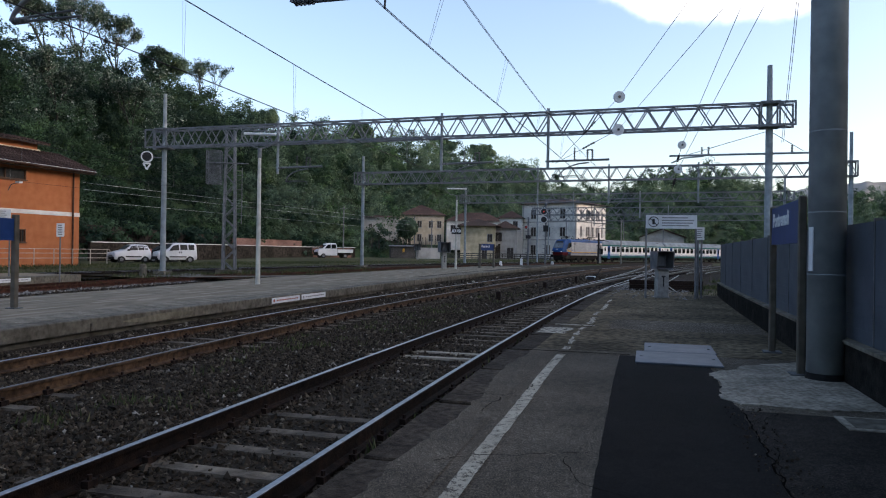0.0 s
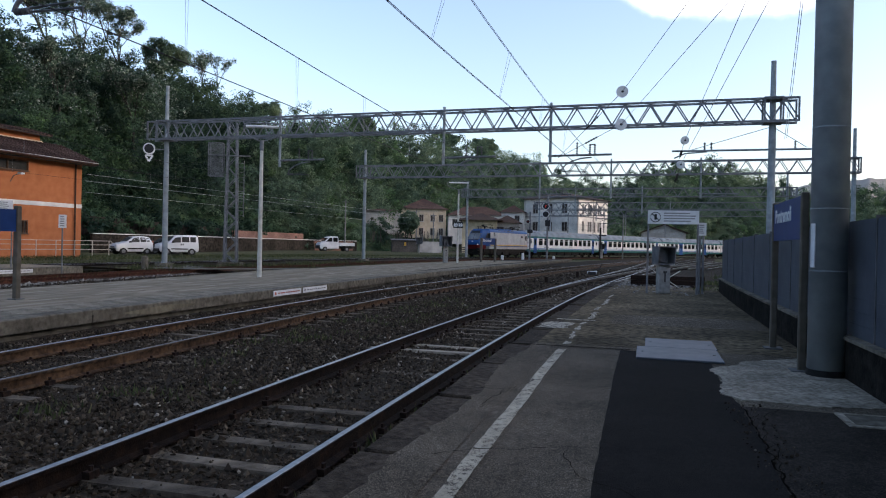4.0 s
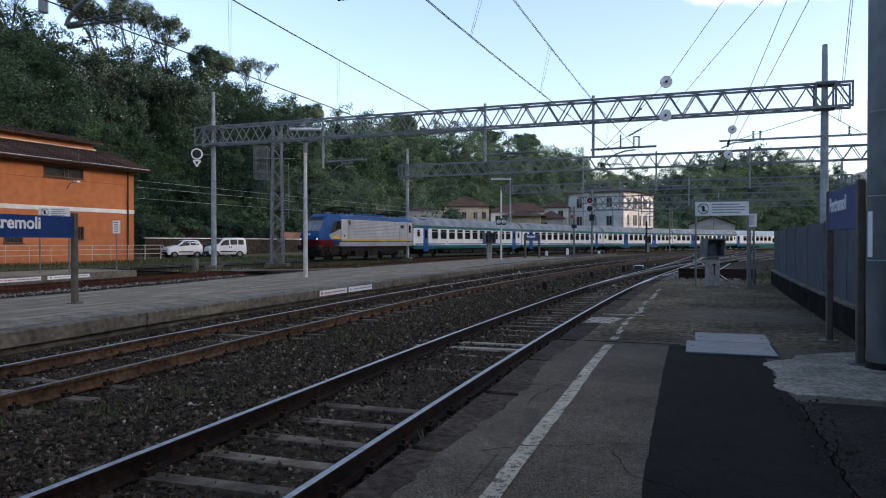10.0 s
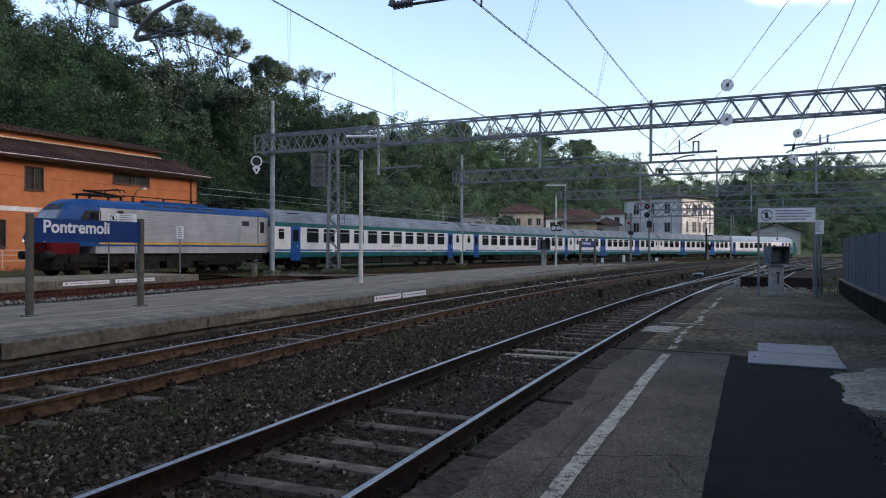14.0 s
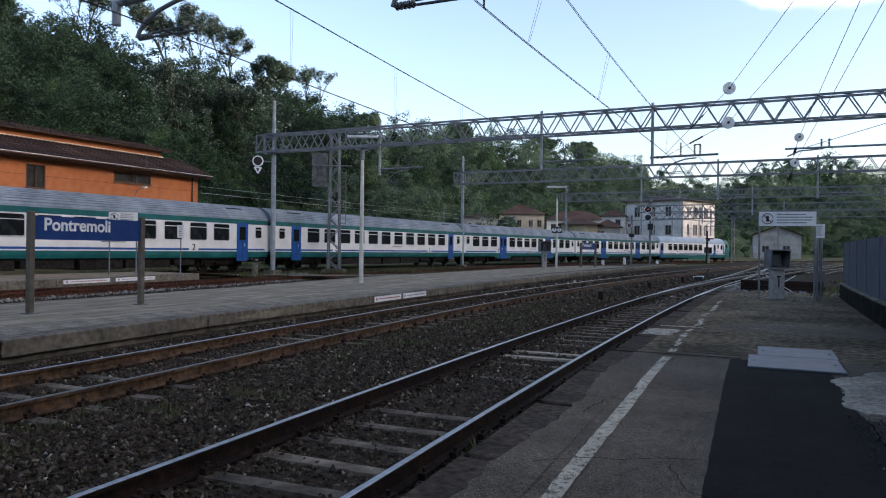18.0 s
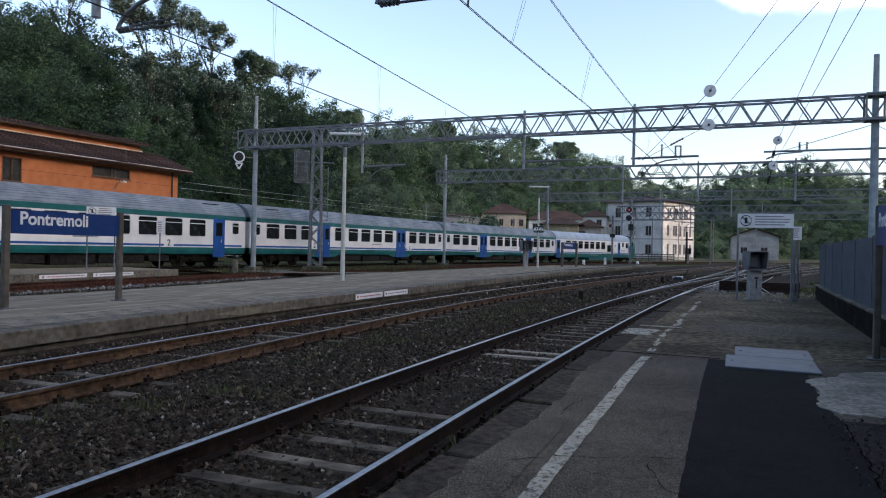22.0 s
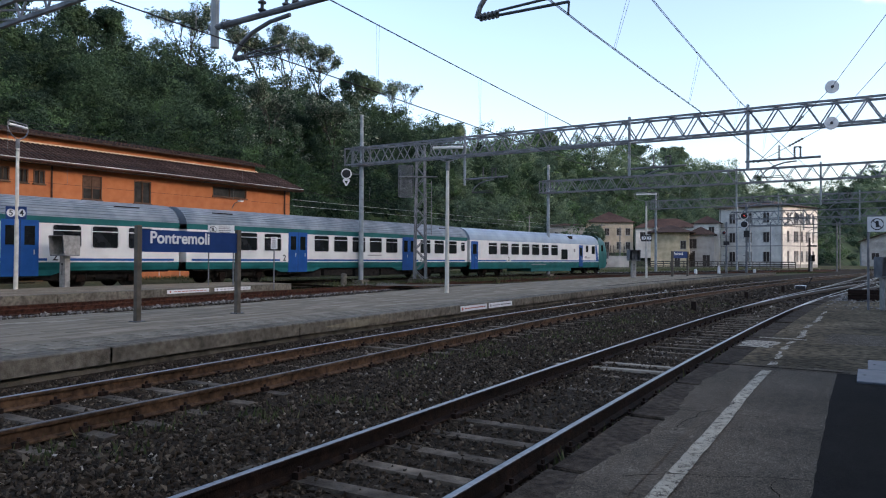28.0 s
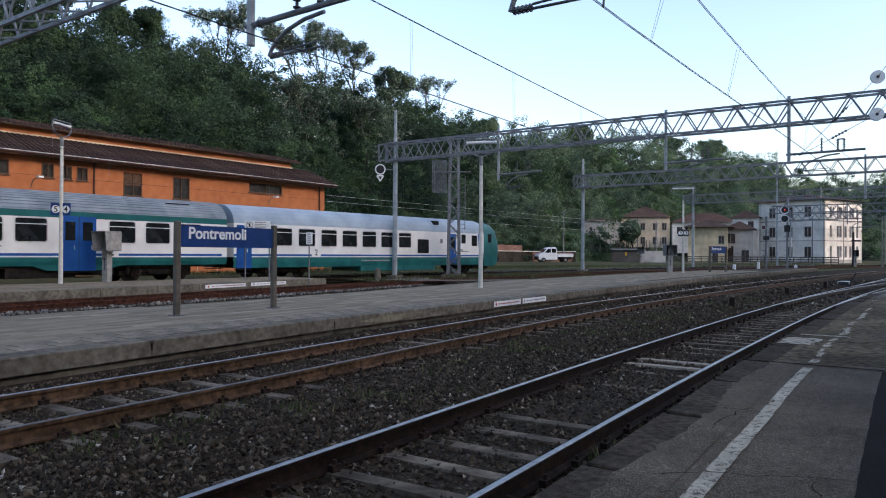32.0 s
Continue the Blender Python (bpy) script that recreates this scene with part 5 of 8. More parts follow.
# ---- small things by the tracks ----
for y in (24.4, 32.8, 41.2):
    th = thing("track_marker", along(y, 2.15, -0.2), "small dark upright box between the tracks", "track marker", "boxes between the tracks")
    bm = bmesh.new()
    box(bm, -0.085, 0.085, -0.06, 0.06, 0, 0.36)
    bmesh.ops.bevel(bm, geom=bm.edges[:], offset=0.015, segments=1, affect="EDGES")
    part("box", bm, CLIP, th)
for x, y, h in ((10.0, 92.0, 0.9), (-16.3, 38.0, 0.75), (7.0, 88.0, 0.6), (14.5, 95.0, 0.55)):
    th = thing("bollard", pose(x, y, -0.15, 0, 0, 10), "short pale concrete bollard in the grass", "bollard", "concrete bollards")
    bm = bmesh.new()
    rod(bm, (0, 0, 0), (0, 0, h), 0.19, 12, 0.17)
    rod(bm, (0, 0, h), (0, 0, h + 0.06), 0.17, 12, 0.08)
    part("body", bm, SIGNWHITE if x > 0 else CONCRETE, th)
# crossed rods and old sleepers at the end of the platform
rk = thing("sleeper_stack", pose(8.3, 26.5, 0.1, 0, 0, -15), "stack of old sleepers with crossed white rods", "sleeper stack")
for i in range(3):
    for j in range(3 - (i > 1)):
        bm = bmesh.new()
        box(bm, -1.3, 1.3, -0.5 + j * 0.34, -0.24 + j * 0.34, i * 0.17, i * 0.17 + 0.15)
        part("old_sleeper", bm, CLIP, rk)
for a, b in (((-0.55, -0.7, 0.05), (0.45, -0.65, 0.7)), ((0.45, -0.7, 0.05), (-0.5, -0.65, 0.68))):
    bm = bmesh.new()
    bar(bm, a, b, 0.02, 0.026)
    part("white_rod", bm, WHITEPOLE, rk)
sw = thing("switch_lever", along(44.0, 1.75, -0.1), "white and black points lever beside the rails", "points lever")
bm = bmesh.new()
rod(bm, (-0.3, 0, 0.14), (0.3, 0, 0.18), 0.07, 12)
part("counterweight", bm, SIGNWHITE, sw)
bm = bmesh.new()
box(bm, -0.25, 0.25, -0.2, 0.2, 0, 0.2)
rod(bm, (0.3, 0, 0.1), (0.6, 0, 0.7), 0.03, 6)
part("lever", bm, INK, sw)


# ---- the train ----
COACHWHITE = surf("coach_white", (0.62, 0.62, 0.6), (0.72, 0.72, 0.7), 1.5, 0.45, 0.0, stain=0.08, big=0.5)
COACHGREEN = surf("coach_teal", (0.007, 0.09, 0.092), (0.012, 0.125, 0.125), 1.5, 0.45, 0.0, stain=0.25, big=0.6)
COACHBLUE = surf("coach_blue", (0.008, 0.065, 0.24), (0.013, 0.09, 0.31), 1.5, 0.4, 0.0, stain=0.15, big=0.8)
COACHROOF = surf("coach_roof", (0.16, 0.2, 0.235), (0.27, 0.315, 0.36), 1.2, 0.6, 0.05, stain=0.2, big=0.4)
PILOTROOF = surf("pale_blue_roof", (0.24, 0.31, 0.37), (0.32, 0.39, 0.45), 1.2, 0.5, 0.0, stain=0.12, big=0.4)
UNDER = surf("dirty_underframe", (0.0066, 0.00605, 0.0055), (0.02475, 0.0209, 0.0176), 5, 0.85, 0.3, stain=0.4)
LOCOGREY = surf("loco_silver", (0.3268, 0.3268, 0.3272), (0.4128, 0.4128, 0.4123), 1.5, 0.4, 0.0, 0.15, stain=0.15)
SILVERDOOR = surf("pale_silver_door", (0.42, 0.42, 0.42), (0.5, 0.5, 0.5), 1.5, 0.4, 0.0, 0.1, stain=0.12)
LOCOBLUE = surf("loco_blue", (0.0056, 0.0493, 0.1628), (0.00784, 0.06902, 0.217), 1.5, 0.5, 0.0, stain=0.15)
LOCORED = surf("loco_dark_red", (0.085, 0.008, 0.01), (0.12, 0.011, 0.013), 2, 0.4)
YELLOW = surf("loco_yellow", (0.6, 0.33, 0.05), (0.7, 0.4, 0.07), 2, 0.4)
HEADLAMP = glow("headlamp", (1.0, 0.88, 0.68), 0.3)
# reflected sky and cab interior are put into the pale grey base
WINDSCREEN = surf("reflection_grey_windscreen", (0.1, 0.105, 0.11), (0.16, 0.165, 0.17), 1.2, 0.06, 0.0, stain=0.3, big=0.6, spec=0.9)
TRIMDARK = surf("black_cab_trim", (0.012, 0.012, 0.013), (0.022, 0.022, 0.024), 3, 0.5, 0.0, stain=0.2)
TAILLAMP = glow("tail_lamp", (0.9, 0.02, 0.02), 1.5)
WFRAME = surf("window_frame_alu", (0.5, 0.5, 0.5), (0.6, 0.6, 0.6), 4, 0.4, 0.0, 0.4)


def shell(bm, y0, y1, prof, caps=False):
    """Sweeps a half profile of (x, z) and its mirror image along y."""
    for s in (1, -1):
        r = [[bm.verts.new((s * x, y, z)) for x, z in prof] for y in (y0, y1)]
        for i in range(len(prof) - 1):
            f = (r[0][i], r[1][i], r[1][i + 1], r[0][i + 1])
            bm.faces.new(f if s > 0 else f[::-1])
        if caps:
            for k in (0, 1):
                axis = [bm.verts.new((0, (y0, y1)[k], z)) for _, z in prof]
                for i in range(len(prof) - 1):
                    bm.faces.new((r[k][i], r[k][i + 1], axis[i + 1], axis[i]))
    bmesh.ops.remove_doubles(bm, verts=bm.verts[:], dist=0.0005)
    bmesh.ops.recalc_face_normals(bm, faces=bm.faces[:])


ROOFPROF = [(1.425, 3.16), (1.4, 3.24), (1.3, 3.42), (1.12, 3.66), (0.85, 3.86), (0.5, 4.0), (0.0, 4.06)]


def ribbed(prof):
    out = []
    for (x0, z0), (x1, z1) in zip(prof[:-1], prof[1:]):
        n = max(1, round(math.hypot(x1 - x0, z1 - z0) / 0.19))
        for i in range(n):
            a, b = i / n, (i + 0.75) / n
            nx, nz = (z1 - z0), (x0 - x1)
            l = math.hypot(nx, nz)
            e = 0.034
            out.append((x0 + (x1 - x0) * a, z0 + (z1 - z0) * a))
            out.append((x0 + (x1 - x0) * b, z0 + (z1 - z0) * b))
            out.append((x0 + (x1 - x0) * (b + 0.02) + nx / l * e, z0 + (z1 - z0) * (b + 0.02) + nz / l * e))
            out.append((x0 + (x1 - x0) * (a + 0.98 / n) + nx / l * e, z0 + (z1 - z0) * (a + 0.98 / n) + nz / l * e))
    out.append(prof[-1])
    return out


def win_mesh(w, h, r=0.09):
    """Pane, frame and sliding bar of one window, centred, facing +x."""
    def ring(w, h, r):
        pts = []
        for cx, cz, a0 in ((w / 2 - r, h / 2 - r, 0), (-w / 2 + r, h / 2 - r, 90), (-w / 2 + r, -h / 2 + r, 180), (w / 2 - r, -h / 2 + r, 270)):
            for k in range(4):
                a = radians(a0 + k * 30)
                pts.append((cx + r * math.cos(a), cz + r * math.sin(a)))
        return pts
    inn, out = ring(w, h, r), ring(w + 0.09, h + 0.09, r + 0.045)
    bm = bmesh.new()
    bm.faces.new([bm.verts.new((0.006, y, z)) for y, z in inn])
    pane = shared(bm, GLASS, "pane")
    bm = bmesh.new()
    a = [bm.verts.new((0.006, y, z)) for y, z in inn]
    a2 = [bm.verts.new((0.02, y, z)) for y, z in inn]
    b = [bm.verts.new((0.016, y, z)) for y, z in out]
    c = [bm.verts.new((0.0, y, z)) for y, z in out]
    for i in range(16):
        j = (i + 1) % 16
        bm.faces.new((a[i], a[j], a2[j], a2[i]))
        bm.faces.new((a2[i], a2[j], b[j], b[i]))
        bm.faces.new((b[i], b[j], c[j], c[i]))
    frame_mesh = shared(bm, WFRAME, "window_frame")
    bm = bmesh.new()
    box(bm, 0.004, 0.022, -w / 2, w / 2, h * 0.24, h * 0.24 + 0.035)
    return pane, frame_mesh, shared(bm, COACHWHITE, "slider_bar")


BIGWIN, SMALLWIN = win_mesh(1.22, 0.96), win_mesh(0.52, 0.66)


def window(parent, y, z, kind=None, side=1, bar_too=True):
    pane, fr, sb = kind or BIGWIN
    w = share("window", pane, parent, pose(side * 1.427, y, z, 0, 0, 0 if side > 0 else 180))
    share("window_frame", fr, w, Matrix())
    if bar_too:
        share("slider_bar", sb, w, Matrix())


def wheelset_bogie(parent, y, material=None):
    bg = new("bogie")
    bg.parent = parent
    bg.matrix_basis = pose(0, y, 0)
    bm = bmesh.new()
    box(bm, -0.92, 0.92, -1.9, 1.9, 0.3, 0.84)
    bmesh.ops.bevel(bm, geom=bm.edges[:], offset=0.05, segments=1, affect="EDGES")
    part("bolster", bm, UNDER, bg)
    for sx in (-1, 1):
        bm = bmesh.new()
        box(bm, sx * 1.0 - 0.07, sx * 1.0 + 0.07, -1.6, 1.6, 0.5, 0.72)
        box(bm, sx * 1.0 - 0.1, sx * 1.0 + 0.1, -0.5, 0.5, 0.4, 0.9)
        part("side_frame", bm, UNDER, bg)
        for wy in (-1.25, 1.25):
            bm = bmesh.new()
            rod(bm, (sx * 0.7, wy, 0.46), (sx * 0.84, wy, 0.46), 0.46, 24)
            part("wheel", bm, UNDER, bg)
            bm = bmesh.new()
            box(bm, sx * 1.05 - 0.1, sx * 1.05 + 0.12, wy - 0.17, wy + 0.17, 0.3, 0.62)
            part("axle_box", bm, RUST, bg)
            for d in (-0.28, 0.28):
                bm = bmesh.new()
                rod(bm, (sx * 1.05, wy + d, 0.42), (sx * 1.05, wy + d, 0.78), 0.07, 8)
                part("coil_spring", bm, UNDER, bg)
    return bg


def door(parent, y, w, z0, z1, side, leaves=2):
    bm = bmesh.new()
    box(bm, -0.03, 0.012, -w / 2, w / 2, z0, z1)
    d = part("door", bm, COACHBLUE, parent, "bright blue passenger door")
    d.matrix_basis = pose(side * 1.424, y, 0, 0, 0, 0 if side > 0 else 180)
    for k in range(leaves):
        yc = (k + 0.5) * w / leaves - w / 2
        bm = bmesh.new()
        box(bm, 0.012, 0.02, yc - w / leaves * 0.28, yc + w / leaves * 0.28, z1 - 1.05, z1 - 0.25)
        part("door_window", bm, GLASS, d)
        bm = bmesh.new()
        box(bm, 0.012, 0.04, yc + 0.16, yc + 0.2, z1 - 1.45, z1 - 1.25)
        part("handle", bm, WFRAME, d)
    bm = bmesh.new()
    box(bm, 0.012, 0.018, -0.01, 0.01, z0, z1)
    part("door_seam", bm, INK, d)
    bm = bmesh.new()
    box(bm, -0.2, 0.08, -w / 2, w / 2, z0 - 0.08, z0 - 0.04)
    part("step", bm, UNDER, d)
    bm = bmesh.new()
    box(bm, -0.16, 0.05, -w * 0.4, w * 0.4, z0 - 0.3, z0 - 0.26)
    part("step", bm, UNDER, d)


HALF = 12.95


def coach(kind, label):
    th = thing("railway_coach", Matrix(), label, "railway coach", "coaches of the train")
    ribs = ribbed(ROOFPROF)
    bm = bmesh.new()
    shell(bm, -HALF, HALF, [(1.36, 0.82), (1.41, 1.0), (1.42, 1.19)])
    part("lower_panel", bm, COACHGREEN, th, "teal lower side panel")
    bm = bmesh.new()
    shell(bm, -HALF, HALF, [(1.42, 1.19), (1.42, 2.88)], True)
    part("side_wall", bm, COACHWHITE, th, "white side wall")
    bm = bmesh.new()
    shell(bm, -HALF + 0.3, HALF - 0.3, [(1.423, 1.25), (1.424, 1.36)])
    part("stripe", bm, COACHBLUE, th, "blue stripe")
    bm = bmesh.new()
    shell(bm, -HALF, HALF, [(1.42, 2.88), (1.43, 2.89), (1.427, 3.16)])
    part("cantrail", bm, COACHGREEN, th, "dark teal band under the roof")
    bm = bmesh.new()
    shell(bm, -HALF, HALF, ribs, True)
    part("roof", bm, COACHROOF, th, "ribbed grey-blue roof")
    for e in (-1, 1):
        bm = bmesh.new()
        box(bm, -0.75, 0.75, min(e * HALF, e * (HALF + 0.23)), max(e * HALF, e * (HALF + 0.23)), 0.95, 3.4)
        part("gangway_bellows", bm, BLACKRUBBER, th)
        for sx in (-1, 1):
            bm = bmesh.new()
            rod(bm, (sx * 0.87, e * HALF, 1.05), (sx * 0.87, e * (HALF + 0.2), 1.05), 0.16, 12)
            part("buffer", bm, UNDER, th)
        bm = bmesh.new()
        box(bm, 0.55, 0.95, e * 10.4 - 0.65, e * 10.4 + 0.65, 3.62, 3.85)
        part("roof_vent", bm, UNDER, th, "dark roof ventilator")
    bm = bmesh.new()
    box(bm, -1.25, 1.25, -HALF + 0.5, HALF - 0.5, 0.72, 0.95)
    part("underframe", bm, UNDER, th)
    for y, l, zb in ((-6.3, 1.1, 0.42), (-4.4, 2.3, 0.28), (-1.7, 2.6, 0.34), (1.1, 2.4, 0.25), (3.9, 2.8, 0.3), (6.3, 1.4, 0.4)):
        bm = bmesh.new()
        box(bm, -1.2, 1.25, y - l / 2, y + l / 2, zb, 0.76)
        part("equipment_box", bm, UNDER, th)
    wheelset_bogie(th, -9.3)
    wheelset_bogie(th, 9.3)
    for s in (1, -1):
        if kind == "long":
            for k in range(11):
                window(th, -8.9 + k * 1.78, 2.33, side=s)
            for e in (-1, 1):
                window(th, e * 12.05, 2.38, SMALLWIN, s)
                door(th, e * 10.65, 0.95, 0.62, 2.95, s, 1)
        else:
            for y in (-10.8, -9.05, -7.3, -3.4, -1.7, 0.0, 1.7, 3.4, 7.3, 9.05, 10.8):
                window(th, y, 2.33, side=s)
            for y in (-12.3, 12.3):
                window(th, y, 2.4, SMALLWIN, s)
            for e in (-1, 1):
                door(th, e * 5.35, 1.5, 0.6, 2.97, s, 2)
                bm = bmesh.new()
                vs = [(e * 5.35 - 2.0, 0.86), (e * 5.35 - 1.3, 0.62), (e * 5.35 + 1.3, 0.62), (e * 5.35 + 2.0, 0.86)]
                bm.faces.new([bm.verts.new((s * 1.405, y, z)) for y, z in vs])
                part("door_skirt", bm, COACHGREEN, th)
        for yy in (-6.4, 6.8):
            bm = bmesh.new()
            box(bm, 1.423 * s - 0.003, 1.423 * s + 0.003, yy - 0.34, yy + 0.34, 1.2, 1.37)
            cm_ = part("mark_ground", bm, COACHWHITE, th)
            text_mesh("class_numeral", "2", 0.5, INK, cm_, pose(1.429 * s, yy, 1.42, 90, 0, 90 * s))
        bm = bmesh.new()
        box(bm, 1.423 * s - 0.003, 1.423 * s + 0.003, 0.9, 2.3, 1.62, 1.68)
        part("text_bar", bm, INKGREY, th)
    return th


EDGE = ((1.0, 0.5), (0.985, 0.3), (0.94, 0.14), (0.85, 0.04), (0.7, 0.0))


def front_point(p, x, lift=0.0):
    """A point across a front: its corners are rounded back."""
    y, z, w = p
    f = min(1.0, abs(x) / w)
    back = float(np.interp(f, [e[0] for e in EDGE][::-1], [e[1] for e in EDGE][::-1]))
    s = 1 if y > 0 else -1
    return Vector((x, y - s * back + s * lift, z))


def nose(bm, prof, yend, grow=0.25):
    """A front from (y, z, half width) points, with rounded corners and its sides closed back to yend."""
    fr = [-e[0] for e in EDGE] + [0.0] + [e[0] for e in EDGE[::-1]]
    rows = [[bm.verts.new(front_point(p, f * p[2])) for f in fr] for p in prof]
    for a, b in zip(rows[:-1], rows[1:]):
        for i in range(len(fr) - 1):
            bm.faces.new((a[i], a[i + 1], b[i + 1], b[i])).smooth = True
    for i, s in ((0, -1), (-1, 1)):
        back = [bm.verts.new((s * min(1.425, w + grow), yend, z)) for y, z, w in prof]
        for a in range(len(prof) - 1):
            bm.faces.new((rows[a][i], rows[a + 1][i], back[a + 1], back[a])).smooth = True
    bmesh.ops.recalc_face_normals(bm, faces=bm.faces[:])


def slope_pane(p, q, x0, x1, u0, u1, lift):
    """A pane that follows a front between the points p and q of its outline."""
    bm = bmesh.new()
    n = 8
    rows = []
    for u in (u0, u1):
        r = tuple(a + (b - a) * u for a, b in zip(p, q))
        rows.append([bm.verts.new(front_point(r, x0 + (x1 - x0) * i / n, lift)) for i in range(n + 1)])
    for i in range(n):
        bm.faces.new((rows[0][i], rows[0][i + 1], rows[1][i + 1], rows[1][i])).smooth = True
    return bm


def pilot(label):
    """The driving coach at the tail: its cab is at +y."""
    th = thing("driving_coach", Matrix(), label, "railway coach", "coaches of the train")
    y1 = 9.9
    roof = [(1.425, 3.0), (1.4, 3.15), (1.3, 3.42), (1.12, 3.66), (0.85, 3.86), (0.5, 4.0), (0.0, 4.06)]
    for nm, p, mt, cap in (("lower_panel", [(1.36, 0.62), (1.41, 0.9), (1.42, 1.19)], COACHGREEN, False), ("side_wall", [(1.42, 1.19), (1.42, 3.0)], COACHWHITE, True), ("stripe", [(1.423, 1.25), (1.424, 1.36)], COACHBLUE, False), ("roof", roof, PILOTROOF, True)):
        bm = bmesh.new()
        shell(bm, -HALF, y1, p, cap)
        part(nm, bm, mt, th)
    prof = [(y1 + 1.9, 0.5, 1.28), (y1 + 2.25, 0.8, 1.34), (y1 + 2.35, 1.9, 1.36), (y1 + 2.28, 2.3, 1.36), (y1 + 1.95, 3.3, 1.28), (y1 + 1.4, 3.75, 1.08), (y1 + 0.5, 4.0, 0.8)]
    bm = bmesh.new()
    nose(bm, prof, y1)
    part("cab_front", bm, COACHGREEN, th, "rounded teal cab front")
    bm = bmesh.new()
    shell(bm, y1, y1 + 0.6, [(1.42, 3.0), (1.3, 3.42), (0.85, 3.82), (0, 3.98)], True)
    part("cab_roof", bm, COACHGREEN, th)
    for x0, x1 in ((-0.98, -0.06), (0.06, 0.98)):
        part("windscreen", slope_pane(prof[3], prof[4], x0, x1, 0.12, 0.92, 0.015), GLASS, th)
    for s in (1, -1):
        for k in range(7):
            window(th, -9.7 + k * 1.72, 2.33, side=s)
        window(th, 2.55, 1.95, BIGWIN, s, False)
        window(th, 7.25, 2.55, SMALLWIN, s, False)
        door(th, -12.3, 0.95, 0.6, 2.9, s, 1)
        door(th, 5.95, 0.8, 0.75, 2.9, s, 1)
        bm = bmesh.new()
        box(bm, 1.427 * s - 0.004, 1.427 * s + 0.004, 8.3, 9.0, 2.05, 2.85)
        part("cab_side_window", bm, GLASS, th)
        bm = bmesh.new()
        vs = [(9.1, 2.98), (9.4, 2.98), (9.88, 1.36), (9.3, 1.36)]
        bm.faces.new([bm.verts.new((s * 1.428, y, z)) for y, z in vs])
        part("slanted_stripe", bm, COACHBLUE, th)
        bm = bmesh.new()
        box(bm, 1.423 * s - 0.003, 1.423 * s + 0.003, -7.6, -6.9, 1.2, 1.37)
        cm_ = part("mark_ground", bm, COACHWHITE, th)
        text_mesh("class_numeral", "2", 0.5, INK, cm_, pose(1.429 * s, -7.25, 1.45, 90, 0, 90 * s))
        bm = bmesh.new()
        bm.faces.new([bm.verts.new((s * 1.405, y, z)) for y, z in ((10.5, 2.35), (11.0, 2.35), (11.0, 3.0), (10.5, 3.0))])
        part("corner_window", bm, GLASS, th)
        for yy, zz, w, h in ((4.6, 2.35, 0.3, 0.3), (7.3, 1.62, 1.3, 0.07), (7.0, 1.74, 0.35, 0.14), (-2.2, 0.98, 2.6, 0.07)):
            bm = bmesh.new()
            box(bm, 1.428 * s - 0.004, 1.428 * s + 0.004, yy - w / 2, yy + w / 2, zz - h / 2, zz + h / 2)
            part("mark", bm, INKGREY, th)
        bm = bmesh.new()
        rod(bm, (s * 0.8, y1 + 2.3, 1.35), (s * 0.8, y1 + 2.4, 1.35), 0.1, 12)
        part("tail_lamp", bm, TAILLAMP, th)
        bm = bmesh.new()
        rod(bm, (s * 0.87, y1 + 2.1, 1.05), (s * 0.87, y1 + 2.75, 1.05), 0.17, 12)
        part("buffer", bm, UNDER, th)
    bm = bmesh.new()
    box(bm, -0.75, 0.75, -HALF - 0.23, -HALF, 0.95, 3.4)
    part("gangway_bellows", bm, BLACKRUBBER, th)
    bm = bmesh.new()
    box(bm, 0.9, 1.24, 3.9, 4.5, 3.45, 3.8)
    part("roof_vent", bm, UNDER, th)
    bm = bmesh.new()
    box(bm, -1.25, 1.25, -HALF + 0.5, y1 + 1.3, 0.6, 0.9)
    part("underframe", bm, UNDER, th)
    bm = bmesh.new()
    box(bm, -1.3, 1.36, -3.5, 4.0, 0.32, 0.68)
    part("equipment_box", bm, COACHGREEN, th)
    wheelset_bogie(th, -9.3)
    wheelset_bogie(th, 9.3)
    return th


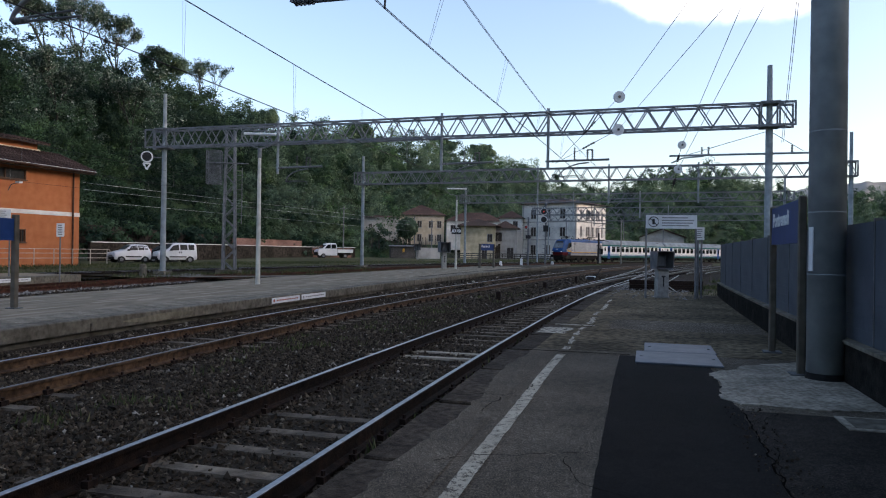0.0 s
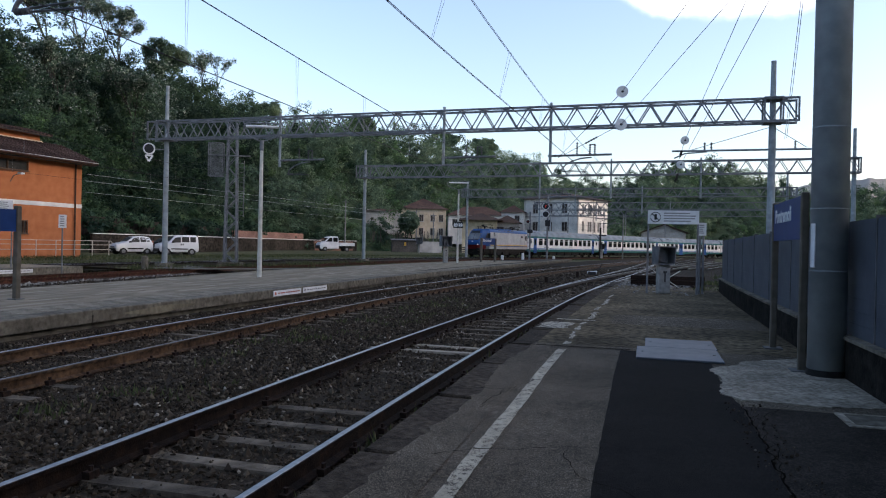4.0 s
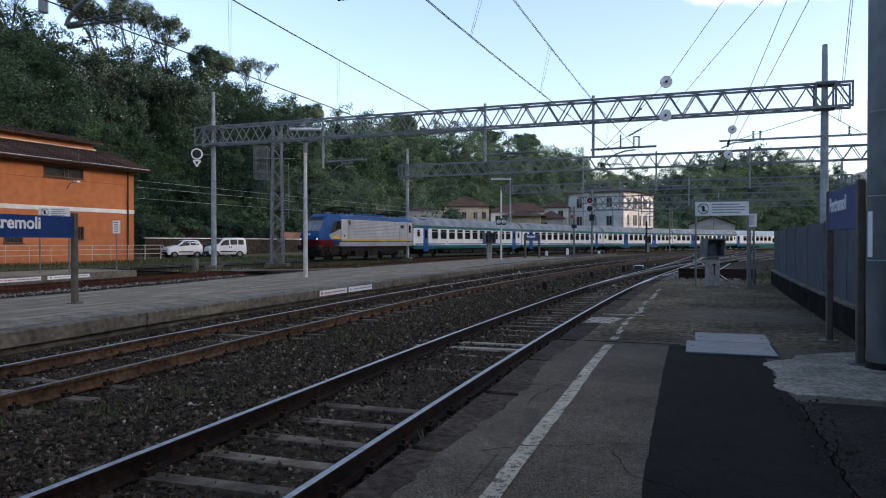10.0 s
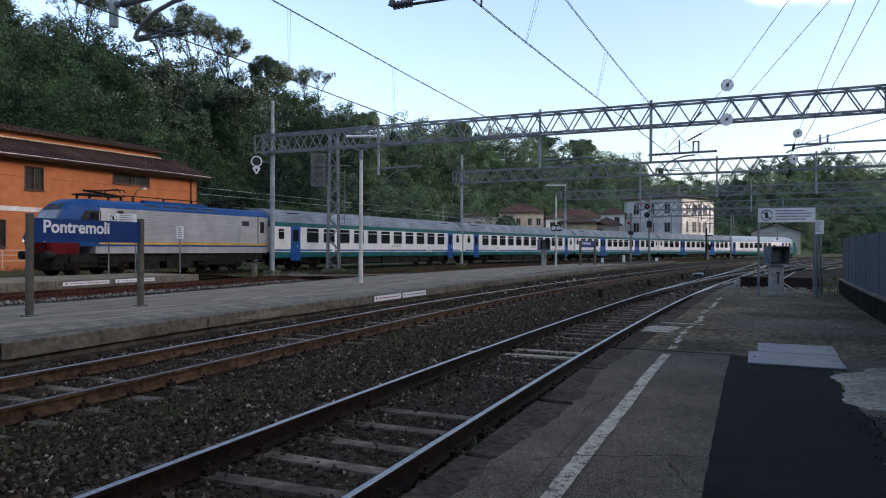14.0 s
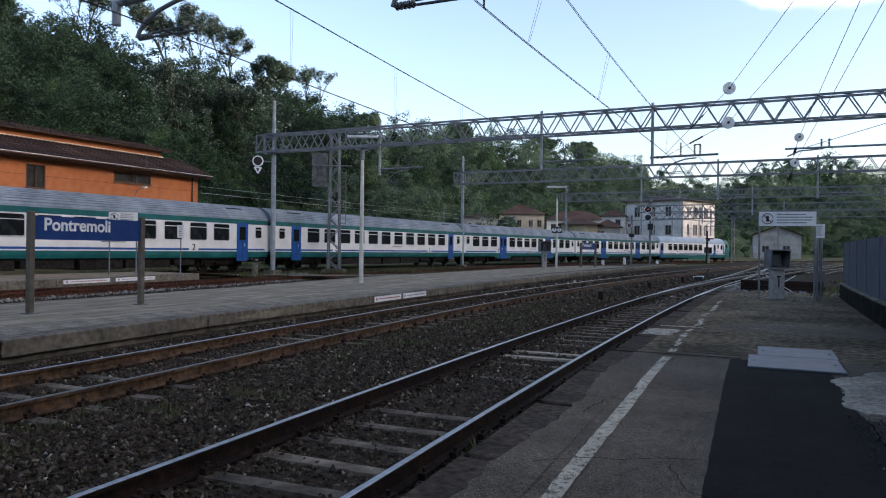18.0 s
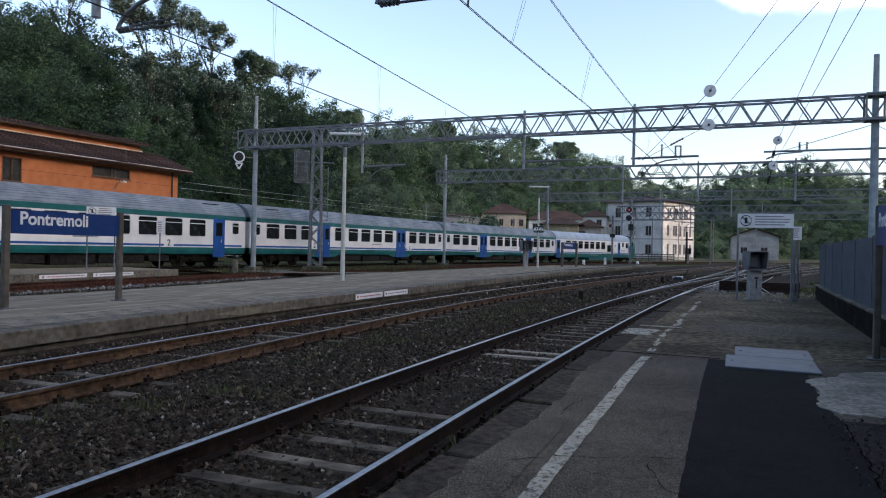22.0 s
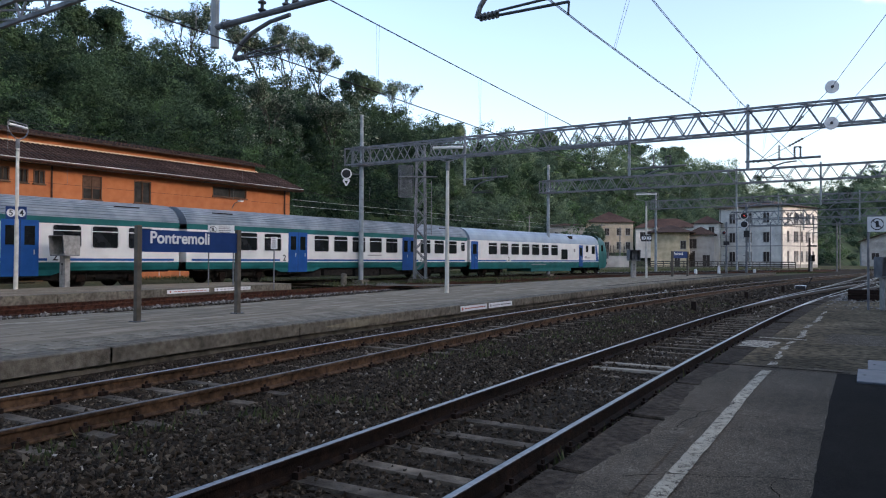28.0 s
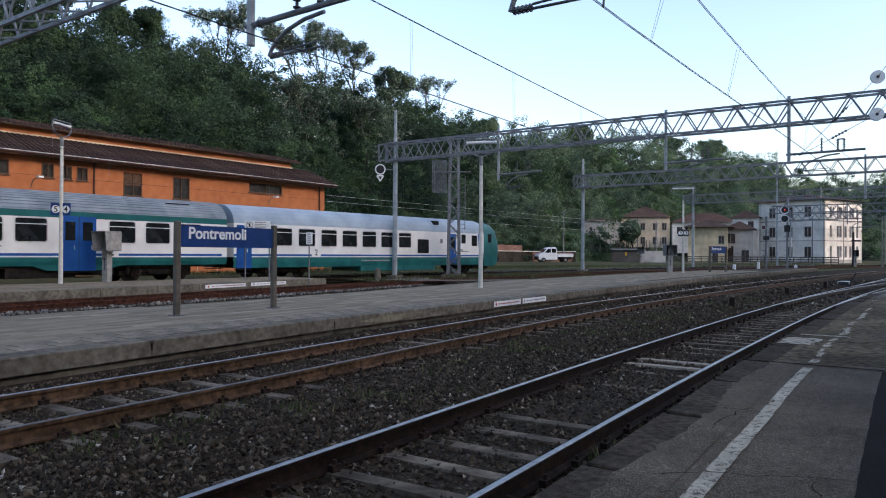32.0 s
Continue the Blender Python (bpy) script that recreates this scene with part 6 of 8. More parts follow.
def locomotive(label):
    """The locomotive at the head: its cab is at -y."""
    th = thing("locomotive", Matrix(), label, "locomotive")
    a, b = -4.2, 7.85
    bm = bmesh.new()
    shell(bm, a - 0.2, b, [(1.4, 1.14), (1.43, 1.5)], True)
    part("sill", bm, LOCOGREY, th, "silver sill")
    prof = []
    n = 13
    for i in range(n):
        z0, z1 = 1.72 + i * 1.68 / n, 1.72 + (i + 1) * 1.68 / n
        prof += [(1.40, z0), (1.40, z0 + (z1 - z0) * 0.35), (1.465, z0 + (z1 - z0) * 0.4), (1.43, z1 - 0.005)]
    bm = bmesh.new()
    shell(bm, -2.8, 5.4, prof)
    part("ribbed_side", bm, LOCOGREY, th, "ribbed silver side panels")
    for nm, y0, y1 in (("side_panel", a, -2.8), ("side_panel", 5.4, b)):
        bm = bmesh.new()
        shell(bm, y0, y1, [(1.445, 1.72), (1.445, 3.4)], True)
        part(nm, bm, LOCOGREY, th)
    for nm, z0, z1, mt in (("yellow_stripe", 1.6, 1.72, YELLOW), ("blue_stripe", 1.5, 1.6, LOCOBLUE)):
        bm = bmesh.new()
        shell(bm, a, b, [(1.452, z0), (1.452, z1)])
        part(nm, bm, mt, th)
    bm = bmesh.new()
    shell(bm, a - 0.05, b, [(1.44, 3.4), (1.4, 3.52), (1.2, 3.72), (0.9, 3.83), (0.0, 3.88)], True)
    part("roof", bm, LOCOBLUE, th, "blue roof")
    for k in range(4):
        bm = bmesh.new()
        bm.faces.new([bm.verts.new(v) for v in ((1.43, -1.6 + k * 1.35, 3.46), (1.43, -0.5 + k * 1.35, 3.46), (1.23, -0.5 + k * 1.35, 3.71), (1.23, -1.6 + k * 1.35, 3.71))])
        part("roof_grille", bm, INK, th)
    prof = [(-6.2, 0.35, 0.95), (-6.42, 1.12, 1.0), (-6.62, 1.66, 1.04), (-6.66, 1.95, 1.05), (-6.45, 2.32, 1.04), (-5.75, 3.32, 0.98), (-5.4, 3.64, 0.9), (-5.0, 3.82, 0.78)]
    bm = bmesh.new()
    nose(bm, prof[2:], a, 0.42)
    part("cab", bm, LOCOBLUE, th, "blue raked cab")
    bm = bmesh.new()
    nose(bm, prof[1:3], a - 1.0, 0.3)
    part("bumper", bm, LOCORED, th, "dark red bumper")
    bm = bmesh.new()
    nose(bm, prof[:2], a - 1.2, 0.2)
    part("snowplough", bm, UNDER, th, "black snowplough under the bumper")
    part("windscreen_surround", slope_pane(prof[4], prof[5], -0.97, 0.97, 0.0, 1.0, 0.008), TRIMDARK, th)
    part("roof_front", slope_pane(prof[5], prof[6], -0.86, 0.86, 0.0, 0.8, 0.008), TRIMDARK, th)
    for x0, x1 in ((-0.9, -0.03), (0.03, 0.9)):
        part("windscreen", slope_pane(prof[4], prof[5], x0, x1, 0.07, 0.93, 0.018), WINDSCREEN, th)
    bm = slope_pane(prof[3], prof[4], -0.12, 0.12, 0.3, 0.6, 0.012)
    part("badge", bm, WFRAME, th)
    for s in (1, -1):
        for nm, pts, mt, lift in (("dark_flash", ((-5.45, 2.1), (-4.15, 2.5), (-4.15, 3.25), (-4.9, 3.25)), INK, 0.012), ("cab_side_window", ((-4.8, 2.55), (-4.22, 2.6), (-4.22, 3.15), (-4.66, 3.15)), GLASS, 0.02), ("silver_flash", ((-5.55, 2.1), (-5.3, 1.72), (-4.15, 1.72), (-4.15, 2.62)), LOCOGREY, 0.016), ("yellow_flash", ((-5.4, 2.12), (-4.9, 1.74), (-4.15, 1.72), (-4.15, 1.9)), YELLOW, 0.024), ("blue_stripe", ((-5.7, 1.62), (-5.4, 1.5), (-4.15, 1.5), (-4.15, 1.6), (-5.3, 1.72)), LOCOBLUE, 0.03)):
            bm = bmesh.new()
            bm.faces.new([bm.verts.new((s * (1.445 + lift - 0.205 * max(0, a - y)), y, z)) for y, z in pts])
            part(nm, bm, mt, th)
        bm = bmesh.new()
        box(bm, 1.44 * s - 0.02, 1.44 * s + 0.02, a + 0.08, a + 0.88, 1.72, 3.36)
        bmesh.ops.bevel(bm, geom=bm.edges[:], offset=0.018, segments=1, affect="EDGES")
        dr = part("door", bm, SILVERDOOR, th, "pale silver cab door")
        bm = bmesh.new()
        box(bm, 1.462 * s - 0.004, 1.462 * s + 0.004, a + 0.36, a + 0.56, 1.95, 2.1)
        part("door_plate", bm, INK, dr)
        for dy in (-0.06, 1.0):
            bm = bmesh.new()
            rod(bm, (1.5 * s, a + dy, 1.6), (1.5 * s, a + dy, 3.2), 0.02, 6)
            part("handrail", bm, WFRAME, dr)
        bm = bmesh.new()
        box(bm, 1.475 * s - 0.01, 1.475 * s + 0.01, a + 0.98, a + 1.3, 2.95, 3.3)
        part("side_grille", bm, INK, th)
        bm = bmesh.new()
        box(bm, 1.452 * s - 0.006, 1.452 * s + 0.006, 5.55, 6.15, 2.8, 3.1)
        part("side_grille", bm, INK, th)
        bm = bmesh.new()
        box(bm, 1.448 * s - 0.006, 1.448 * s + 0.006, 6.92, 6.99, 1.72, 3.4)
        part("door_seam", bm, INK, th)
        bm = bmesh.new()
        box(bm, 1.448 * s - 0.006, 1.448 * s + 0.006, 7.15, 7.5, 2.4, 3.1)
        part("rear_door_window", bm, GLASS, th)
        for k in range(3):
            bm = bmesh.new()
            box(bm, 1.3 * s - 0.15, 1.3 * s + 0.15, a + 0.05, a + 0.65, 0.45 + k * 0.25, 0.49 + k * 0.25)
            part("step", bm, UNDER, th)
        bm = bmesh.new()
        rod(bm, (s * 0.8, -6.4, 1.74), (s * 0.8, -6.66, 1.74), 0.06, 14)
        part("headlamp", bm, HEADLAMP, th, "lit headlamp")
        bm = bmesh.new()
        rod(bm, (s * 0.87, -6.2, 1.05), (s * 0.87, -6.75, 1.05), 0.2, 14)
        part("buffer", bm, UNDER, th)
    bm = bmesh.new()
    box(bm, -1.22, 1.22, -5.6, b - 0.2, 0.7, 1.14)
    part("underframe", bm, UNDER, th)
    for y, l in ((-1.2, 1.4), (0.9, 1.8)):
        bm = bmesh.new()
        box(bm, -1.3, 1.32, y - l / 2, y + l / 2, 0.3, 0.8)
        part("equipment_box", bm, UNDER, th)
    for y in (-4.0, 4.2):
        bm = bmesh.new()
        box(bm, -1.12, 1.14, y - 1.75, y + 1.75, 0.42, 0.82)
        bmesh.ops.bevel(bm, geom=bm.edges[:], offset=0.06, segments=1, affect="EDGES")
        part("bogie_casing", bm, UNDER, th)
    wheelset_bogie(th, -4.0)
    wheelset_bogie(th, 4.2)
    # two folded pantographs and the roof line between them
    for y in (-3.2, 5.6):
        pg = new("pantograph")
        pg.parent = th
        pg.matrix_basis = pose(0, y, 3.9)
        bm = bmesh.new()
        for x in (-0.55, 0.55):
            rod(bm, (x, -1.1, 0.22), (x, 1.1, 0.22), 0.045, 6)
        for v in (-1.1, -0.3, 1.1):
            rod(bm, (-0.55, v, 0.22), (0.55, v, 0.22), 0.045, 6)
        part("base_frame", bm, UNDER, pg)
        for x in (-0.5, 0.5):
            for v in (-0.9, 0.9):
                bm = bmesh.new()
                insulator(bm, (x, v, -0.02), (x, v, 0.2), 0.08)
                part("insulator", bm, RUST, pg)
        bm = bmesh.new()
        rod(bm, (0, 1.0, 0.28), (0, -0.9, 0.42), 0.055, 8)
        rod(bm, (0, -0.9, 0.42), (-0.35, 0.75, 0.52), 0.03, 6)
        rod(bm, (0, -0.9, 0.42), (0.35, 0.75, 0.52), 0.03, 6)
        part("arm", bm, UNDER, pg)
        for v in (0.6, 0.9):
            bm = bmesh.new()
            pts = [(-0.85, v, 0.4), (-0.65, v, 0.55), (0.65, v, 0.55), (0.85, v, 0.4)]
            for p, q in zip(pts[:-1], pts[1:]):
                rod(bm, p, q, 0.028, 6)
            part("head", bm, UNDER, pg)
    bm = bmesh.new()
    rod(bm, (0.3, -2.0, 4.18), (0.3, 4.4, 4.18), 0.03, 6)
    part("roof_line", bm, UNDER, th)
    for y in (-1.4, 0.6, 2.6, 4.2):
        bm = bmesh.new()
        insulator(bm, (0.3, y, 3.86), (0.3, y, 4.17), 0.08)
        part("insulator", bm, RUST, th)
    for s in (-1, 1):
        bm = bmesh.new()
        box(bm, s * 0.78 - 0.16, s * 0.78 + 0.16, -1.2, 3.2, 3.8, 3.97)
        part("roof_housing", bm, LOCOBLUE, th)
    return th


VEHICLES = [
    (locomotive("blue and silver electric locomotive with a red bumper"), 7.9),
    (coach("long", "white and teal passenger coach with end doors"), 29.2),
    (coach("long", "white and teal passenger coach with end doors"), 55.6),
    (coach("mid", "white and teal coach with double doors at the quarters"), 82.0),
    (coach("mid", "white and teal coach with double doors at the quarters"), 108.4),
    (pilot("white and teal driving coach with a rounded nose"), 134.8),
]


# ---- buildings ----
ORANGE = surf("orange_plaster", (0.4, 0.135, 0.055), (0.47, 0.172, 0.074), 2.0, 0.9, 0.2, stain=0.1, big=0.25, fine=25, spec=0.1)
ROOFTILE = surf("dark_roof_tiles", (0.03, 0.02, 0.016), (0.075, 0.05, 0.04), 6, 0.9, 0.8, stain=0.35, big=0.4, fine=9)
TILES = surf("old_roof_tiles", (0.035, 0.022, 0.018), (0.095, 0.06, 0.05), 5, 0.95, 0.5, stain=0.4, big=0.6, fine=12, vary=0.3, spec=0.08)
ROOFBROWN = surf("brown_roof_tiles", (0.04, 0.025, 0.021), (0.095, 0.058, 0.047), 4, 0.9, 0.7, stain=0.35, big=0.3, fine=6)
WHITEPLASTER = surf("white_plaster", (0.6, 0.58, 0.53), (0.76, 0.73, 0.67), 1.2, 0.9, 0.1, stain=0.28, big=0.25, fine=10)
TANPLASTER = surf("tan_plaster", (0.5, 0.41, 0.3), (0.62, 0.52, 0.39), 1.2, 0.9, 0.1, stain=0.3, big=0.25, fine=10)
CREAMPLASTER = surf("cream_plaster", (0.55, 0.45, 0.29), (0.68, 0.57, 0.39), 1.2, 0.9, 0.1, stain=0.35, big=0.3, fine=10)
GREYPLASTER = surf("grey_plaster", (0.34, 0.325, 0.3), (0.46, 0.44, 0.41), 1.2, 0.9, 0.1, stain=0.35, big=0.2, fine=10)
SHUTTER = surf("dark_shutter", (0.035, 0.03, 0.028), (0.075, 0.062, 0.055), 5, 0.7, 0.1, stain=0.2)
BROWNSHUTTER = surf("brown_shutter", (0.09, 0.05, 0.032), (0.13, 0.075, 0.05), 5, 0.7, 0.1, stain=0.2)
DULLPANE = surf("dusty_dark_pane", (0.02, 0.02, 0.02), (0.045, 0.044, 0.042), 3, 0.4, 0.0, stain=0.3, spec=0.12)
PIPE = surf("brown_downpipe", (0.06, 0.03, 0.02), (0.1, 0.05, 0.035), 5, 0.5, 0.0, 0.2)
WHITEBAND = surf("white_band", (0.62, 0.6, 0.56), (0.72, 0.7, 0.66), 3, 0.8)
BRICKWALL = surf("old_brick", (0.14, 0.075, 0.055), (0.26, 0.15, 0.12), 8, 0.9, 0.5, stain=0.4, big=0.5, fine=14)
OLDWALL = surf("old_stone_wall", (0.014, 0.012, 0.01), (0.062, 0.052, 0.043), 3.5, 0.95, 0.8, stain=0.5, big=0.5, fine=10, spec=0.04)
WOODGREY = surf("grey_wood", (0.05, 0.045, 0.04), (0.12, 0.11, 0.1), 6, 0.9, 0.4, stain=0.4)


def wall_window(parent, x, z, w, h, y, frame_mat, glass_mat, sill=True, name="window", depth=0.12, shutter=0.0, m=None):
    """A recessed pane with its frame and sill, on a wall that faces +y."""
    bm = bmesh.new()
    box(bm, x - w / 2, x + w / 2, y - depth, y - depth + 0.02, z, z + h)
    win = part(name, bm, glass_mat, parent)
    if m is not None:
        win.matrix_basis = m
    bm = bmesh.new()
    t = 0.07
    for x0, x1, z0, z1 in ((x - w / 2 - t, x - w / 2, z - t, z + h + t), (x + w / 2, x + w / 2 + t, z - t, z + h + t), (x - w / 2, x + w / 2, z + h, z + h + t), (x - w / 2, x + w / 2, z - t, z), (x - 0.025, x + 0.025, z, z + h)):
        box(bm, x0, x1, y - depth, y + 0.02, z0, z1)
    part("window_frame", bm, frame_mat, win)
    if sill:
        bm = bmesh.new()
        box(bm, x - w / 2 - 0.12, x + w / 2 + 0.12, y - 0.02, y + 0.1, z - t - 0.06, z - t)
        part("sill", bm, frame_mat, win)
    if shutter:
        bm = bmesh.new()
        box(bm, x - w / 2, x + w / 2, y - depth + 0.02, y - 0.03, z + h * (1 - shutter), z + h)
        part("roller_shutter", bm, BROWNSHUTTER, win)
    return win


def cut_wall(parent, name, x0, x1, z0, z1, y, holes, material, thick=0.35, m=None):
    """A wall facing +y with real openings for its windows."""
    xs = sorted({x0, x1, *[v for h in holes for v in (h[0], h[1])]})
    zs = sorted({z0, z1, *[v for h in holes for v in (h[2], h[3])]})
    bm = bmesh.new()
    for a, b in zip(xs[:-1], xs[1:]):
        for c, d in zip(zs[:-1], zs[1:]):
            mx, mz = (a + b) / 2, (c + d) / 2
            if any(h[0] < mx < h[1] and h[2] < mz < h[3] for h in holes):
                continue
            bm.faces.new([bm.verts.new(v) for v in ((b, y, c), (a, y, c), (a, y, d), (b, y, d))])
    for a, b, c, d in holes:
        for p in (((a, y, c), (b, y, c), (b, y - thick, c), (a, y - thick, c)), ((a, y, d), (a, y - thick, d), (b, y - thick, d), (b, y, d)), ((a, y, c), (a, y - thick, c), (a, y - thick, d), (a, y, d)), ((b, y, c), (b, y, d), (b, y - thick, d), (b, y - thick, c))):
            bm.faces.new([bm.verts.new(v) for v in p])
    bmesh.ops.remove_doubles(bm, verts=bm.verts[:], dist=0.001)
    ob = part(name, bm, material, parent)
    if m is not None:
        ob.matrix_basis = m
    return ob


def slab_poly(pts, t):
    """A slanted slab from four corners, t thick."""
    bm = bmesh.new()
    hi = [bm.verts.new(p) for p in pts]
    lo = [bm.verts.new((p[0], p[1], p[2] - t)) for p in pts]
    bm.faces.new(hi)
    bm.faces.new(lo[::-1])
    for i in range(len(pts)):
        j = (i + 1) % len(pts)
        bm.faces.new((hi[i], lo[i], lo[j], hi[j]))
    bmesh.ops.recalc_face_normals(bm, faces=bm.faces[:])
    return bm


# the orange railway building: x runs along its front towards the near end, +y is outside
ob_ = thing("railway_building", pose(-28.2, 54.1, 0, 0, 0, math.degrees(math.atan2(-0.9426, -0.3338))), "long orange plastered railway building with two roofs", "building")
XW = 52.0
wins = [(6.2, 6.25, 3.05, 0.6, 0.0), (13.55, 5.3, 1.15, 1.4, 0.0), (17.1, 5.3, 1.15, 1.4, 0.55), (20.4, 6.02, 0.55, 0.72, 0.0), (21.35, 6.02, 0.5, 0.72, 0.0), (22.45, 6.04, 0.58, 0.72, 0.0), (25.1, 6.04, 0.9, 0.75, 0.0), (28.5, 5.5, 1.1, 1.3, 0.0), (33.0, 5.5, 1.1, 1.3, 0.5), (38.0, 5.5, 1.1, 1.3, 0.0), (4.9, 1.85, 0.5, 0.8, 0.0), (10.0, 1.6, 1.2, 1.6, 0.0), (16.0, 1.6, 1.2, 1.6, 0.0), (24.0, 1.6, 1.2, 1.6, 0.0)]
cut_wall(ob_, "front_wall", 0, XW, -0.3, 7.15, 0.0, [(x - w / 2, x + w / 2, z, z + h) for x, z, w, h, _ in wins], ORANGE)
for x, z, w, h, sh in wins:
    wall_window(ob_, x, z, w, h, 0.0, BROWNSHUTTER, DULLPANE, True, shutter=sh)
bm = bmesh.new()
for a, b in (((0, 0), (0, -11)), ((0, -11), (XW, -11)), ((XW, -11), (XW, 0))):
    bm.faces.new([bm.verts.new(v) for v in ((*a, -0.3), (*b, -0.3), (*b, 7.15), (*a, 7.15))])
bm.faces.new([bm.verts.new(v) for v in ((0, 0, -0.29), (XW, 0, -0.29), (XW, -11, -0.29), (0, -11, -0.29))])
part("side_walls", bm, ORANGE, ob_)
bm = bmesh.new()
box(bm, -0.03, XW, 0.003, 0.03, 3.82, 4.12)
part("white_band", bm, WHITEBAND, ob_, "white painted band")
part("lower_roof", slab_poly([(-0.75, 0.8, 7.35), (XW, 0.8, 7.35), (XW, -3.1, 8.85), (-0.75, -3.1, 8.85)], 0.12), ROOFTILE, ob_, "dark tiled lower roof")
part("gable_roof", slab_poly([(-0.75, 0.8, 7.35), (-0.75, -3.1, 8.85), (-0.75, -11.5, 8.85), (-0.75, -11.8, 7.35)], 0.1), ROOFTILE, ob_)
bm = bmesh.new()
box(bm, 1.2, XW, -8.2, -3.0, 7.2, 9.45)
part("upper_wall", bm, ORANGE, ob_, "orange strip of upper wall")
for y0, z0, y1, z1, x0 in ((0.8, 7.36, -3.1, 8.86, -0.7), (-2.5, 9.43, -5.6, 10.11, 0.55)):
    bm = bmesh.new()
    for i in range(6):
        u0, u1 = i / 6, (i + 1.04) / 6
        rod(bm, (0, y0 + (y1 - y0) * u0, z0 + (z1 - z0) * u0 + 0.02), (0, y0 + (y1 - y0) * u1, z0 + (z1 - z0) * u1 - 0.005), 0.085, 6, 0.07)
    tile_mesh = shared(bm, TILES, "roof_tile")
    for i in range(150):
        share("roof_tile", tile_mesh, ob_, pose(x0 + i * 0.32, 0, 0))
part("flashing", slab_poly([(1.0, -2.9, 8.86), (XW, -2.9, 8.86), (XW, -3.05, 8.98), (1.0, -3.05, 8.98)], 0.03), TANPLASTER, ob_)
part("upper_roof", slab_poly([(0.5, -2.5, 9.42), (XW, -2.5, 9.42), (XW, -5.6, 10.1), (0.5, -5.6, 10.1)], 0.12), ROOFTILE, ob_, "dark tiled upper roof")
part("upper_roof", slab_poly([(0.5, -5.6, 10.1), (XW, -5.6, 10.1), (XW, -8.7, 9.42), (0.5, -8.7, 9.42)], 0.12), ROOFTILE, ob_)
for z, y, mt in ((7.25, 0.83, PIPE), (7.33, 0.9, WHITEBAND)):
    bm = bmesh.new()
    rod(bm, (-0.75, y, z), (XW, y, z), 0.07 if mt is PIPE else 0.022, 8)
    part("gutter", bm, mt, ob_)
bm = bmesh.new()
box(bm, -0.7, XW, 0.05, 0.75, 7.12, 7.18)
part("soffit", bm, BROWNSHUTTER, ob_)
for x in (0.65, 19.7, 36.0):
    bm = bmesh.new()
    rod(bm, (x, 0.1, 0), (x, 0.1, 7.2), 0.06, 8)
    part("downpipe", bm, PIPE, ob_)
for x in (23.4, 6.0, 40.0):
    bm = bmesh.new()
    rod(bm, (x, 0.02, 5.35), (x, 0.3, 5.75), 0.025, 6)
    rod(bm, (x, 0.3, 5.75), (x - 0.15, 0.75, 5.9), 0.025, 6)
    wl_ = part("wall_lamp", bm, GALV, ob_)
    bm = bmesh.new()
    box(bm, x - 0.3, x - 0.02, 0.65, 1.0, 5.85, 5.97)
    part("lamp_head", bm, SIGNWHITE, wl_)
RAILPAINT = surf("pale_railing_paint", (0.42, 0.36, 0.31), (0.56, 0.49, 0.43), 8, 0.6, 0.0, 0.0, stain=0.25)
# railing before the building
rl = thing("railing", pose(-28.2, 54.1, 0.25, 0, 0, math.degrees(math.atan2(-0.9426, -0.3338))), "low pale tubular railing before the orange building", "railing")
for i in range(15):
    bm = bmesh.new()
    rod(bm, (-1.0 + i * 1.6, 1.8, 0), (-1.0 + i * 1.6, 1.8, 1.1), 0.03, 6)
    part("post", bm, RAILPAINT, rl)
for z in (0.45, 0.8, 1.1):
    bm = bmesh.new()
    rod(bm, (-1.15, 1.8, z), (21.4, 1.8, z), 0.025, 6)
    part("rail", bm, RAILPAINT, rl)


bm = bmesh.new()
for i in range(6):
    a0, a1 = radians(90 + 30 * i), radians(120 + 30 * i)
    rod(bm, (-1.15 + 0.15 * math.cos(a0), 1.8, 0.95 + 0.15 * math.sin(a0)), (-1.15 + 0.15 * math.cos(a1), 1.8, 0.95 + 0.15 * math.sin(a1)), 0.025, 6)
part("end_loop", bm, RAILPAINT, rl)


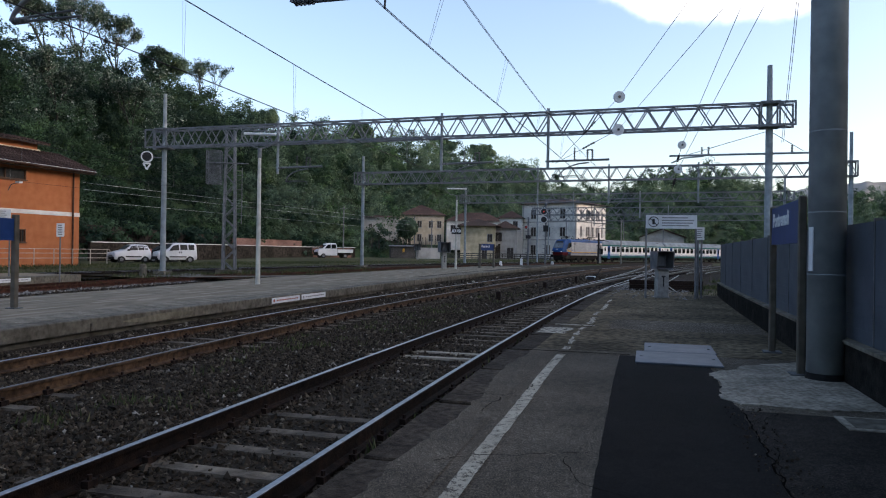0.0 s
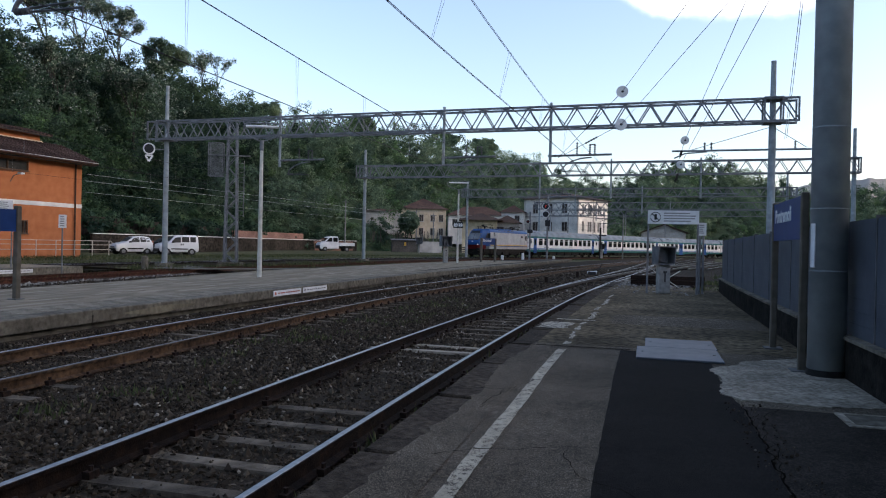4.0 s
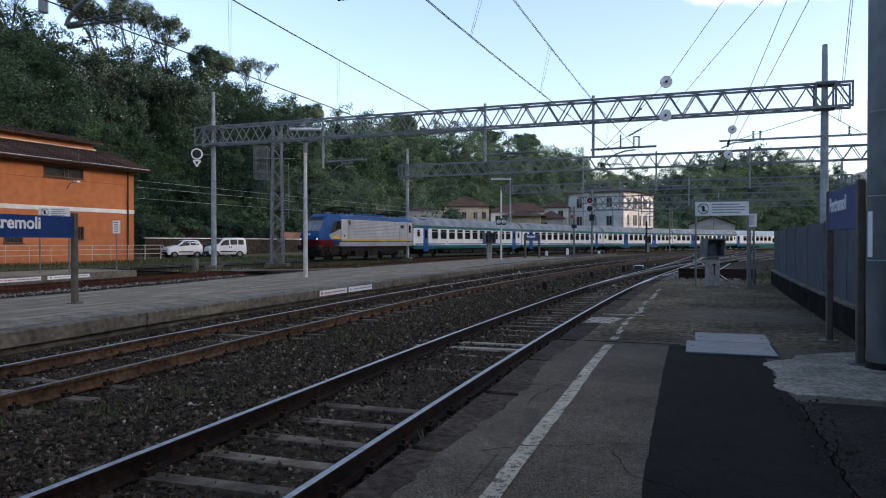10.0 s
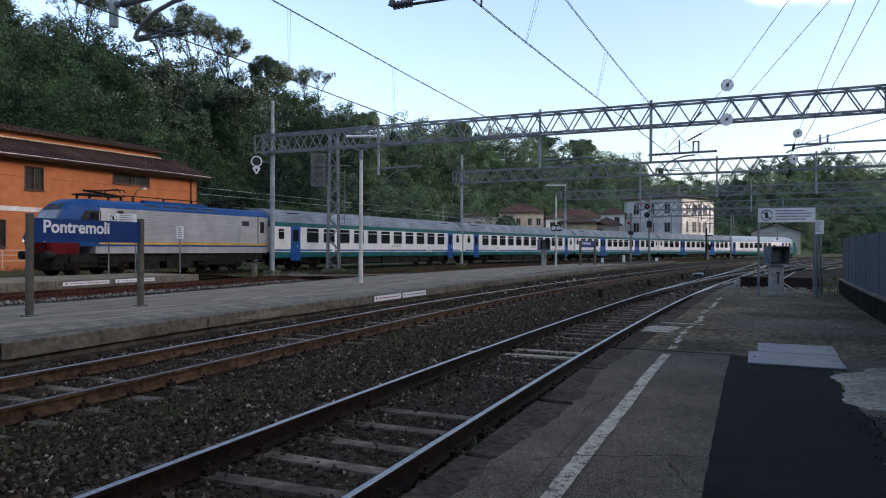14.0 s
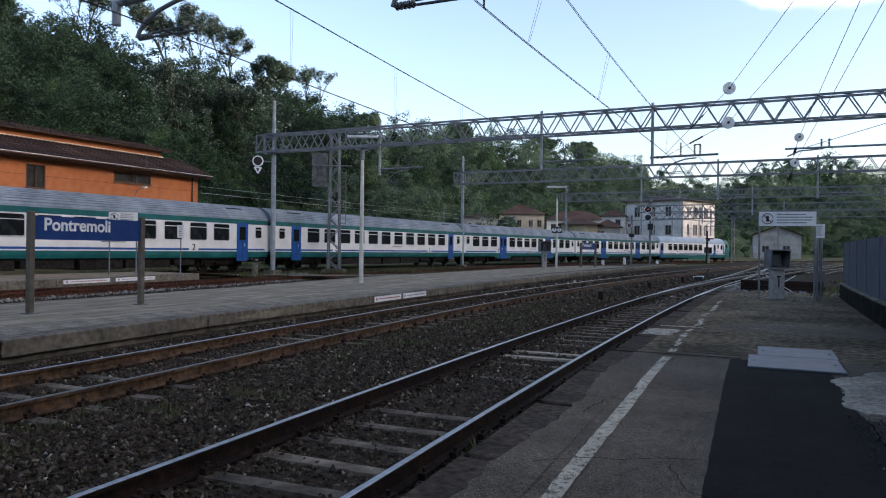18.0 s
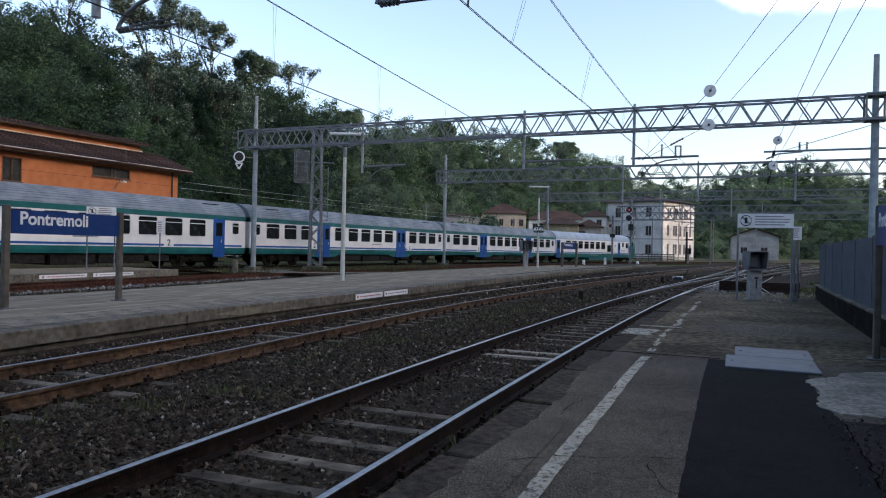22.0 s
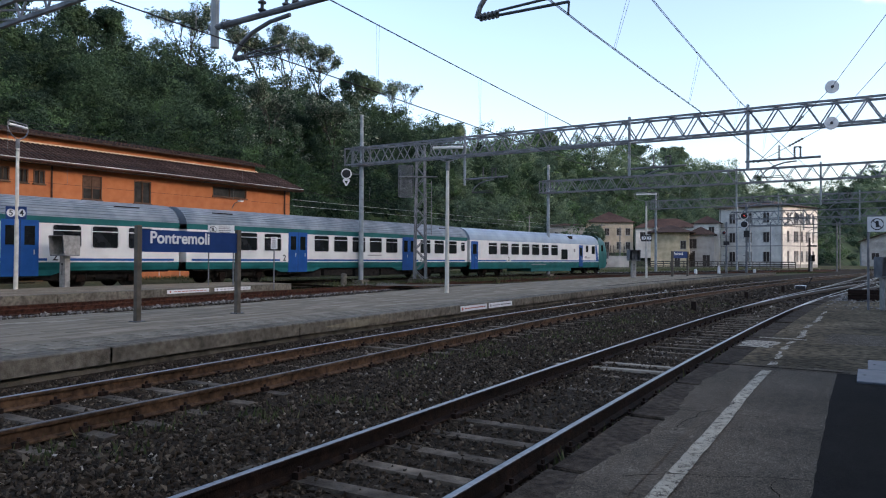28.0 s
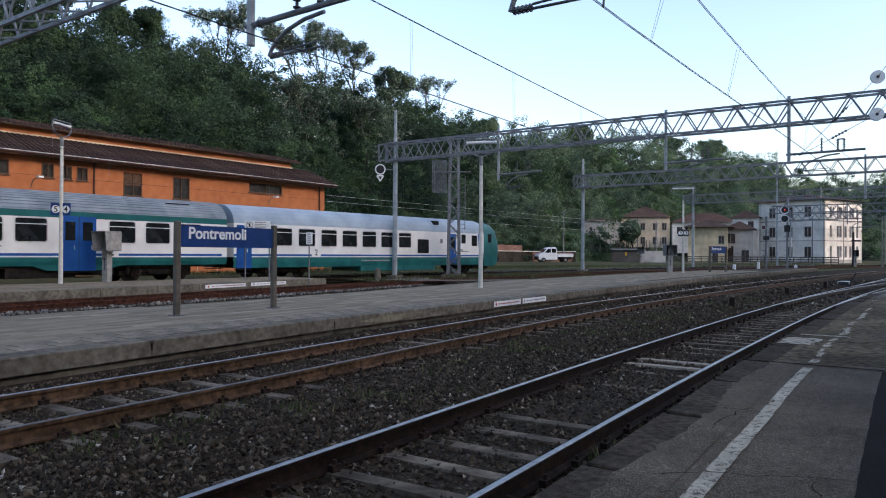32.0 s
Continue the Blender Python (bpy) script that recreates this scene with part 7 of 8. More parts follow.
def house(x, y, turn, w, d, z0, zt, material, label, roof_mat, rise, holes_f, holes_s, over=0.5, glass=None, hip=True):
    """A house: its front wall faces -y, its side wall stands at x = w and faces +x, and it reaches d back."""
    th = thing("house", pose(x, y, 0, 0, 0, turn), label, "house", "houses behind the station")
    front, right = pose(w, 0, 0, 0, 0, 180), pose(w, d, 0, 0, 0, -90)
    fh = [(w - a, c, ww, hh) for a, c, ww, hh in holes_f]
    sh_ = [(d - a, c, ww, hh) for a, c, ww, hh in holes_s]
    for nm, m, L, holes in (("front_wall", front, w, fh), ("side_wall", right, d, sh_)):
        cut_wall(th, nm, 0, L, z0, zt, 0, [(a - ww / 2, a + ww / 2, c, c + hh) for a, c, ww, hh in holes], material, m=m)
        for a, c, ww, hh in holes:
            wall_window(th, a, c, ww, hh, 0, GREYPLASTER, glass or SHUTTER, m=m)
    bm = bmesh.new()
    for a, b in (((0, 0), (0, d)), ((0, d), (w, d))):
        bm.faces.new([bm.verts.new(v) for v in ((*a, z0), (*b, z0), (*b, zt), (*a, zt))])
    part("back_wall", bm, material, th)
    bm = bmesh.new()
    o = over
    e = [bm.verts.new(v) for v in ((-o, -o, zt), (w + o, -o, zt), (w + o, d + o, zt), (-o, d + o, zt))]
    if w > d:
        r0, r1 = ((d / 2 if hip else -o), d / 2, zt + rise), ((w - d / 2 if hip else w + o), d / 2, zt + rise)
        r = [bm.verts.new(r0), bm.verts.new(r1)]
        for f in ((e[0], e[1], r[1], r[0]), (e[1], e[2], r[1]), (e[2], e[3], r[0], r[1]), (e[3], e[0], r[0])):
            bm.faces.new(f)
    elif not hip:
        r = [bm.verts.new((w / 2, -o, zt + rise)), bm.verts.new((w / 2, d + o, zt + rise))]
        for f in ((e[1], e[2], r[1], r[0]), (e[3], e[0], r[0], r[1])):
            bm.faces.new(f)
        for y in (0.0, d):
            gb = bmesh.new()
            gb.faces.new([gb.verts.new(v) for v in ((0, y, zt), (w, y, zt), (w / 2, y, zt + rise * w / (w + 2 * o)))])
            part("gable", gb, material, th)
        for x0, x1 in ((-o, w / 2), (w + o, w / 2)):
            vb = bmesh.new()
            bar(vb, (x0, -o - 0.02, zt), (x1, -o - 0.02, zt + rise), 0.08, 0.3)
            part("verge_board", vb, roof_mat, th)
    else:
        r = [bm.verts.new((w / 2, w / 2, zt + rise)), bm.verts.new((w / 2, d - w / 2 + 0.01, zt + rise))]
        for f in ((e[0], e[1], r[0]), (e[1], e[2], r[1], r[0]), (e[2], e[3], r[1]), (e[3], e[0], r[0], r[1])):
            bm.faces.new(f)
    if hip:
        bm.faces.new(e[::-1])
    part("roof", bm, roof_mat, th)
    return th


def rows3(cols, levels, w, h):
    return [(c, z, w, h) for z in levels for c in cols]


# the tall white house: its corner faces the camera
tall_house = house(15.9, 145.7, -38.1, 12.5, 12.9, 0.0, 11.55, WHITEPLASTER, "tall white three-storey house with dark shuttered windows", ROOFBROWN, 1.6, rows3((2.7, 6.0, 9.4), (1.4, 5.0, 8.6), 1.15, 1.75), rows3((1.9, 4.3, 5.2, 7.0, 8.7, 9.6, 11.2), (1.4, 5.0, 8.4), 0.62, 1.9), 0.8)
for z in (4.15, 7.75):
    bm = bmesh.new()
    box(bm, -0.06, 12.56, -0.06, -0.003, z, z + 0.22)
    box(bm, 12.503, 12.56, -0.003, 12.9, z, z + 0.22)
    part("string_course", bm, GREYPLASTER, tall_house)
bm = bmesh.new()
box(bm, -0.05, 12.55, -0.05, -0.003, 0.0, 0.9)
box(bm, 12.503, 12.55, -0.003, 12.9, 0.0, 0.9)
part("plinth", bm, GREYPLASTER, tall_house)
for x, y in ((0.3, -0.1), (12.3, -0.1), (12.62, 6.1)):
    bm = bmesh.new()
    rod(bm, (x, y, 0), (x, y, 11.5), 0.07, 8)
    part("downpipe", bm, GREYPLASTER, tall_house)
# tan house with a lower grey part on the slope
house(-9.2, 142.0, 4, 9.0, 9.0, 3.0, 8.9, TANPLASTER, "tan two-storey house with a brown hipped roof", ROOFBROWN, 2.4, rows3((4.0, 6.3, 8.0), (3.7, 6.4), 0.8, 1.3), rows3((3.0, 6.0), (6.4,), 0.8, 1.3))
house(-16.3, 141.0, 4, 6.9, 7.0, 3.6, 8.3, GREYPLASTER, "grey annexe of the tan house on the slope", ROOFBROWN, 0.7, [(1.3, 6.2, 0.5, 0.8)], [])
# white house behind, cream house before it
house(0.3, 160.0, 2, 13.0, 8.0, 2.0, 8.6, WHITEPLASTER, "white house with a brown roof and small windows", ROOFBROWN, 2.2, rows3((1.6, 5.2, 8.0), (6.2,), 1.3, 1.4), [])
house(2.9, 134.0, -6, 6.6, 9.0, 0.2, 6.55, CREAMPLASTER, "cream house with peeling plaster and a dark roof", ROOFTILE, 1.5, [(5.6, 3.6, 0.9, 1.4), (4.6, 0.3, 0.9, 2.0)], rows3((1.6, 4.0), (3.9,), 0.9, 1.6), 1.1)
house(9.3, 136.0, -6, 4.6, 6.0, 0.2, 6.2, GREYPLASTER, "pale house part with a glazed veranda", ROOFTILE, 1.6, [(0.9, 3.7, 1.5, 1.7), (3.3, 0.5, 1.2, 2.0)], [], 0.6)
house(11.0, 143.0, -10, 4.6, 6.0, 0.2, 8.6, WHITEPLASTER, "narrow white gabled house beside the tall house", ROOFBROWN, 1.6, [(3.2, 6.8, 0.9, 1.1)], [])
st = thing("outside_stair", pose(9.2, 134.2, 0.2, 0, 0, -6), "dark outside stair on the cream house", "stair")
for i in range(11):
    bm = bmesh.new()
    box(bm, 0.35 * i - 2.6, 0.35 * i - 2.2, 0.2, 1.4, 0, 0.18 + i * 0.28)
    part("step", bm, OLDWALL, st)
house(55.0, 198.0, -14, 11.5, 14.0, -0.2, 6.4, GREYPLASTER, "pale grey goods shed with a shallow roof", ROOFTILE, 2.4, rows3((3.0, 8.0), (2.0,), 1.6, 1.6), [(4.0, 2.0, 1.6, 1.6)], 0.6, hip=False)

# ---- walls, shed and posts behind the train's track ----
WL = Line([(-35.5, 70.2), (-31.8, 79.2), (-27.0, 96.0), (-22.8, 115.0), (-15.5, 121.0)])
lw = tagged(new("boundary_wall"), "low dark stone wall with a white coping", "wall", kind="structure")
bm = bmesh.new()
band(bm, WL, 70.2, 121, [(0.25, -0.1), (0.25, 2.0), (-0.1, 2.0), (-0.15, -0.1)], 2)
part("wall_face", bm, OLDWALL, lw)
bm = bmesh.new()
band(bm, WL, 70.2, 121, [(0.32, 1.99), (0.32, 2.08), (-0.22, 2.08), (-0.22, 1.99)], 2)
part("coping", bm, WHITEBAND, lw)
bm = bmesh.new()
band(bm, WL, 70.2, 108, [(2.9, 1.9), (2.7, lambda y: 3.9 - 0.03 * (y - 70)), (2.3, lambda y: 3.9 - 0.03 * (y - 70)), (2.1, 1.9)], 1)
part("retaining_wall", bm, OLDWALL, lw, "old dark retaining wall above the coping")
bm = bmesh.new()
band(bm, WL, 93, 114, [(0.6, 2.0), (0.6, 3.0), (0.3, 3.0), (0.3, 2.0)], 2)
part("brick_parapet", bm, BRICKWALL, lw)
bm = bmesh.new()
band(bm, WL, 115.4, 120.5, [(-0.17, 0.2), (-0.17, 1.9)], 2)
part("brick_face", bm, BRICKWALL, lw)
sh = thing("shed", pose(-9.2, 119.5, 0.2, 0, 0, 8), "low dark wooden shed with a flat roof", "shed")
bm = bmesh.new()
box(bm, 0, 4.2, 0, 3.5, 0, 2.1)
part("body", bm, WOODGREY, sh)
part("roof", slab_poly([(-0.2, -0.3, 2.2), (4.4, -0.3, 2.2), (4.4, 3.8, 2.4), (-0.2, 3.8, 2.4)], 0.1), GALVDARK, sh)
bm = bmesh.new()
box(bm, 2.0, 2.35, -0.03, 0.0, 1.2, 1.8)
part("yellow_plate", bm, YELLOW, sh)
bm = bmesh.new()
box(bm, 4.6, 8.5, 0.2, 3.2, 0, 2.0)
part("pale_annexe", bm, GREYPLASTER, sh)
gf = thing("garden_fence", pose(0.5, 127.0, 0.1, 0, 0, 2), "low dark wooden fence before the houses", "fence")
for i in range(24):
    bm = bmesh.new()
    box(bm, i * 1.1 - 0.06, i * 1.1 + 0.06, -0.06, 0.06, 0, 1.25)
    part("post", bm, WOODGREY, gf)
for z in (0.35, 0.75, 1.12):
    bm = bmesh.new()
    box(bm, 0, 25.3, -0.04, 0.0, z, z + 0.16)
    part("rail", bm, WOODGREY, gf)
rnd = random.Random(12)
vy = thing("vineyard_posts", pose(-14, 128, 2.0, 0, 0, 5), "rows of thin wooden vineyard stakes on the slope", "stakes")
for i in range(46):
    bm = bmesh.new()
    x, y = rnd.uniform(0, 14), rnd.uniform(0, 8)
    rod(bm, (x, y, y * 0.12 - 0.4), (x + rnd.uniform(-0.15, 0.15), y, y * 0.12 + rnd.uniform(1.1, 1.9)), 0.05, 5)
    part("stake", bm, WOODGREY, vy)
for x, y, h in ((-17.2, 119.0, 9.0), (-6.0, 138.0, 8.5), (-2.5, 131.0, 7.5), (22.0, 128.0, 8.0), (38.0, 150.0, 9.0), (48.0, 155.0, 9.0), (33.0, 132.0, 8.0)):
    th = thing("utility_pole", pose(x, y, 0), "thin grey utility pole behind the tracks", "utility pole", "utility poles")
    bm = bmesh.new()
    rod(bm, (0, 0, -0.2), (0, 0, h), 0.13, 8, 0.09)
    part("pole", bm, GALV, th)
    bm = bmesh.new()
    rod(bm, (-0.6, 0, h - 0.4), (0.6, 0, h - 0.4), 0.05, 6)
    part("crossarm", bm, GALV, th)
th = thing("water_crane", pose(26.4, 121.0, -0.1), "dark iron post with arms beside the tracks", "iron post")
bm = bmesh.new()
rod(bm, (0, 0, 0), (0, 0, 5.3), 0.22, 10, 0.14)
part("post", bm, INK, th)
bm = bmesh.new()
rod(bm, (-0.3, 0, 4.0), (1.0, 0, 4.0), 0.12, 8)
part("arm", bm, INK, th)

# ---- cars ----
CARWHITE = surf("white_car_paint", (0.62, 0.63, 0.64), (0.7, 0.71, 0.72), 1, 0.25, 0.0, stain=0.08)
TRIMBLACK = surf("black_trim", (0.012, 0.012, 0.012), (0.025, 0.025, 0.025), 6, 0.6)


def motor_car(m, label, category, stations, wheels, wr, paint, windows, screens, tall, extra=()):
    """A car lofted through stations (x, sill, belt height, belt half width, top, top half width). Front at -x."""
    th = thing(category, m, label, category, "parked vehicles")
    cols = [np.array(c) for c in zip(*stations)]

    def at(x):
        return [float(np.interp(x, cols[0], c)) for c in cols[1:]]

    def ring(x):
        z0, zb, wb, zt, wt = at(x)
        z0, zb, zt = z0 * tall, zb * tall, zt * tall
        half = [(wb * 0.9, z0), (wb, z0 + 0.12), (wb + 0.015, (z0 + zb) / 2), (wb, zb), (wb + (wt - wb) * 0.55, zb + (zt - zb) * 0.6), (wt, zt - 0.05), (wt * 0.8, zt)]
        return [Vector((x, -y, z)) for y, z in half] + [Vector((x, y, z)) for y, z in half[::-1]]
    xs_ = []
    for p, q in zip(cols[0][:-1], cols[0][1:]):
        xs_ += [p + (q - p) * k / 3 for k in range(3)]
    xs_.append(cols[0][-1])
    bm = bmesh.new()
    rows = [[bm.verts.new(v) for v in ring(x)] for x in xs_]
    for p, q in zip(rows[:-1], rows[1:]):
        for i in range(13):
            bm.faces.new((p[i], p[i + 1], q[i + 1], q[i])).smooth = True
    bm.faces.new(rows[0][::-1])
    bm.faces.new(rows[-1])
    bmesh.ops.recalc_face_normals(bm, faces=bm.faces[:])
    part("body", bm, paint, th)

    def side(x, u, s):
        z0, zb, wb, zt, wt = at(x)
        return Vector((x, s * (wb + (wt - wb) * 0.92 * u + 0.012), (zb + (zt - 0.05 / tall - zb) * u) * tall))
    for x0, x1, lo, hi, slant in windows:
        for s in (-1, 1):
            bm = bmesh.new()
            bm.faces.new([bm.verts.new(side(x, u, s)) for x, u in ((x0 - slant, lo), (x1, lo), (x1, hi), (x0, hi))])
            part("side_window", bm, DULLPANE, th)
    for nm, x0, x1 in screens:
        bm = bmesh.new()
        c = []
        for x in (x0, x1):
            z0, zb, wb, zt, wt = at(x)
            c.append([(x - 0.02 if x0 < 0 else x + 0.02, s * wt * 0.92, zt * tall + 0.012) for s in (-1, 1)])
        bm.faces.new([bm.verts.new(v) for v in (c[0][0], c[0][1], c[1][1], c[1][0])])
        part(nm, bm, DULLPANE, th)
    for x in wheels:
        for s in (-1, 1):
            w_ = at(x)[2]
            # a black disc paints the shade of the hollow round the wheel
            bm = bmesh.new()
            rod(bm, (x, s * (w_ - 0.2), wr), (x, s * (w_ + 0.018), wr + 0.02), wr * 1.16, 22)
            part("arch_shade_disc", bm, TRIMBLACK, th)
            bm = bmesh.new()
            rod(bm, (x, s * (w_ - 0.2), wr), (x, s * (w_ + 0.03), wr), wr, 22)
            w = part("wheel", bm, BLACKRUBBER, th)
            bm = bmesh.new()
            rod(bm, (x, s * (w_ + 0.031), wr), (x, s * (w_ + 0.04), wr), wr * 0.58, 16)
            part("rim", bm, GALV, w)
    for nm, x0, x1, y0, y1, z0, z1, mt in extra:
        bm = bmesh.new()
        box(bm, x0, x1, y0, y1, z0 * tall, z1 * tall)
        bmesh.ops.bevel(bm, geom=bm.edges[:], offset=0.015, segments=1, affect="EDGES")
        part(nm, bm, mt, th)
    return th


HATCH = ((-1.84, 0.4, 0.55, 0.62, 0.64, 0.5), (-1.76, 0.27, 0.8, 0.75, 0.86, 0.62), (-1.25, 0.25, 0.93, 0.8, 0.99, 0.68), (-0.8, 0.25, 1.0, 0.81, 1.07, 0.66), (-0.12, 0.25, 1.03, 0.82, 1.5, 0.6), (0.35, 0.25, 1.04, 0.82, 1.56, 0.6), (1.1, 0.25, 1.06, 0.82, 1.55, 0.59), (1.5, 0.25, 1.06, 0.81, 1.47, 0.57), (1.74, 0.27, 1.02, 0.79, 1.12, 0.62), (1.83, 0.4, 0.62, 0.7, 0.7, 0.55))
hatch_windows = ((-0.12, 0.42, 0.06, 0.9, 0.42), (0.5, 1.05, 0.06, 0.9, 0.0), (1.12, 1.42, 0.12, 0.86, 0.0))
hatch_extra = (("front_bumper", -1.9, -1.74, -0.66, 0.66, 0.3, 0.52, TRIMBLACK), ("grille", -1.87, -1.74, -0.4, 0.4, 0.58, 0.66, TRIMBLACK), ("side_moulding", -0.75, 0.8, -0.845, 0.845, 0.46, 0.56, TRIMBLACK), ("headlamp", -1.8, -1.62, -0.74, -0.48, 0.72, 0.86, SIGNWHITE), ("headlamp", -1.8, -1.62, 0.48, 0.74, 0.72, 0.86, SIGNWHITE), ("tail_lamp", 1.7, 1.8, -0.79, -0.68, 0.85, 1.2, REDINK), ("door_mirror", -0.62, -0.45, -0.98, -0.82, 1.0, 1.14, TRIMBLACK))
motor_car(pose(-30.5, 68.0, 0.07, 0, 0, 50), "white hatchback car parked behind the tracks", "car", HATCH, (-1.15, 1.15), 0.31, CARWHITE, hatch_windows, (("windscreen", -0.74, -0.16), ("rear_window", 1.53, 1.72)), 1.13, hatch_extra)
motor_car(pose(-29.0, 71.9, 0.07, 0, 0, 45), "dark parked car between two white vehicles", "car", HATCH, (-1.15, 1.15), 0.31, surf("dark_car_paint", (0.02, 0.022, 0.025), (0.03, 0.032, 0.036), 1, 0.25), hatch_windows, (("windscreen", -0.74, -0.16), ("rear_window", 1.53, 1.72)), 1.1, hatch_extra)
VAN = ((-1.9, 0.42, 0.7, 0.7, 0.8, 0.55), (-1.8, 0.3, 0.95, 0.8, 1.02, 0.68), (-1.2, 0.28, 1.08, 0.85, 1.16, 0.74), (-0.95, 0.28, 1.12, 0.86, 1.24, 0.72), (-0.4, 0.28, 1.14, 0.87, 1.76, 0.68), (0.0, 0.28, 1.14, 0.87, 1.86, 0.69), (1.7, 0.28, 1.14, 0.87, 1.86, 0.69), (1.86, 0.3, 1.1, 0.86, 1.72, 0.7), (1.92, 0.4, 0.8, 0.82, 0.95, 0.7))
motor_car(pose(-26.7, 69.5, 0.07, 0, 0, 40), "white delivery van parked behind the tracks", "van", VAN, (-1.2, 1.2), 0.33, CARWHITE, ((-0.42, 0.12, 0.05, 0.82, 0.4), (0.24, 0.95, 0.1, 0.82, 0.0), (1.05, 1.62, 0.1, 0.82, 0.0)), (("windscreen", -0.9, -0.44), ("rear_window", 1.74, 1.86)), 1.06, (("front_bumper", -1.96, -1.78, -0.7, 0.7, 0.32, 0.6, TRIMBLACK), ("side_moulding", -0.8, 0.85, -0.895, 0.895, 0.52, 0.62, TRIMBLACK), ("door_mark", 0.1, 0.2, -0.9, -0.86, 0.9, 1.06, INK), ("door_mark", 0.28, 0.38, -0.9, -0.86, 0.9, 1.06, INK), ("headlamp", -1.86, -1.66, -0.78, -0.5, 0.82, 0.98, SIGNWHITE), ("door_mirror", -0.72, -0.55, -1.02, -0.87, 1.12, 1.32, TRIMBLACK)))


def vehicle(m, label, category, body, house_, width, wheels, wr, mat_, panes, extra=()):
    """A road vehicle from its side outlines: lower body, cabin, panes and wheels. Front at -x."""
    th = thing(category.replace(" ", "_"), m, label, category, "parked vehicles")
    def extr(pts, w, taper, mt, nm):
        bm = bmesh.new()
        zs = [p[1] for p in pts]
        lo, hi = min(zs), max(zs)
        rows = []
        for s in (-1, 1):
            rows.append([bm.verts.new((x, s * (w / 2 - taper * (z - lo) / max(0.01, hi - lo)), z)) for x, z in pts])
        bm.faces.new(rows[0])
        bm.faces.new(rows[1][::-1])
        for i in range(len(pts)):
            j = (i + 1) % len(pts)
            bm.faces.new((rows[0][j], rows[0][i], rows[1][i], rows[1][j]))
        bmesh.ops.recalc_face_normals(bm, faces=bm.faces[:])
        bmesh.ops.bevel(bm, geom=[e for e in bm.edges if e.calc_face_angle(0) > 0.5], offset=0.075, segments=3, affect="EDGES")
        return part(nm, bm, mt, th)
    extr(body, width, 0.03, mat_, "body")
    if house_:
        extr(house_, width - 0.08, 0.16, mat_, "cabin")
    for pts in panes:
        for s in (-1, 1):
            bm = bmesh.new()
            bm.faces.new([bm.verts.new((x, s * (width / 2 - 0.03 - 0.1 * (z - pts[0][1])), z)) for x, z in pts])
            part("side_window", bm, GLASS, th)
    for x in wheels:
        for s in (-1, 1):
            bm = bmesh.new()
            rod(bm, (x, s * (width / 2 - 0.2), wr), (x, s * (width / 2 + 0.01), wr), wr, 22)
            w = part("wheel", bm, BLACKRUBBER, th)
            bm = bmesh.new()
            rod(bm, (x, s * (width / 2 + 0.012), wr), (x, s * (width / 2 + 0.025), wr), wr * 0.6, 16)
            part("rim", bm, GALV, w)
    for nm, x0, x1, y0, y1, z0, z1, mt in extra:
        bm = bmesh.new()
        box(bm, x0, x1, y0, y1, z0, z1)
        part(nm, bm, mt, th)
    return th


truck_body = [(-2.75, 0.4), (-2.8, 1.0), (-2.6, 1.3), (-2.0, 1.45), (0.3, 1.45), (0.32, 0.4)]
truck_cab = [(-2.05, 1.43), (-1.35, 2.2), (-0.9, 2.32), (0.2, 2.3), (0.28, 1.43)]
vehicle(pose(-17.2, 108.5, 0.32, 0, 0, 28), "white flatbed truck with a double cab", "truck", truck_body, truck_cab, 1.95, (-1.9, 1.6), 0.36, CARWHITE, [[(-1.7, 1.48), (-1.2, 2.05), (-0.75, 2.1), (-0.75, 1.48)], [(-0.62, 1.48), (-0.62, 2.1), (0.1, 2.1), (0.1, 1.48)]], (("bumper", -2.86, -2.6, -0.95, 0.95, 0.4, 0.9, TRIMBLACK), ("flatbed", 0.4, 2.85, -0.98, 0.98, 0.85, 1.35, CARWHITE), ("chassis", 0.3, 2.75, -0.4, 0.4, 0.45, 0.85, TRIMBLACK), ("windscreen", -1.95, -1.45, -0.8, 0.8, 1.52, 2.0, GLASS)))


# ---- hills ----
SKYLINE = [(-80, 14.0), (-60, 17.5), (-50, 18.2), (-44, 17.2), (-38, 16.2), (-35, 16.0), (-30, 15.2), (-25, 14.3), (-22, 13.2), (-18.5, 11.9), (-15, 10.2), (-8, 9.2), (-1.4, 8.3), (3.2, 7.8), (6.4, 6.3), (10, 4.7), (13, 4.3), (16, 5.3), (18.2, 6.4), (20, 6.2), (22.3, 5.4), (26, 4.0), (32, 3.6), (45, 5.0), (70, 6.0), (110, 8.0)]
FOOT = [(-180, 240), (-143, 220), (-120, 140), (-100, 80), (-80, 62), (-50, 66), (-35, 80), (-27, 90), (-20, 98), (-15, 110), (-8, 124), (-3, 138), (2, 165), (8, 172), (14, 220), (20, 300), (32, 300), (70, 200), (110, 140)]
CREST = [(-180, 330), (-143, 310), (-120, 230), (-100, 160), (-80, 130), (-50, 132), (-35, 138), (-25, 150), (-18, 175), (-8, 230), (0, 290), (8, 360), (14, 420), (20, 470), (32, 520), (70, 400), (110, 260)]


def table(rows, az):
    return float(np.interp(az, [r[0] for r in rows], [r[1] for r in rows]))


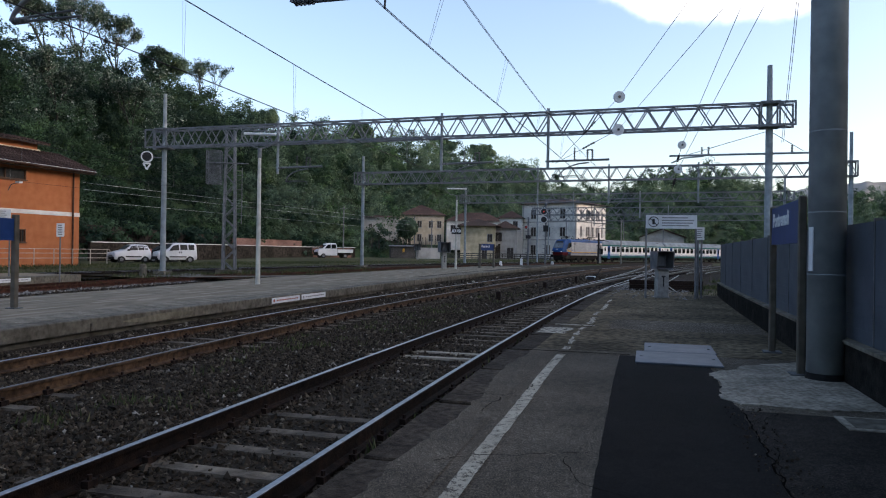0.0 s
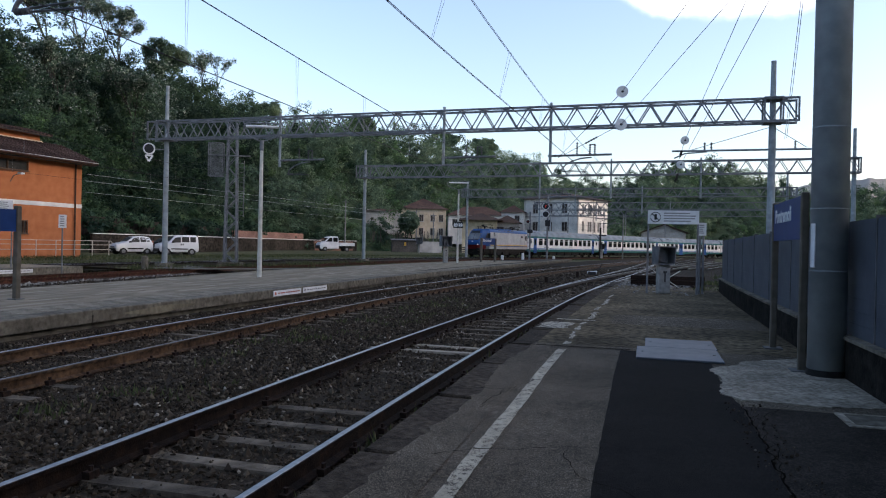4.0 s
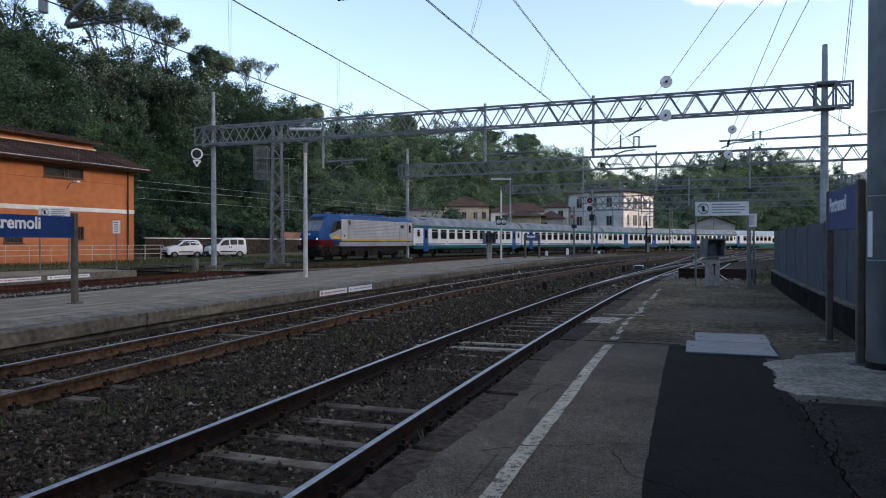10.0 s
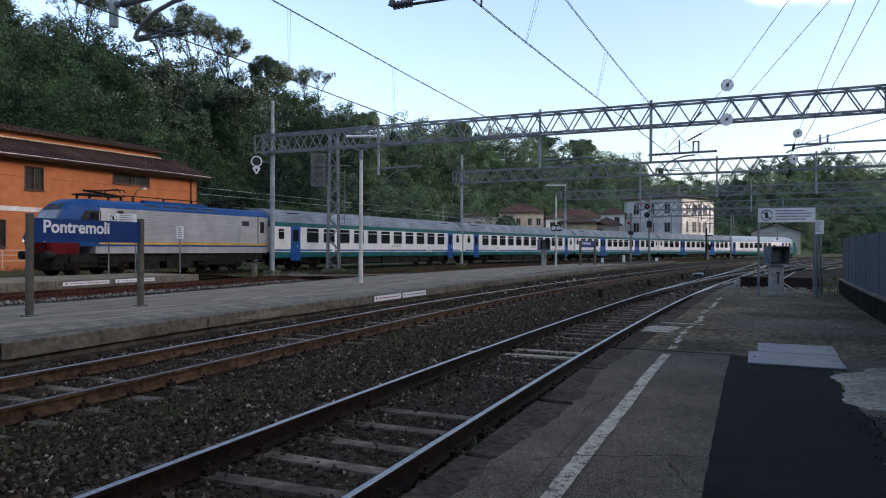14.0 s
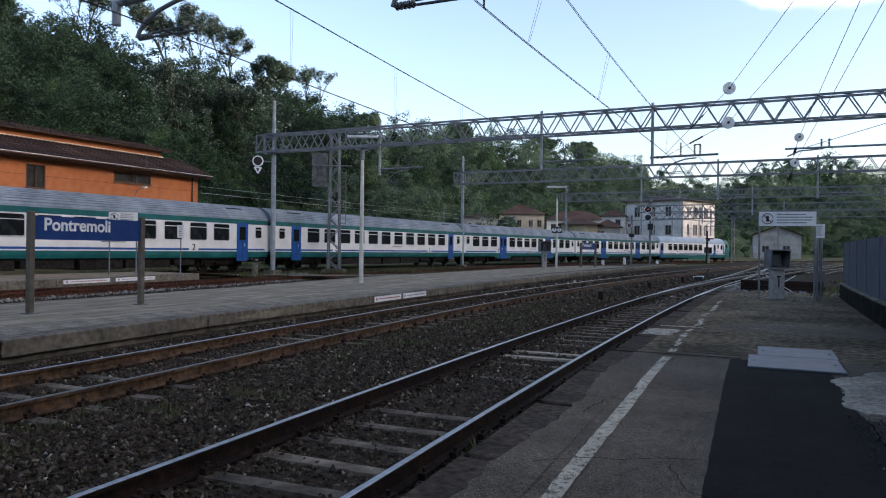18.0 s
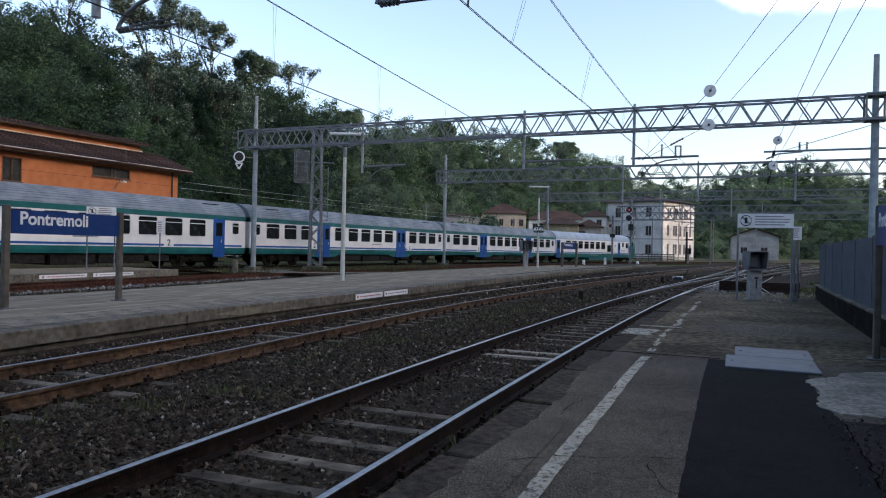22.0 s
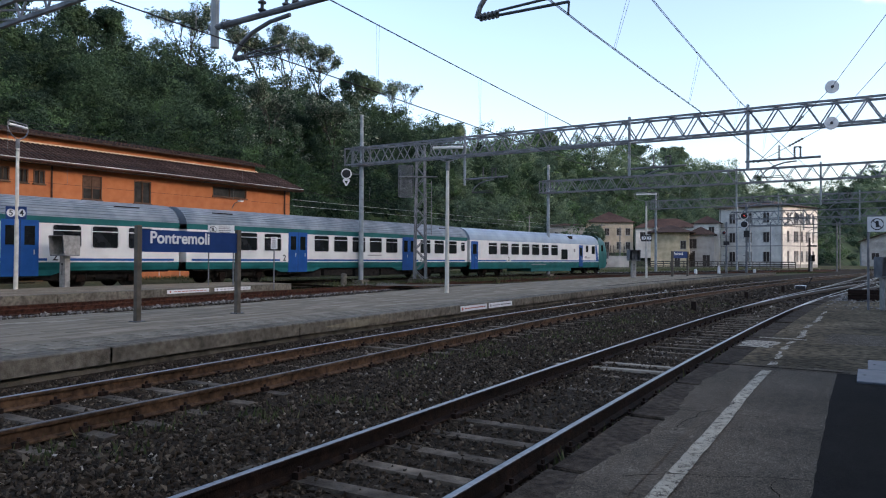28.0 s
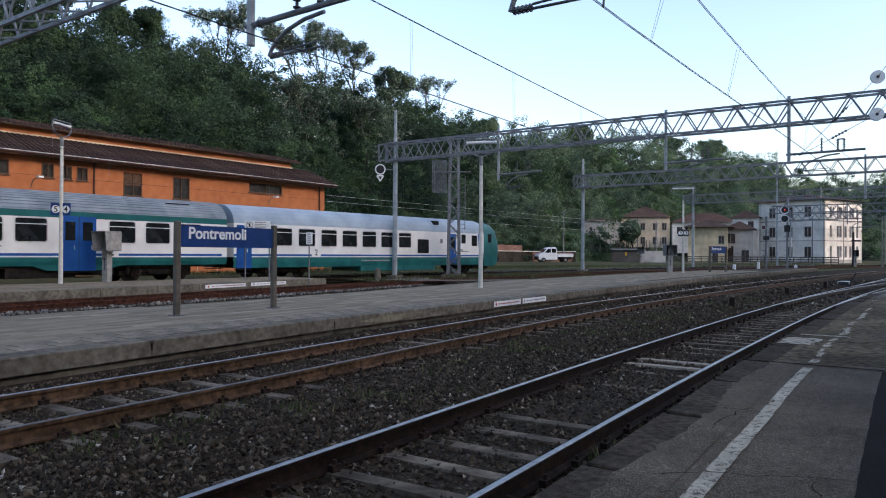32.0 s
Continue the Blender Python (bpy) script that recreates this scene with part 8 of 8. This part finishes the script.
def hill_point(az, k):
    """A place on the hill: k runs from its foot, 0, to its crest, 1, and over it."""
    r0, r1, el = table(FOOT, az), table(CREST, az), table(SKYLINE, az)
    r = r0 + (r1 - r0) * k
    top = max(2.0, math.tan(radians(el)) * r1 + 1.5 - (10.5 if az < -12 else 9.0))
    z = 0.3 + (top - 0.3) * (1 - (1 - min(1, k)) ** 1.5) if k <= 1 else top - (k - 1) * 8
    return Vector((r * math.sin(radians(az)), r * math.cos(radians(az)), z))


HILLSOIL = surf("wooded_slope", (0.014, 0.027, 0.013), (0.04, 0.066, 0.03), 0.6, 0.95, 0.8, stain=0.45, big=0.07, fine=2)
bm = bmesh.new()
# left of -80 the hill is unseen, added to cut light and reflections
azs = np.arange(-180, 111, 1.0)
ks = list(np.linspace(0, 1.6, 17))
cols = [[bm.verts.new(hill_point(az, k) + Vector((0, 0, noise.noise((az * 0.2, k * 6, 0)) * 1.2 if 0 < k < 1.5 else 0))) for k in ks] for az in azs]
for a, b in zip(cols[:-1], cols[1:]):
    for k in range(len(ks) - 1):
        bm.faces.new((a[k], b[k], b[k + 1], a[k + 1]))
tagged(part("hill", bm, HILLSOIL), kind="structure")
# haze and daylight on the far slope are put into this pale beige
MOUNTAIN = surf("haze_pale_mountain", (0.2, 0.195, 0.18), (0.34, 0.315, 0.28), 0.006, 0.95, 0.0, stain=0.3, big=0.002)
bm = bmesh.new()
cols = []
for az in np.arange(5, 70, 0.25):
    el = 4.3 + 1.0 * noise.noise((az * 0.12, 3.1, 0)) + 0.35 * noise.noise((az * 0.45, 1.1, 0)) + 0.12 * noise.noise((az * 1.7, 2.1, 0)) + 1.1 * math.exp(-(((az - 33) / 7) ** 2))
    c = []
    for k in range(17):
        r = 1500 + 56 * k
        c.append(bm.verts.new((r * math.sin(radians(az)), r * math.cos(radians(az)), math.tan(radians(el)) * 2400 * (k / 16) ** 0.8 - 5 + 14 * noise.noise((az * 0.7, k * 0.4, 5)) * (0 < k < 16))))
    cols.append(c)
for a, b in zip(cols[:-1], cols[1:]):
    for k in range(16):
        bm.faces.new((a[k], b[k], b[k + 1], a[k + 1])).smooth = True
tagged(part("mountain", bm, MOUNTAIN), kind="structure")


# ---- woods ----
LEAF = {
    "deep": foliage("deep_green_leaves", (0.017, 0.034, 0.026), (0.029, 0.056, 0.04), (0.05, 0.086, 0.052)),
    "mid": foliage("mid_green_leaves", (0.022, 0.045, 0.03), (0.036, 0.069, 0.041), (0.056, 0.1, 0.052)),
    "light": foliage("light_green_leaves", (0.03, 0.062, 0.034), (0.055, 0.105, 0.052), (0.085, 0.15, 0.068)),
    # haze is put into these leaves: a paler, greyer green for distance
    "soft": foliage("haze_grey_green_leaves", (0.066, 0.11, 0.077), (0.105, 0.163, 0.107), (0.145, 0.208, 0.13), 0.5),
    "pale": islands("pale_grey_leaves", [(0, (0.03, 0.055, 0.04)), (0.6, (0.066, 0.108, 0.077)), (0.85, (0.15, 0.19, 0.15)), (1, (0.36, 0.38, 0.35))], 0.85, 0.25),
}


def leaf_cloud(rng, centres, radii, per, size, lift=0.35, jitter=0.42, fill=0.5):
    """Leaves in clumps on the shells of crowns, turned outwards and up."""
    n = len(centres)
    reps = np.repeat(np.arange(n), per)
    d = rng.normal(0, 1, (len(reps), 3))
    d /= np.linalg.norm(d, axis=1)[:, None]
    clump = rng.normal(0, 1, (n, 9, 3))
    clump[:, :, 2] += 0.35
    clump /= np.linalg.norm(clump, axis=2)[:, :, None]
    pick = clump[reps, rng.integers(0, 9, len(reps))]
    rad = radii[reps] * (fill + (1 - fill) * rng.uniform(0, 1, len(reps)) ** 0.5)[:, None]
    P = centres[reps] + (pick * 0.72 + d * 0.36) * rad
    nor = pick * 0.75 + d * 0.6 + rng.normal(0, jitter, (len(P), 3)) + np.array([0, 0, lift])
    nor /= np.linalg.norm(nor, axis=1)[:, None] + 1e-9
    u = np.cross(nor, rng.normal(0, 1, (len(P), 3)))
    u /= np.linalg.norm(u, axis=1)[:, None] + 1e-9
    w = np.cross(nor, u)
    s = (size[reps] if hasattr(size, "__len__") else np.full(len(P), size)) * rng.uniform(0.55, 1.4, len(P))
    u, w, b = u * s[:, None], w * s[:, None] * 0.7, nor * s[:, None] * 0.2
    tri = np.stack([P - u + b, P + u * 0.6 - w, P + u * 0.6 + w], 1).reshape(-1, 3)
    return tri, np.arange(len(P) * 3).reshape(-1, 3)


rng = np.random.default_rng(21)
groups = {k: ([], [], []) for k in LEAF}
for _ in range(1200):
    az = rng.uniform(-56, 36)
    k = rng.uniform(0.0, 1.05) ** 0.85
    if -9 < az < 14 and k < 0.5 and rng.uniform() < 0.3:
        continue
    p = hill_point(az, k)
    dist = math.hypot(p.x, p.y)
    r = rng.uniform(2.2, 4.9) * (1 + max(0, dist - 130) / 420)
    zone = noise.noise((az * 0.16, k * 3.0, 7.0))
    kind = "deep" if zone + rng.uniform(-0.25, 0.25) < 0.02 else "mid"
    if k < 0.42 and rng.uniform() < 0.6:
        kind = "light"
        r *= 0.75
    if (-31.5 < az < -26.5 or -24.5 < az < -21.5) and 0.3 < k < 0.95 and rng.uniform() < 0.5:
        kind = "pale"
    # more pale kinds to the right, where haze lightens the slope
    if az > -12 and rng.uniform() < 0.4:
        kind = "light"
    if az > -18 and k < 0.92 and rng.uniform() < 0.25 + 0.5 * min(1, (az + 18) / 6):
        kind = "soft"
    tall = rng.uniform(0.8, 1.45)
    g = groups[kind]
    lean = rng.uniform(0, math.tau)
    for j in range(6):
        a, h = lean + j * 2.4, (j + 0.5) / 6
        q = r * (0.7 * math.sin(math.pi * (0.25 + 0.7 * h))) * rng.uniform(0.6, 1.1)
        rr = r * rng.uniform(0.36, 0.62)
        g[0].append((p.x + math.cos(a) * q, p.y + math.sin(a) * q, p.z + r * (0.15 + 1.75 * h * tall) - rr * 0.3))
        g[1].append((rr, rr, rr * rng.uniform(0.65, 0.95)))
        g[2].append(0.085 + 0.00078 * dist)
# scrub and saplings between the trees
for _ in range(2600):
    az = rng.uniform(-54, 34)
    k = rng.uniform(-0.02, 0.95)
    p = hill_point(az, k)
    dist = math.hypot(p.x, p.y)
    r = rng.uniform(0.7, 1.8) * (1 + max(0, dist - 130) / 400)
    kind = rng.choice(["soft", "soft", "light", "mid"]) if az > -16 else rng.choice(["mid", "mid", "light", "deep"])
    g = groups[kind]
    g[0].append((p.x, p.y, p.z + r * 0.5))
    g[1].append((r * 1.3, r * 1.3, r * 0.9))
    g[2].append(0.085 + 0.00078 * dist)
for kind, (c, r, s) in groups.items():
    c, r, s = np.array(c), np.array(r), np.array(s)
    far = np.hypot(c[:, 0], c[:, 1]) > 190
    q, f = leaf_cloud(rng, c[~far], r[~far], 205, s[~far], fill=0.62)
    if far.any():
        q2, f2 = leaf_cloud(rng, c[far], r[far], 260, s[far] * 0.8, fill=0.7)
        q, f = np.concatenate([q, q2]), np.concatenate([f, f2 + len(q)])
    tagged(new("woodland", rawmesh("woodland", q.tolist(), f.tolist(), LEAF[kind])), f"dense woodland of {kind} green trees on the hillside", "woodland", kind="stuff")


BARK = surf("grey_bark", (0.02, 0.019, 0.017), (0.05, 0.048, 0.043), 8, 0.95, 0.6)


def tree(m, h, spread, leaves, leaf, kind, seed, label, bare=0.35):
    """A tree with tapered trunk, forking limbs and a loose crown of small leaves."""
    th = thing("tree", m, label, "tree", "single trees on the slope")
    r = random.Random(seed)
    bm = bmesh.new()
    tips = []

    def grow(p, d, length, rad, depth):
        q = p + d * length
        rod(bm, p, q, rad, 6, rad * 0.65)
        if depth == 0:
            tips.append(q)
            return
        for _ in range(3 if depth > 1 else 2):
            e = (d + Vector((r.uniform(-1, 1), r.uniform(-1, 1), r.uniform(-0.25, 0.6))) * spread).normalized()
            grow(q, e, length * r.uniform(0.55, 0.8), rad * 0.55, depth - 1)
        tips.append(q)
    grow(Vector((0, 0, -0.03 * h)), Vector((r.uniform(-0.05, 0.05), r.uniform(-0.05, 0.05), 1)), h * bare, h * 0.016, 5)
    part("trunk", bm, BARK, th)
    g = np.random.default_rng(seed)
    c = np.array([tuple(t) for t in tips])
    c = c[c[:, 2] > 0.3 * c[:, 2].max()]
    q, f = leaf_cloud(g, c, np.full((len(c), 3), h * (0.05 if kind == "pale" else 0.085)), max(3, leaves * (2 if kind == "pale" else 1) // len(c)), leaf * (1.0 if kind == "pale" else 1.35))
    ob = new("crown", rawmesh("crown", q.tolist(), f.tolist(), LEAF[kind]))
    ob.parent = th
    k = h / max(t.z for t in tips)
    th.scale = (k, k, k)
    return th


def on_hill(az, k, sink=0.0):
    p = hill_point(az, k)
    return pose(p.x, p.y, p.z - sink)


# ridge trees of the soft kind carry haze in their green
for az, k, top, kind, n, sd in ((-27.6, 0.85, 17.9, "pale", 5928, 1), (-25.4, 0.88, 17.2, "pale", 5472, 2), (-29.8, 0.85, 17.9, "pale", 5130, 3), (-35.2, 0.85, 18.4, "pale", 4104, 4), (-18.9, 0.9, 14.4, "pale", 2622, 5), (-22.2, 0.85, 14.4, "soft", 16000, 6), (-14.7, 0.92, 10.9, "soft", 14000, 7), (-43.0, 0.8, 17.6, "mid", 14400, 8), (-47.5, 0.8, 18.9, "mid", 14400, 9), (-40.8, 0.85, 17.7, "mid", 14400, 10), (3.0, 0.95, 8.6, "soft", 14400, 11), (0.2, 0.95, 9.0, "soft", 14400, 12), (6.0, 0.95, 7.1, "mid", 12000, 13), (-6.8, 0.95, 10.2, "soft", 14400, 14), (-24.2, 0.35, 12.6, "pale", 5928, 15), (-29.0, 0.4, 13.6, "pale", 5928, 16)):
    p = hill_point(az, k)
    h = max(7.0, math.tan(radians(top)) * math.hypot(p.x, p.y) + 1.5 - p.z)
    tree(on_hill(az, k, 0.2), h, 0.62, n, 0.15 if az < -10 else 0.3, kind, sd, {"pale": "open grey-green tree with thin branches on the slope", "deep": "dark green leafy tree on the ridge", "mid": "green leafy tree on the wooded slope", "soft": "leafy tree on the ridge, its green paled for haze"}[kind])
tree(pose(-6.6, 134.0, 1.6), 5.6, 0.85, 5200, 0.13, "soft", 31, "grey-green bushy tree before the tan house", 0.16)
# bushes over the boundary wall
c, r = [], []
for _ in range(70):
    s = rng.uniform(0, WL.s[-1])
    p, _d = WL.at(s, rng.uniform(1.0, 4.5))
    c.append((p.x, p.y, rng.uniform(1.6, 3.6)))
    r.append((1.5, 1.5, rng.uniform(0.8, 1.6)))
q, f = leaf_cloud(rng, np.array(c), np.array(r), 160, 0.24)
tagged(new("shrubbery", rawmesh("shrubbery", q.tolist(), f.tolist(), LEAF["mid"])), "tangled shrubs growing over the boundary wall", "shrubs", kind="stuff")


# ---- grass ----
def grass(name, n, sampler, h, seed, label):
    g = np.random.default_rng(seed)
    P = sampler(g, n)
    n = len(P)
    a = g.uniform(0, math.tau, n)
    w = 0.012 + 0.1 * h * g.uniform(0.3, 0.8, n)
    hh = h * g.uniform(0.4, 1.4, n)
    side = np.stack([np.cos(a), np.sin(a), 0 * a], 1) * w[:, None]
    lean = np.stack([g.normal(0, 0.35, n), g.normal(0, 0.35, n), np.ones(n)], 1) * hh[:, None]
    V = np.stack([P - side, P + side, P + lean * 0.6 + side * 0.5, P + lean], 1).reshape(-1, 3)
    idx = np.arange(n * 4).reshape(-1, 4)
    F = np.concatenate([idx[:, [0, 1, 2]], idx[:, [0, 2, 3]]])
    return tagged(new(name, rawmesh(name, V.tolist(), F.tolist(), GRASS)), label, "grass", kind="stuff")


def clumpy(f, spread, per):
    def g(rng, n):
        c = f(rng, max(1, n // per))
        P = np.repeat(c, per, 0)
        P[:, :2] += rng.normal(0, spread, (len(P), 2))
        return P
    return g


grass("grass", 34000, clumpy(lay(TR, 30, 125, -2.2, -7.5, lambda o, r: -0.22 + 0 * o, 1.2), 0.35, 8), 0.13, 41, "rough grass between the far tracks")
grass("grass", 22000, clumpy(lay(TR, 35, 120, 2.5, 14, lambda o, r: -0.05 + 0.15 * (o > 5), 1.0), 0.4, 8), 0.17, 42, "rough grass before the boundary wall")
grass("weeds", 1500, clumpy(lay(T1, 4, 30, 1.6, 3.4, lambda o, r: -0.21 + 0 * o), 0.14, 18), 0.1, 43, "sparse weeds growing in the ballast")
grass("weeds", 1200, clumpy(lay(T1, 3, 18, -1.3, -1.05, lambda o, r: -0.19 + 0 * o), 0.1, 14), 0.14, 44, "weeds along the foot of the platform")
grass("weeds", 1500, clumpy(lay(T1, 22, 44, lambda y: T3O(y) - 0.5, lambda y: T3O(y) + 3.6, lambda o, r: -0.2 + 0 * o), 0.2, 14), 0.16, 45, "weeds along the disused track")
grass("weeds", 500, clumpy(lay(T1, 24, 32, -4.4, -6.2, lambda o, r: 0.22 + 0 * o), 0.18, 14), 0.12, 46, "weeds at the end of the fence")
grass("grass", 1600, clumpy(lay(T1, 22, 40, -5.5, -12, lambda o, r: 0.1 + 0 * o), 0.3, 8), 0.25, 47, "rough grass beyond the platform's end")


grass("weeds", 2400, clumpy(lay(TR, 38, 62, -3.0, -6.5, lambda o, r: -0.2 + 0 * o), 0.45, 24), 0.34, 48, "tall weeds round the feet of the masts")
grass("weeds", 900, clumpy(lay(TR, 20, 34, -2.6, -3.6, lambda o, r: -0.2 + 0 * o), 0.3, 20), 0.3, 49, "weeds between the far platform and the rails")
def heap(rng, n):
    """Gravel tipped in a low heap beside a mast."""
    x, y = rng.normal(0, 1.0, n), rng.normal(0, 0.45, n)
    return np.stack([-14.9 + x + 0.3 * y, 41.2 + 0.35 * x + y, -0.2 + 0.16 * np.exp(-(x * x + 4 * y * y)) + rng.uniform(-0.02, 0.03, n)], -1)


stones("gravel", 1500, heap, 0.055, 16, PALESTONES, "pale gravel heaped at the foot of a mast", "gravel")


# ---- an unseen station house, canopy and slope behind the camera, added to block light ----
def closing():
    bm = bmesh.new()
    band(bm, T1, -39, -1.5, [(-7.0, 0.2), (-7.0, 9.0), (-12.0, 11.0), (-17.0, 9.0), (-17.0, 0.2)], 4.0)
    for y in (-39, -1.5):
        s = T1.aty(y)
        bm.faces.new([bm.verts.new((*T1.at(s, o)[0].xy, z)) for o, z in ((-7.0, 0.2), (-7.0, 9.0), (-12.0, 11.0), (-17.0, 9.0), (-17.0, 0.2))])
    st = tagged(new("unseen_station_wall"), "unseen plain plastered station house wall, added behind the platform to block skylight", "wall", kind="structure")
    part("wall", bm, CREAMPLASTER, st)
    bm = bmesh.new()
    band(bm, T1, -39, 2.0, [(-2.1, 4.35), (-2.1, 4.6), (-7.0, 4.9), (-7.0, 4.6), (-2.1, 4.35)], 3.0)
    tagged(part("canopy", bm, CONCRETE, None), "unseen grey concrete canopy, added over the platform to block skylight", "canopy", kind="structure")

    # an unseen slope, added behind and beside the platform to block sun and sky
    bm = bmesh.new()
    last = None
    for i in range(57):
        y = -265 + i * 9.0
        k = min(1.0, (56 - i) / 3, 0.3 + i / 6, max(0.6, 1.0 - max(0.0, y - 70) / 60))
        out = max(0.0, 0.74 * y - 43)
        ring = [bm.verts.new((x + out + 6 * math.sin(i * 0.7 + x), y, max(-1.0, z * k + 3 * math.sin(i * 1.3 + x * 0.1)))) for x, z in ((58, -1), (75, 18), (92, 42), (112, 60), (150, 72), (230, 70))]
        if last:
            for a in range(5):
                bm.faces.new((last[a], last[a + 1], ring[a + 1], ring[a]))
        last = ring
    tagged(part("hillside", bm, HILLSOIL, None), "unseen dark wooded slope, added behind the platform to block sun and sky", "hillside", kind="structure")


closing()


# ---- what moves ----
def on_track(s, half):
    p0, _ = TR.at(s - half)
    p1, _ = TR.at(s + half)
    d = (p1 - p0).normalized()
    c = (p0 + p1) / 2
    return pose(c.x, c.y, 0.1, 0, 0, math.degrees(math.atan2(-d.x, d.y)))


def head_of_train(t):
    """How far along its track the head of the train stands."""
    k = min(1.0, max(0.0, (t - 11.0) / 8.0))
    return 1.15 * k * k * (3 - 2 * k) + 297.35 - 7.1534 * t + 0.011192 * t * t + 1.298e-05 * t**3


def motions():
    for ob, back in VEHICLES:
        half = 4.1 if back < 10 else 9.3
        walk(ob, [(t / 2, on_track(head_of_train(t / 2) + back, half)) for t in range(65)])


motions()
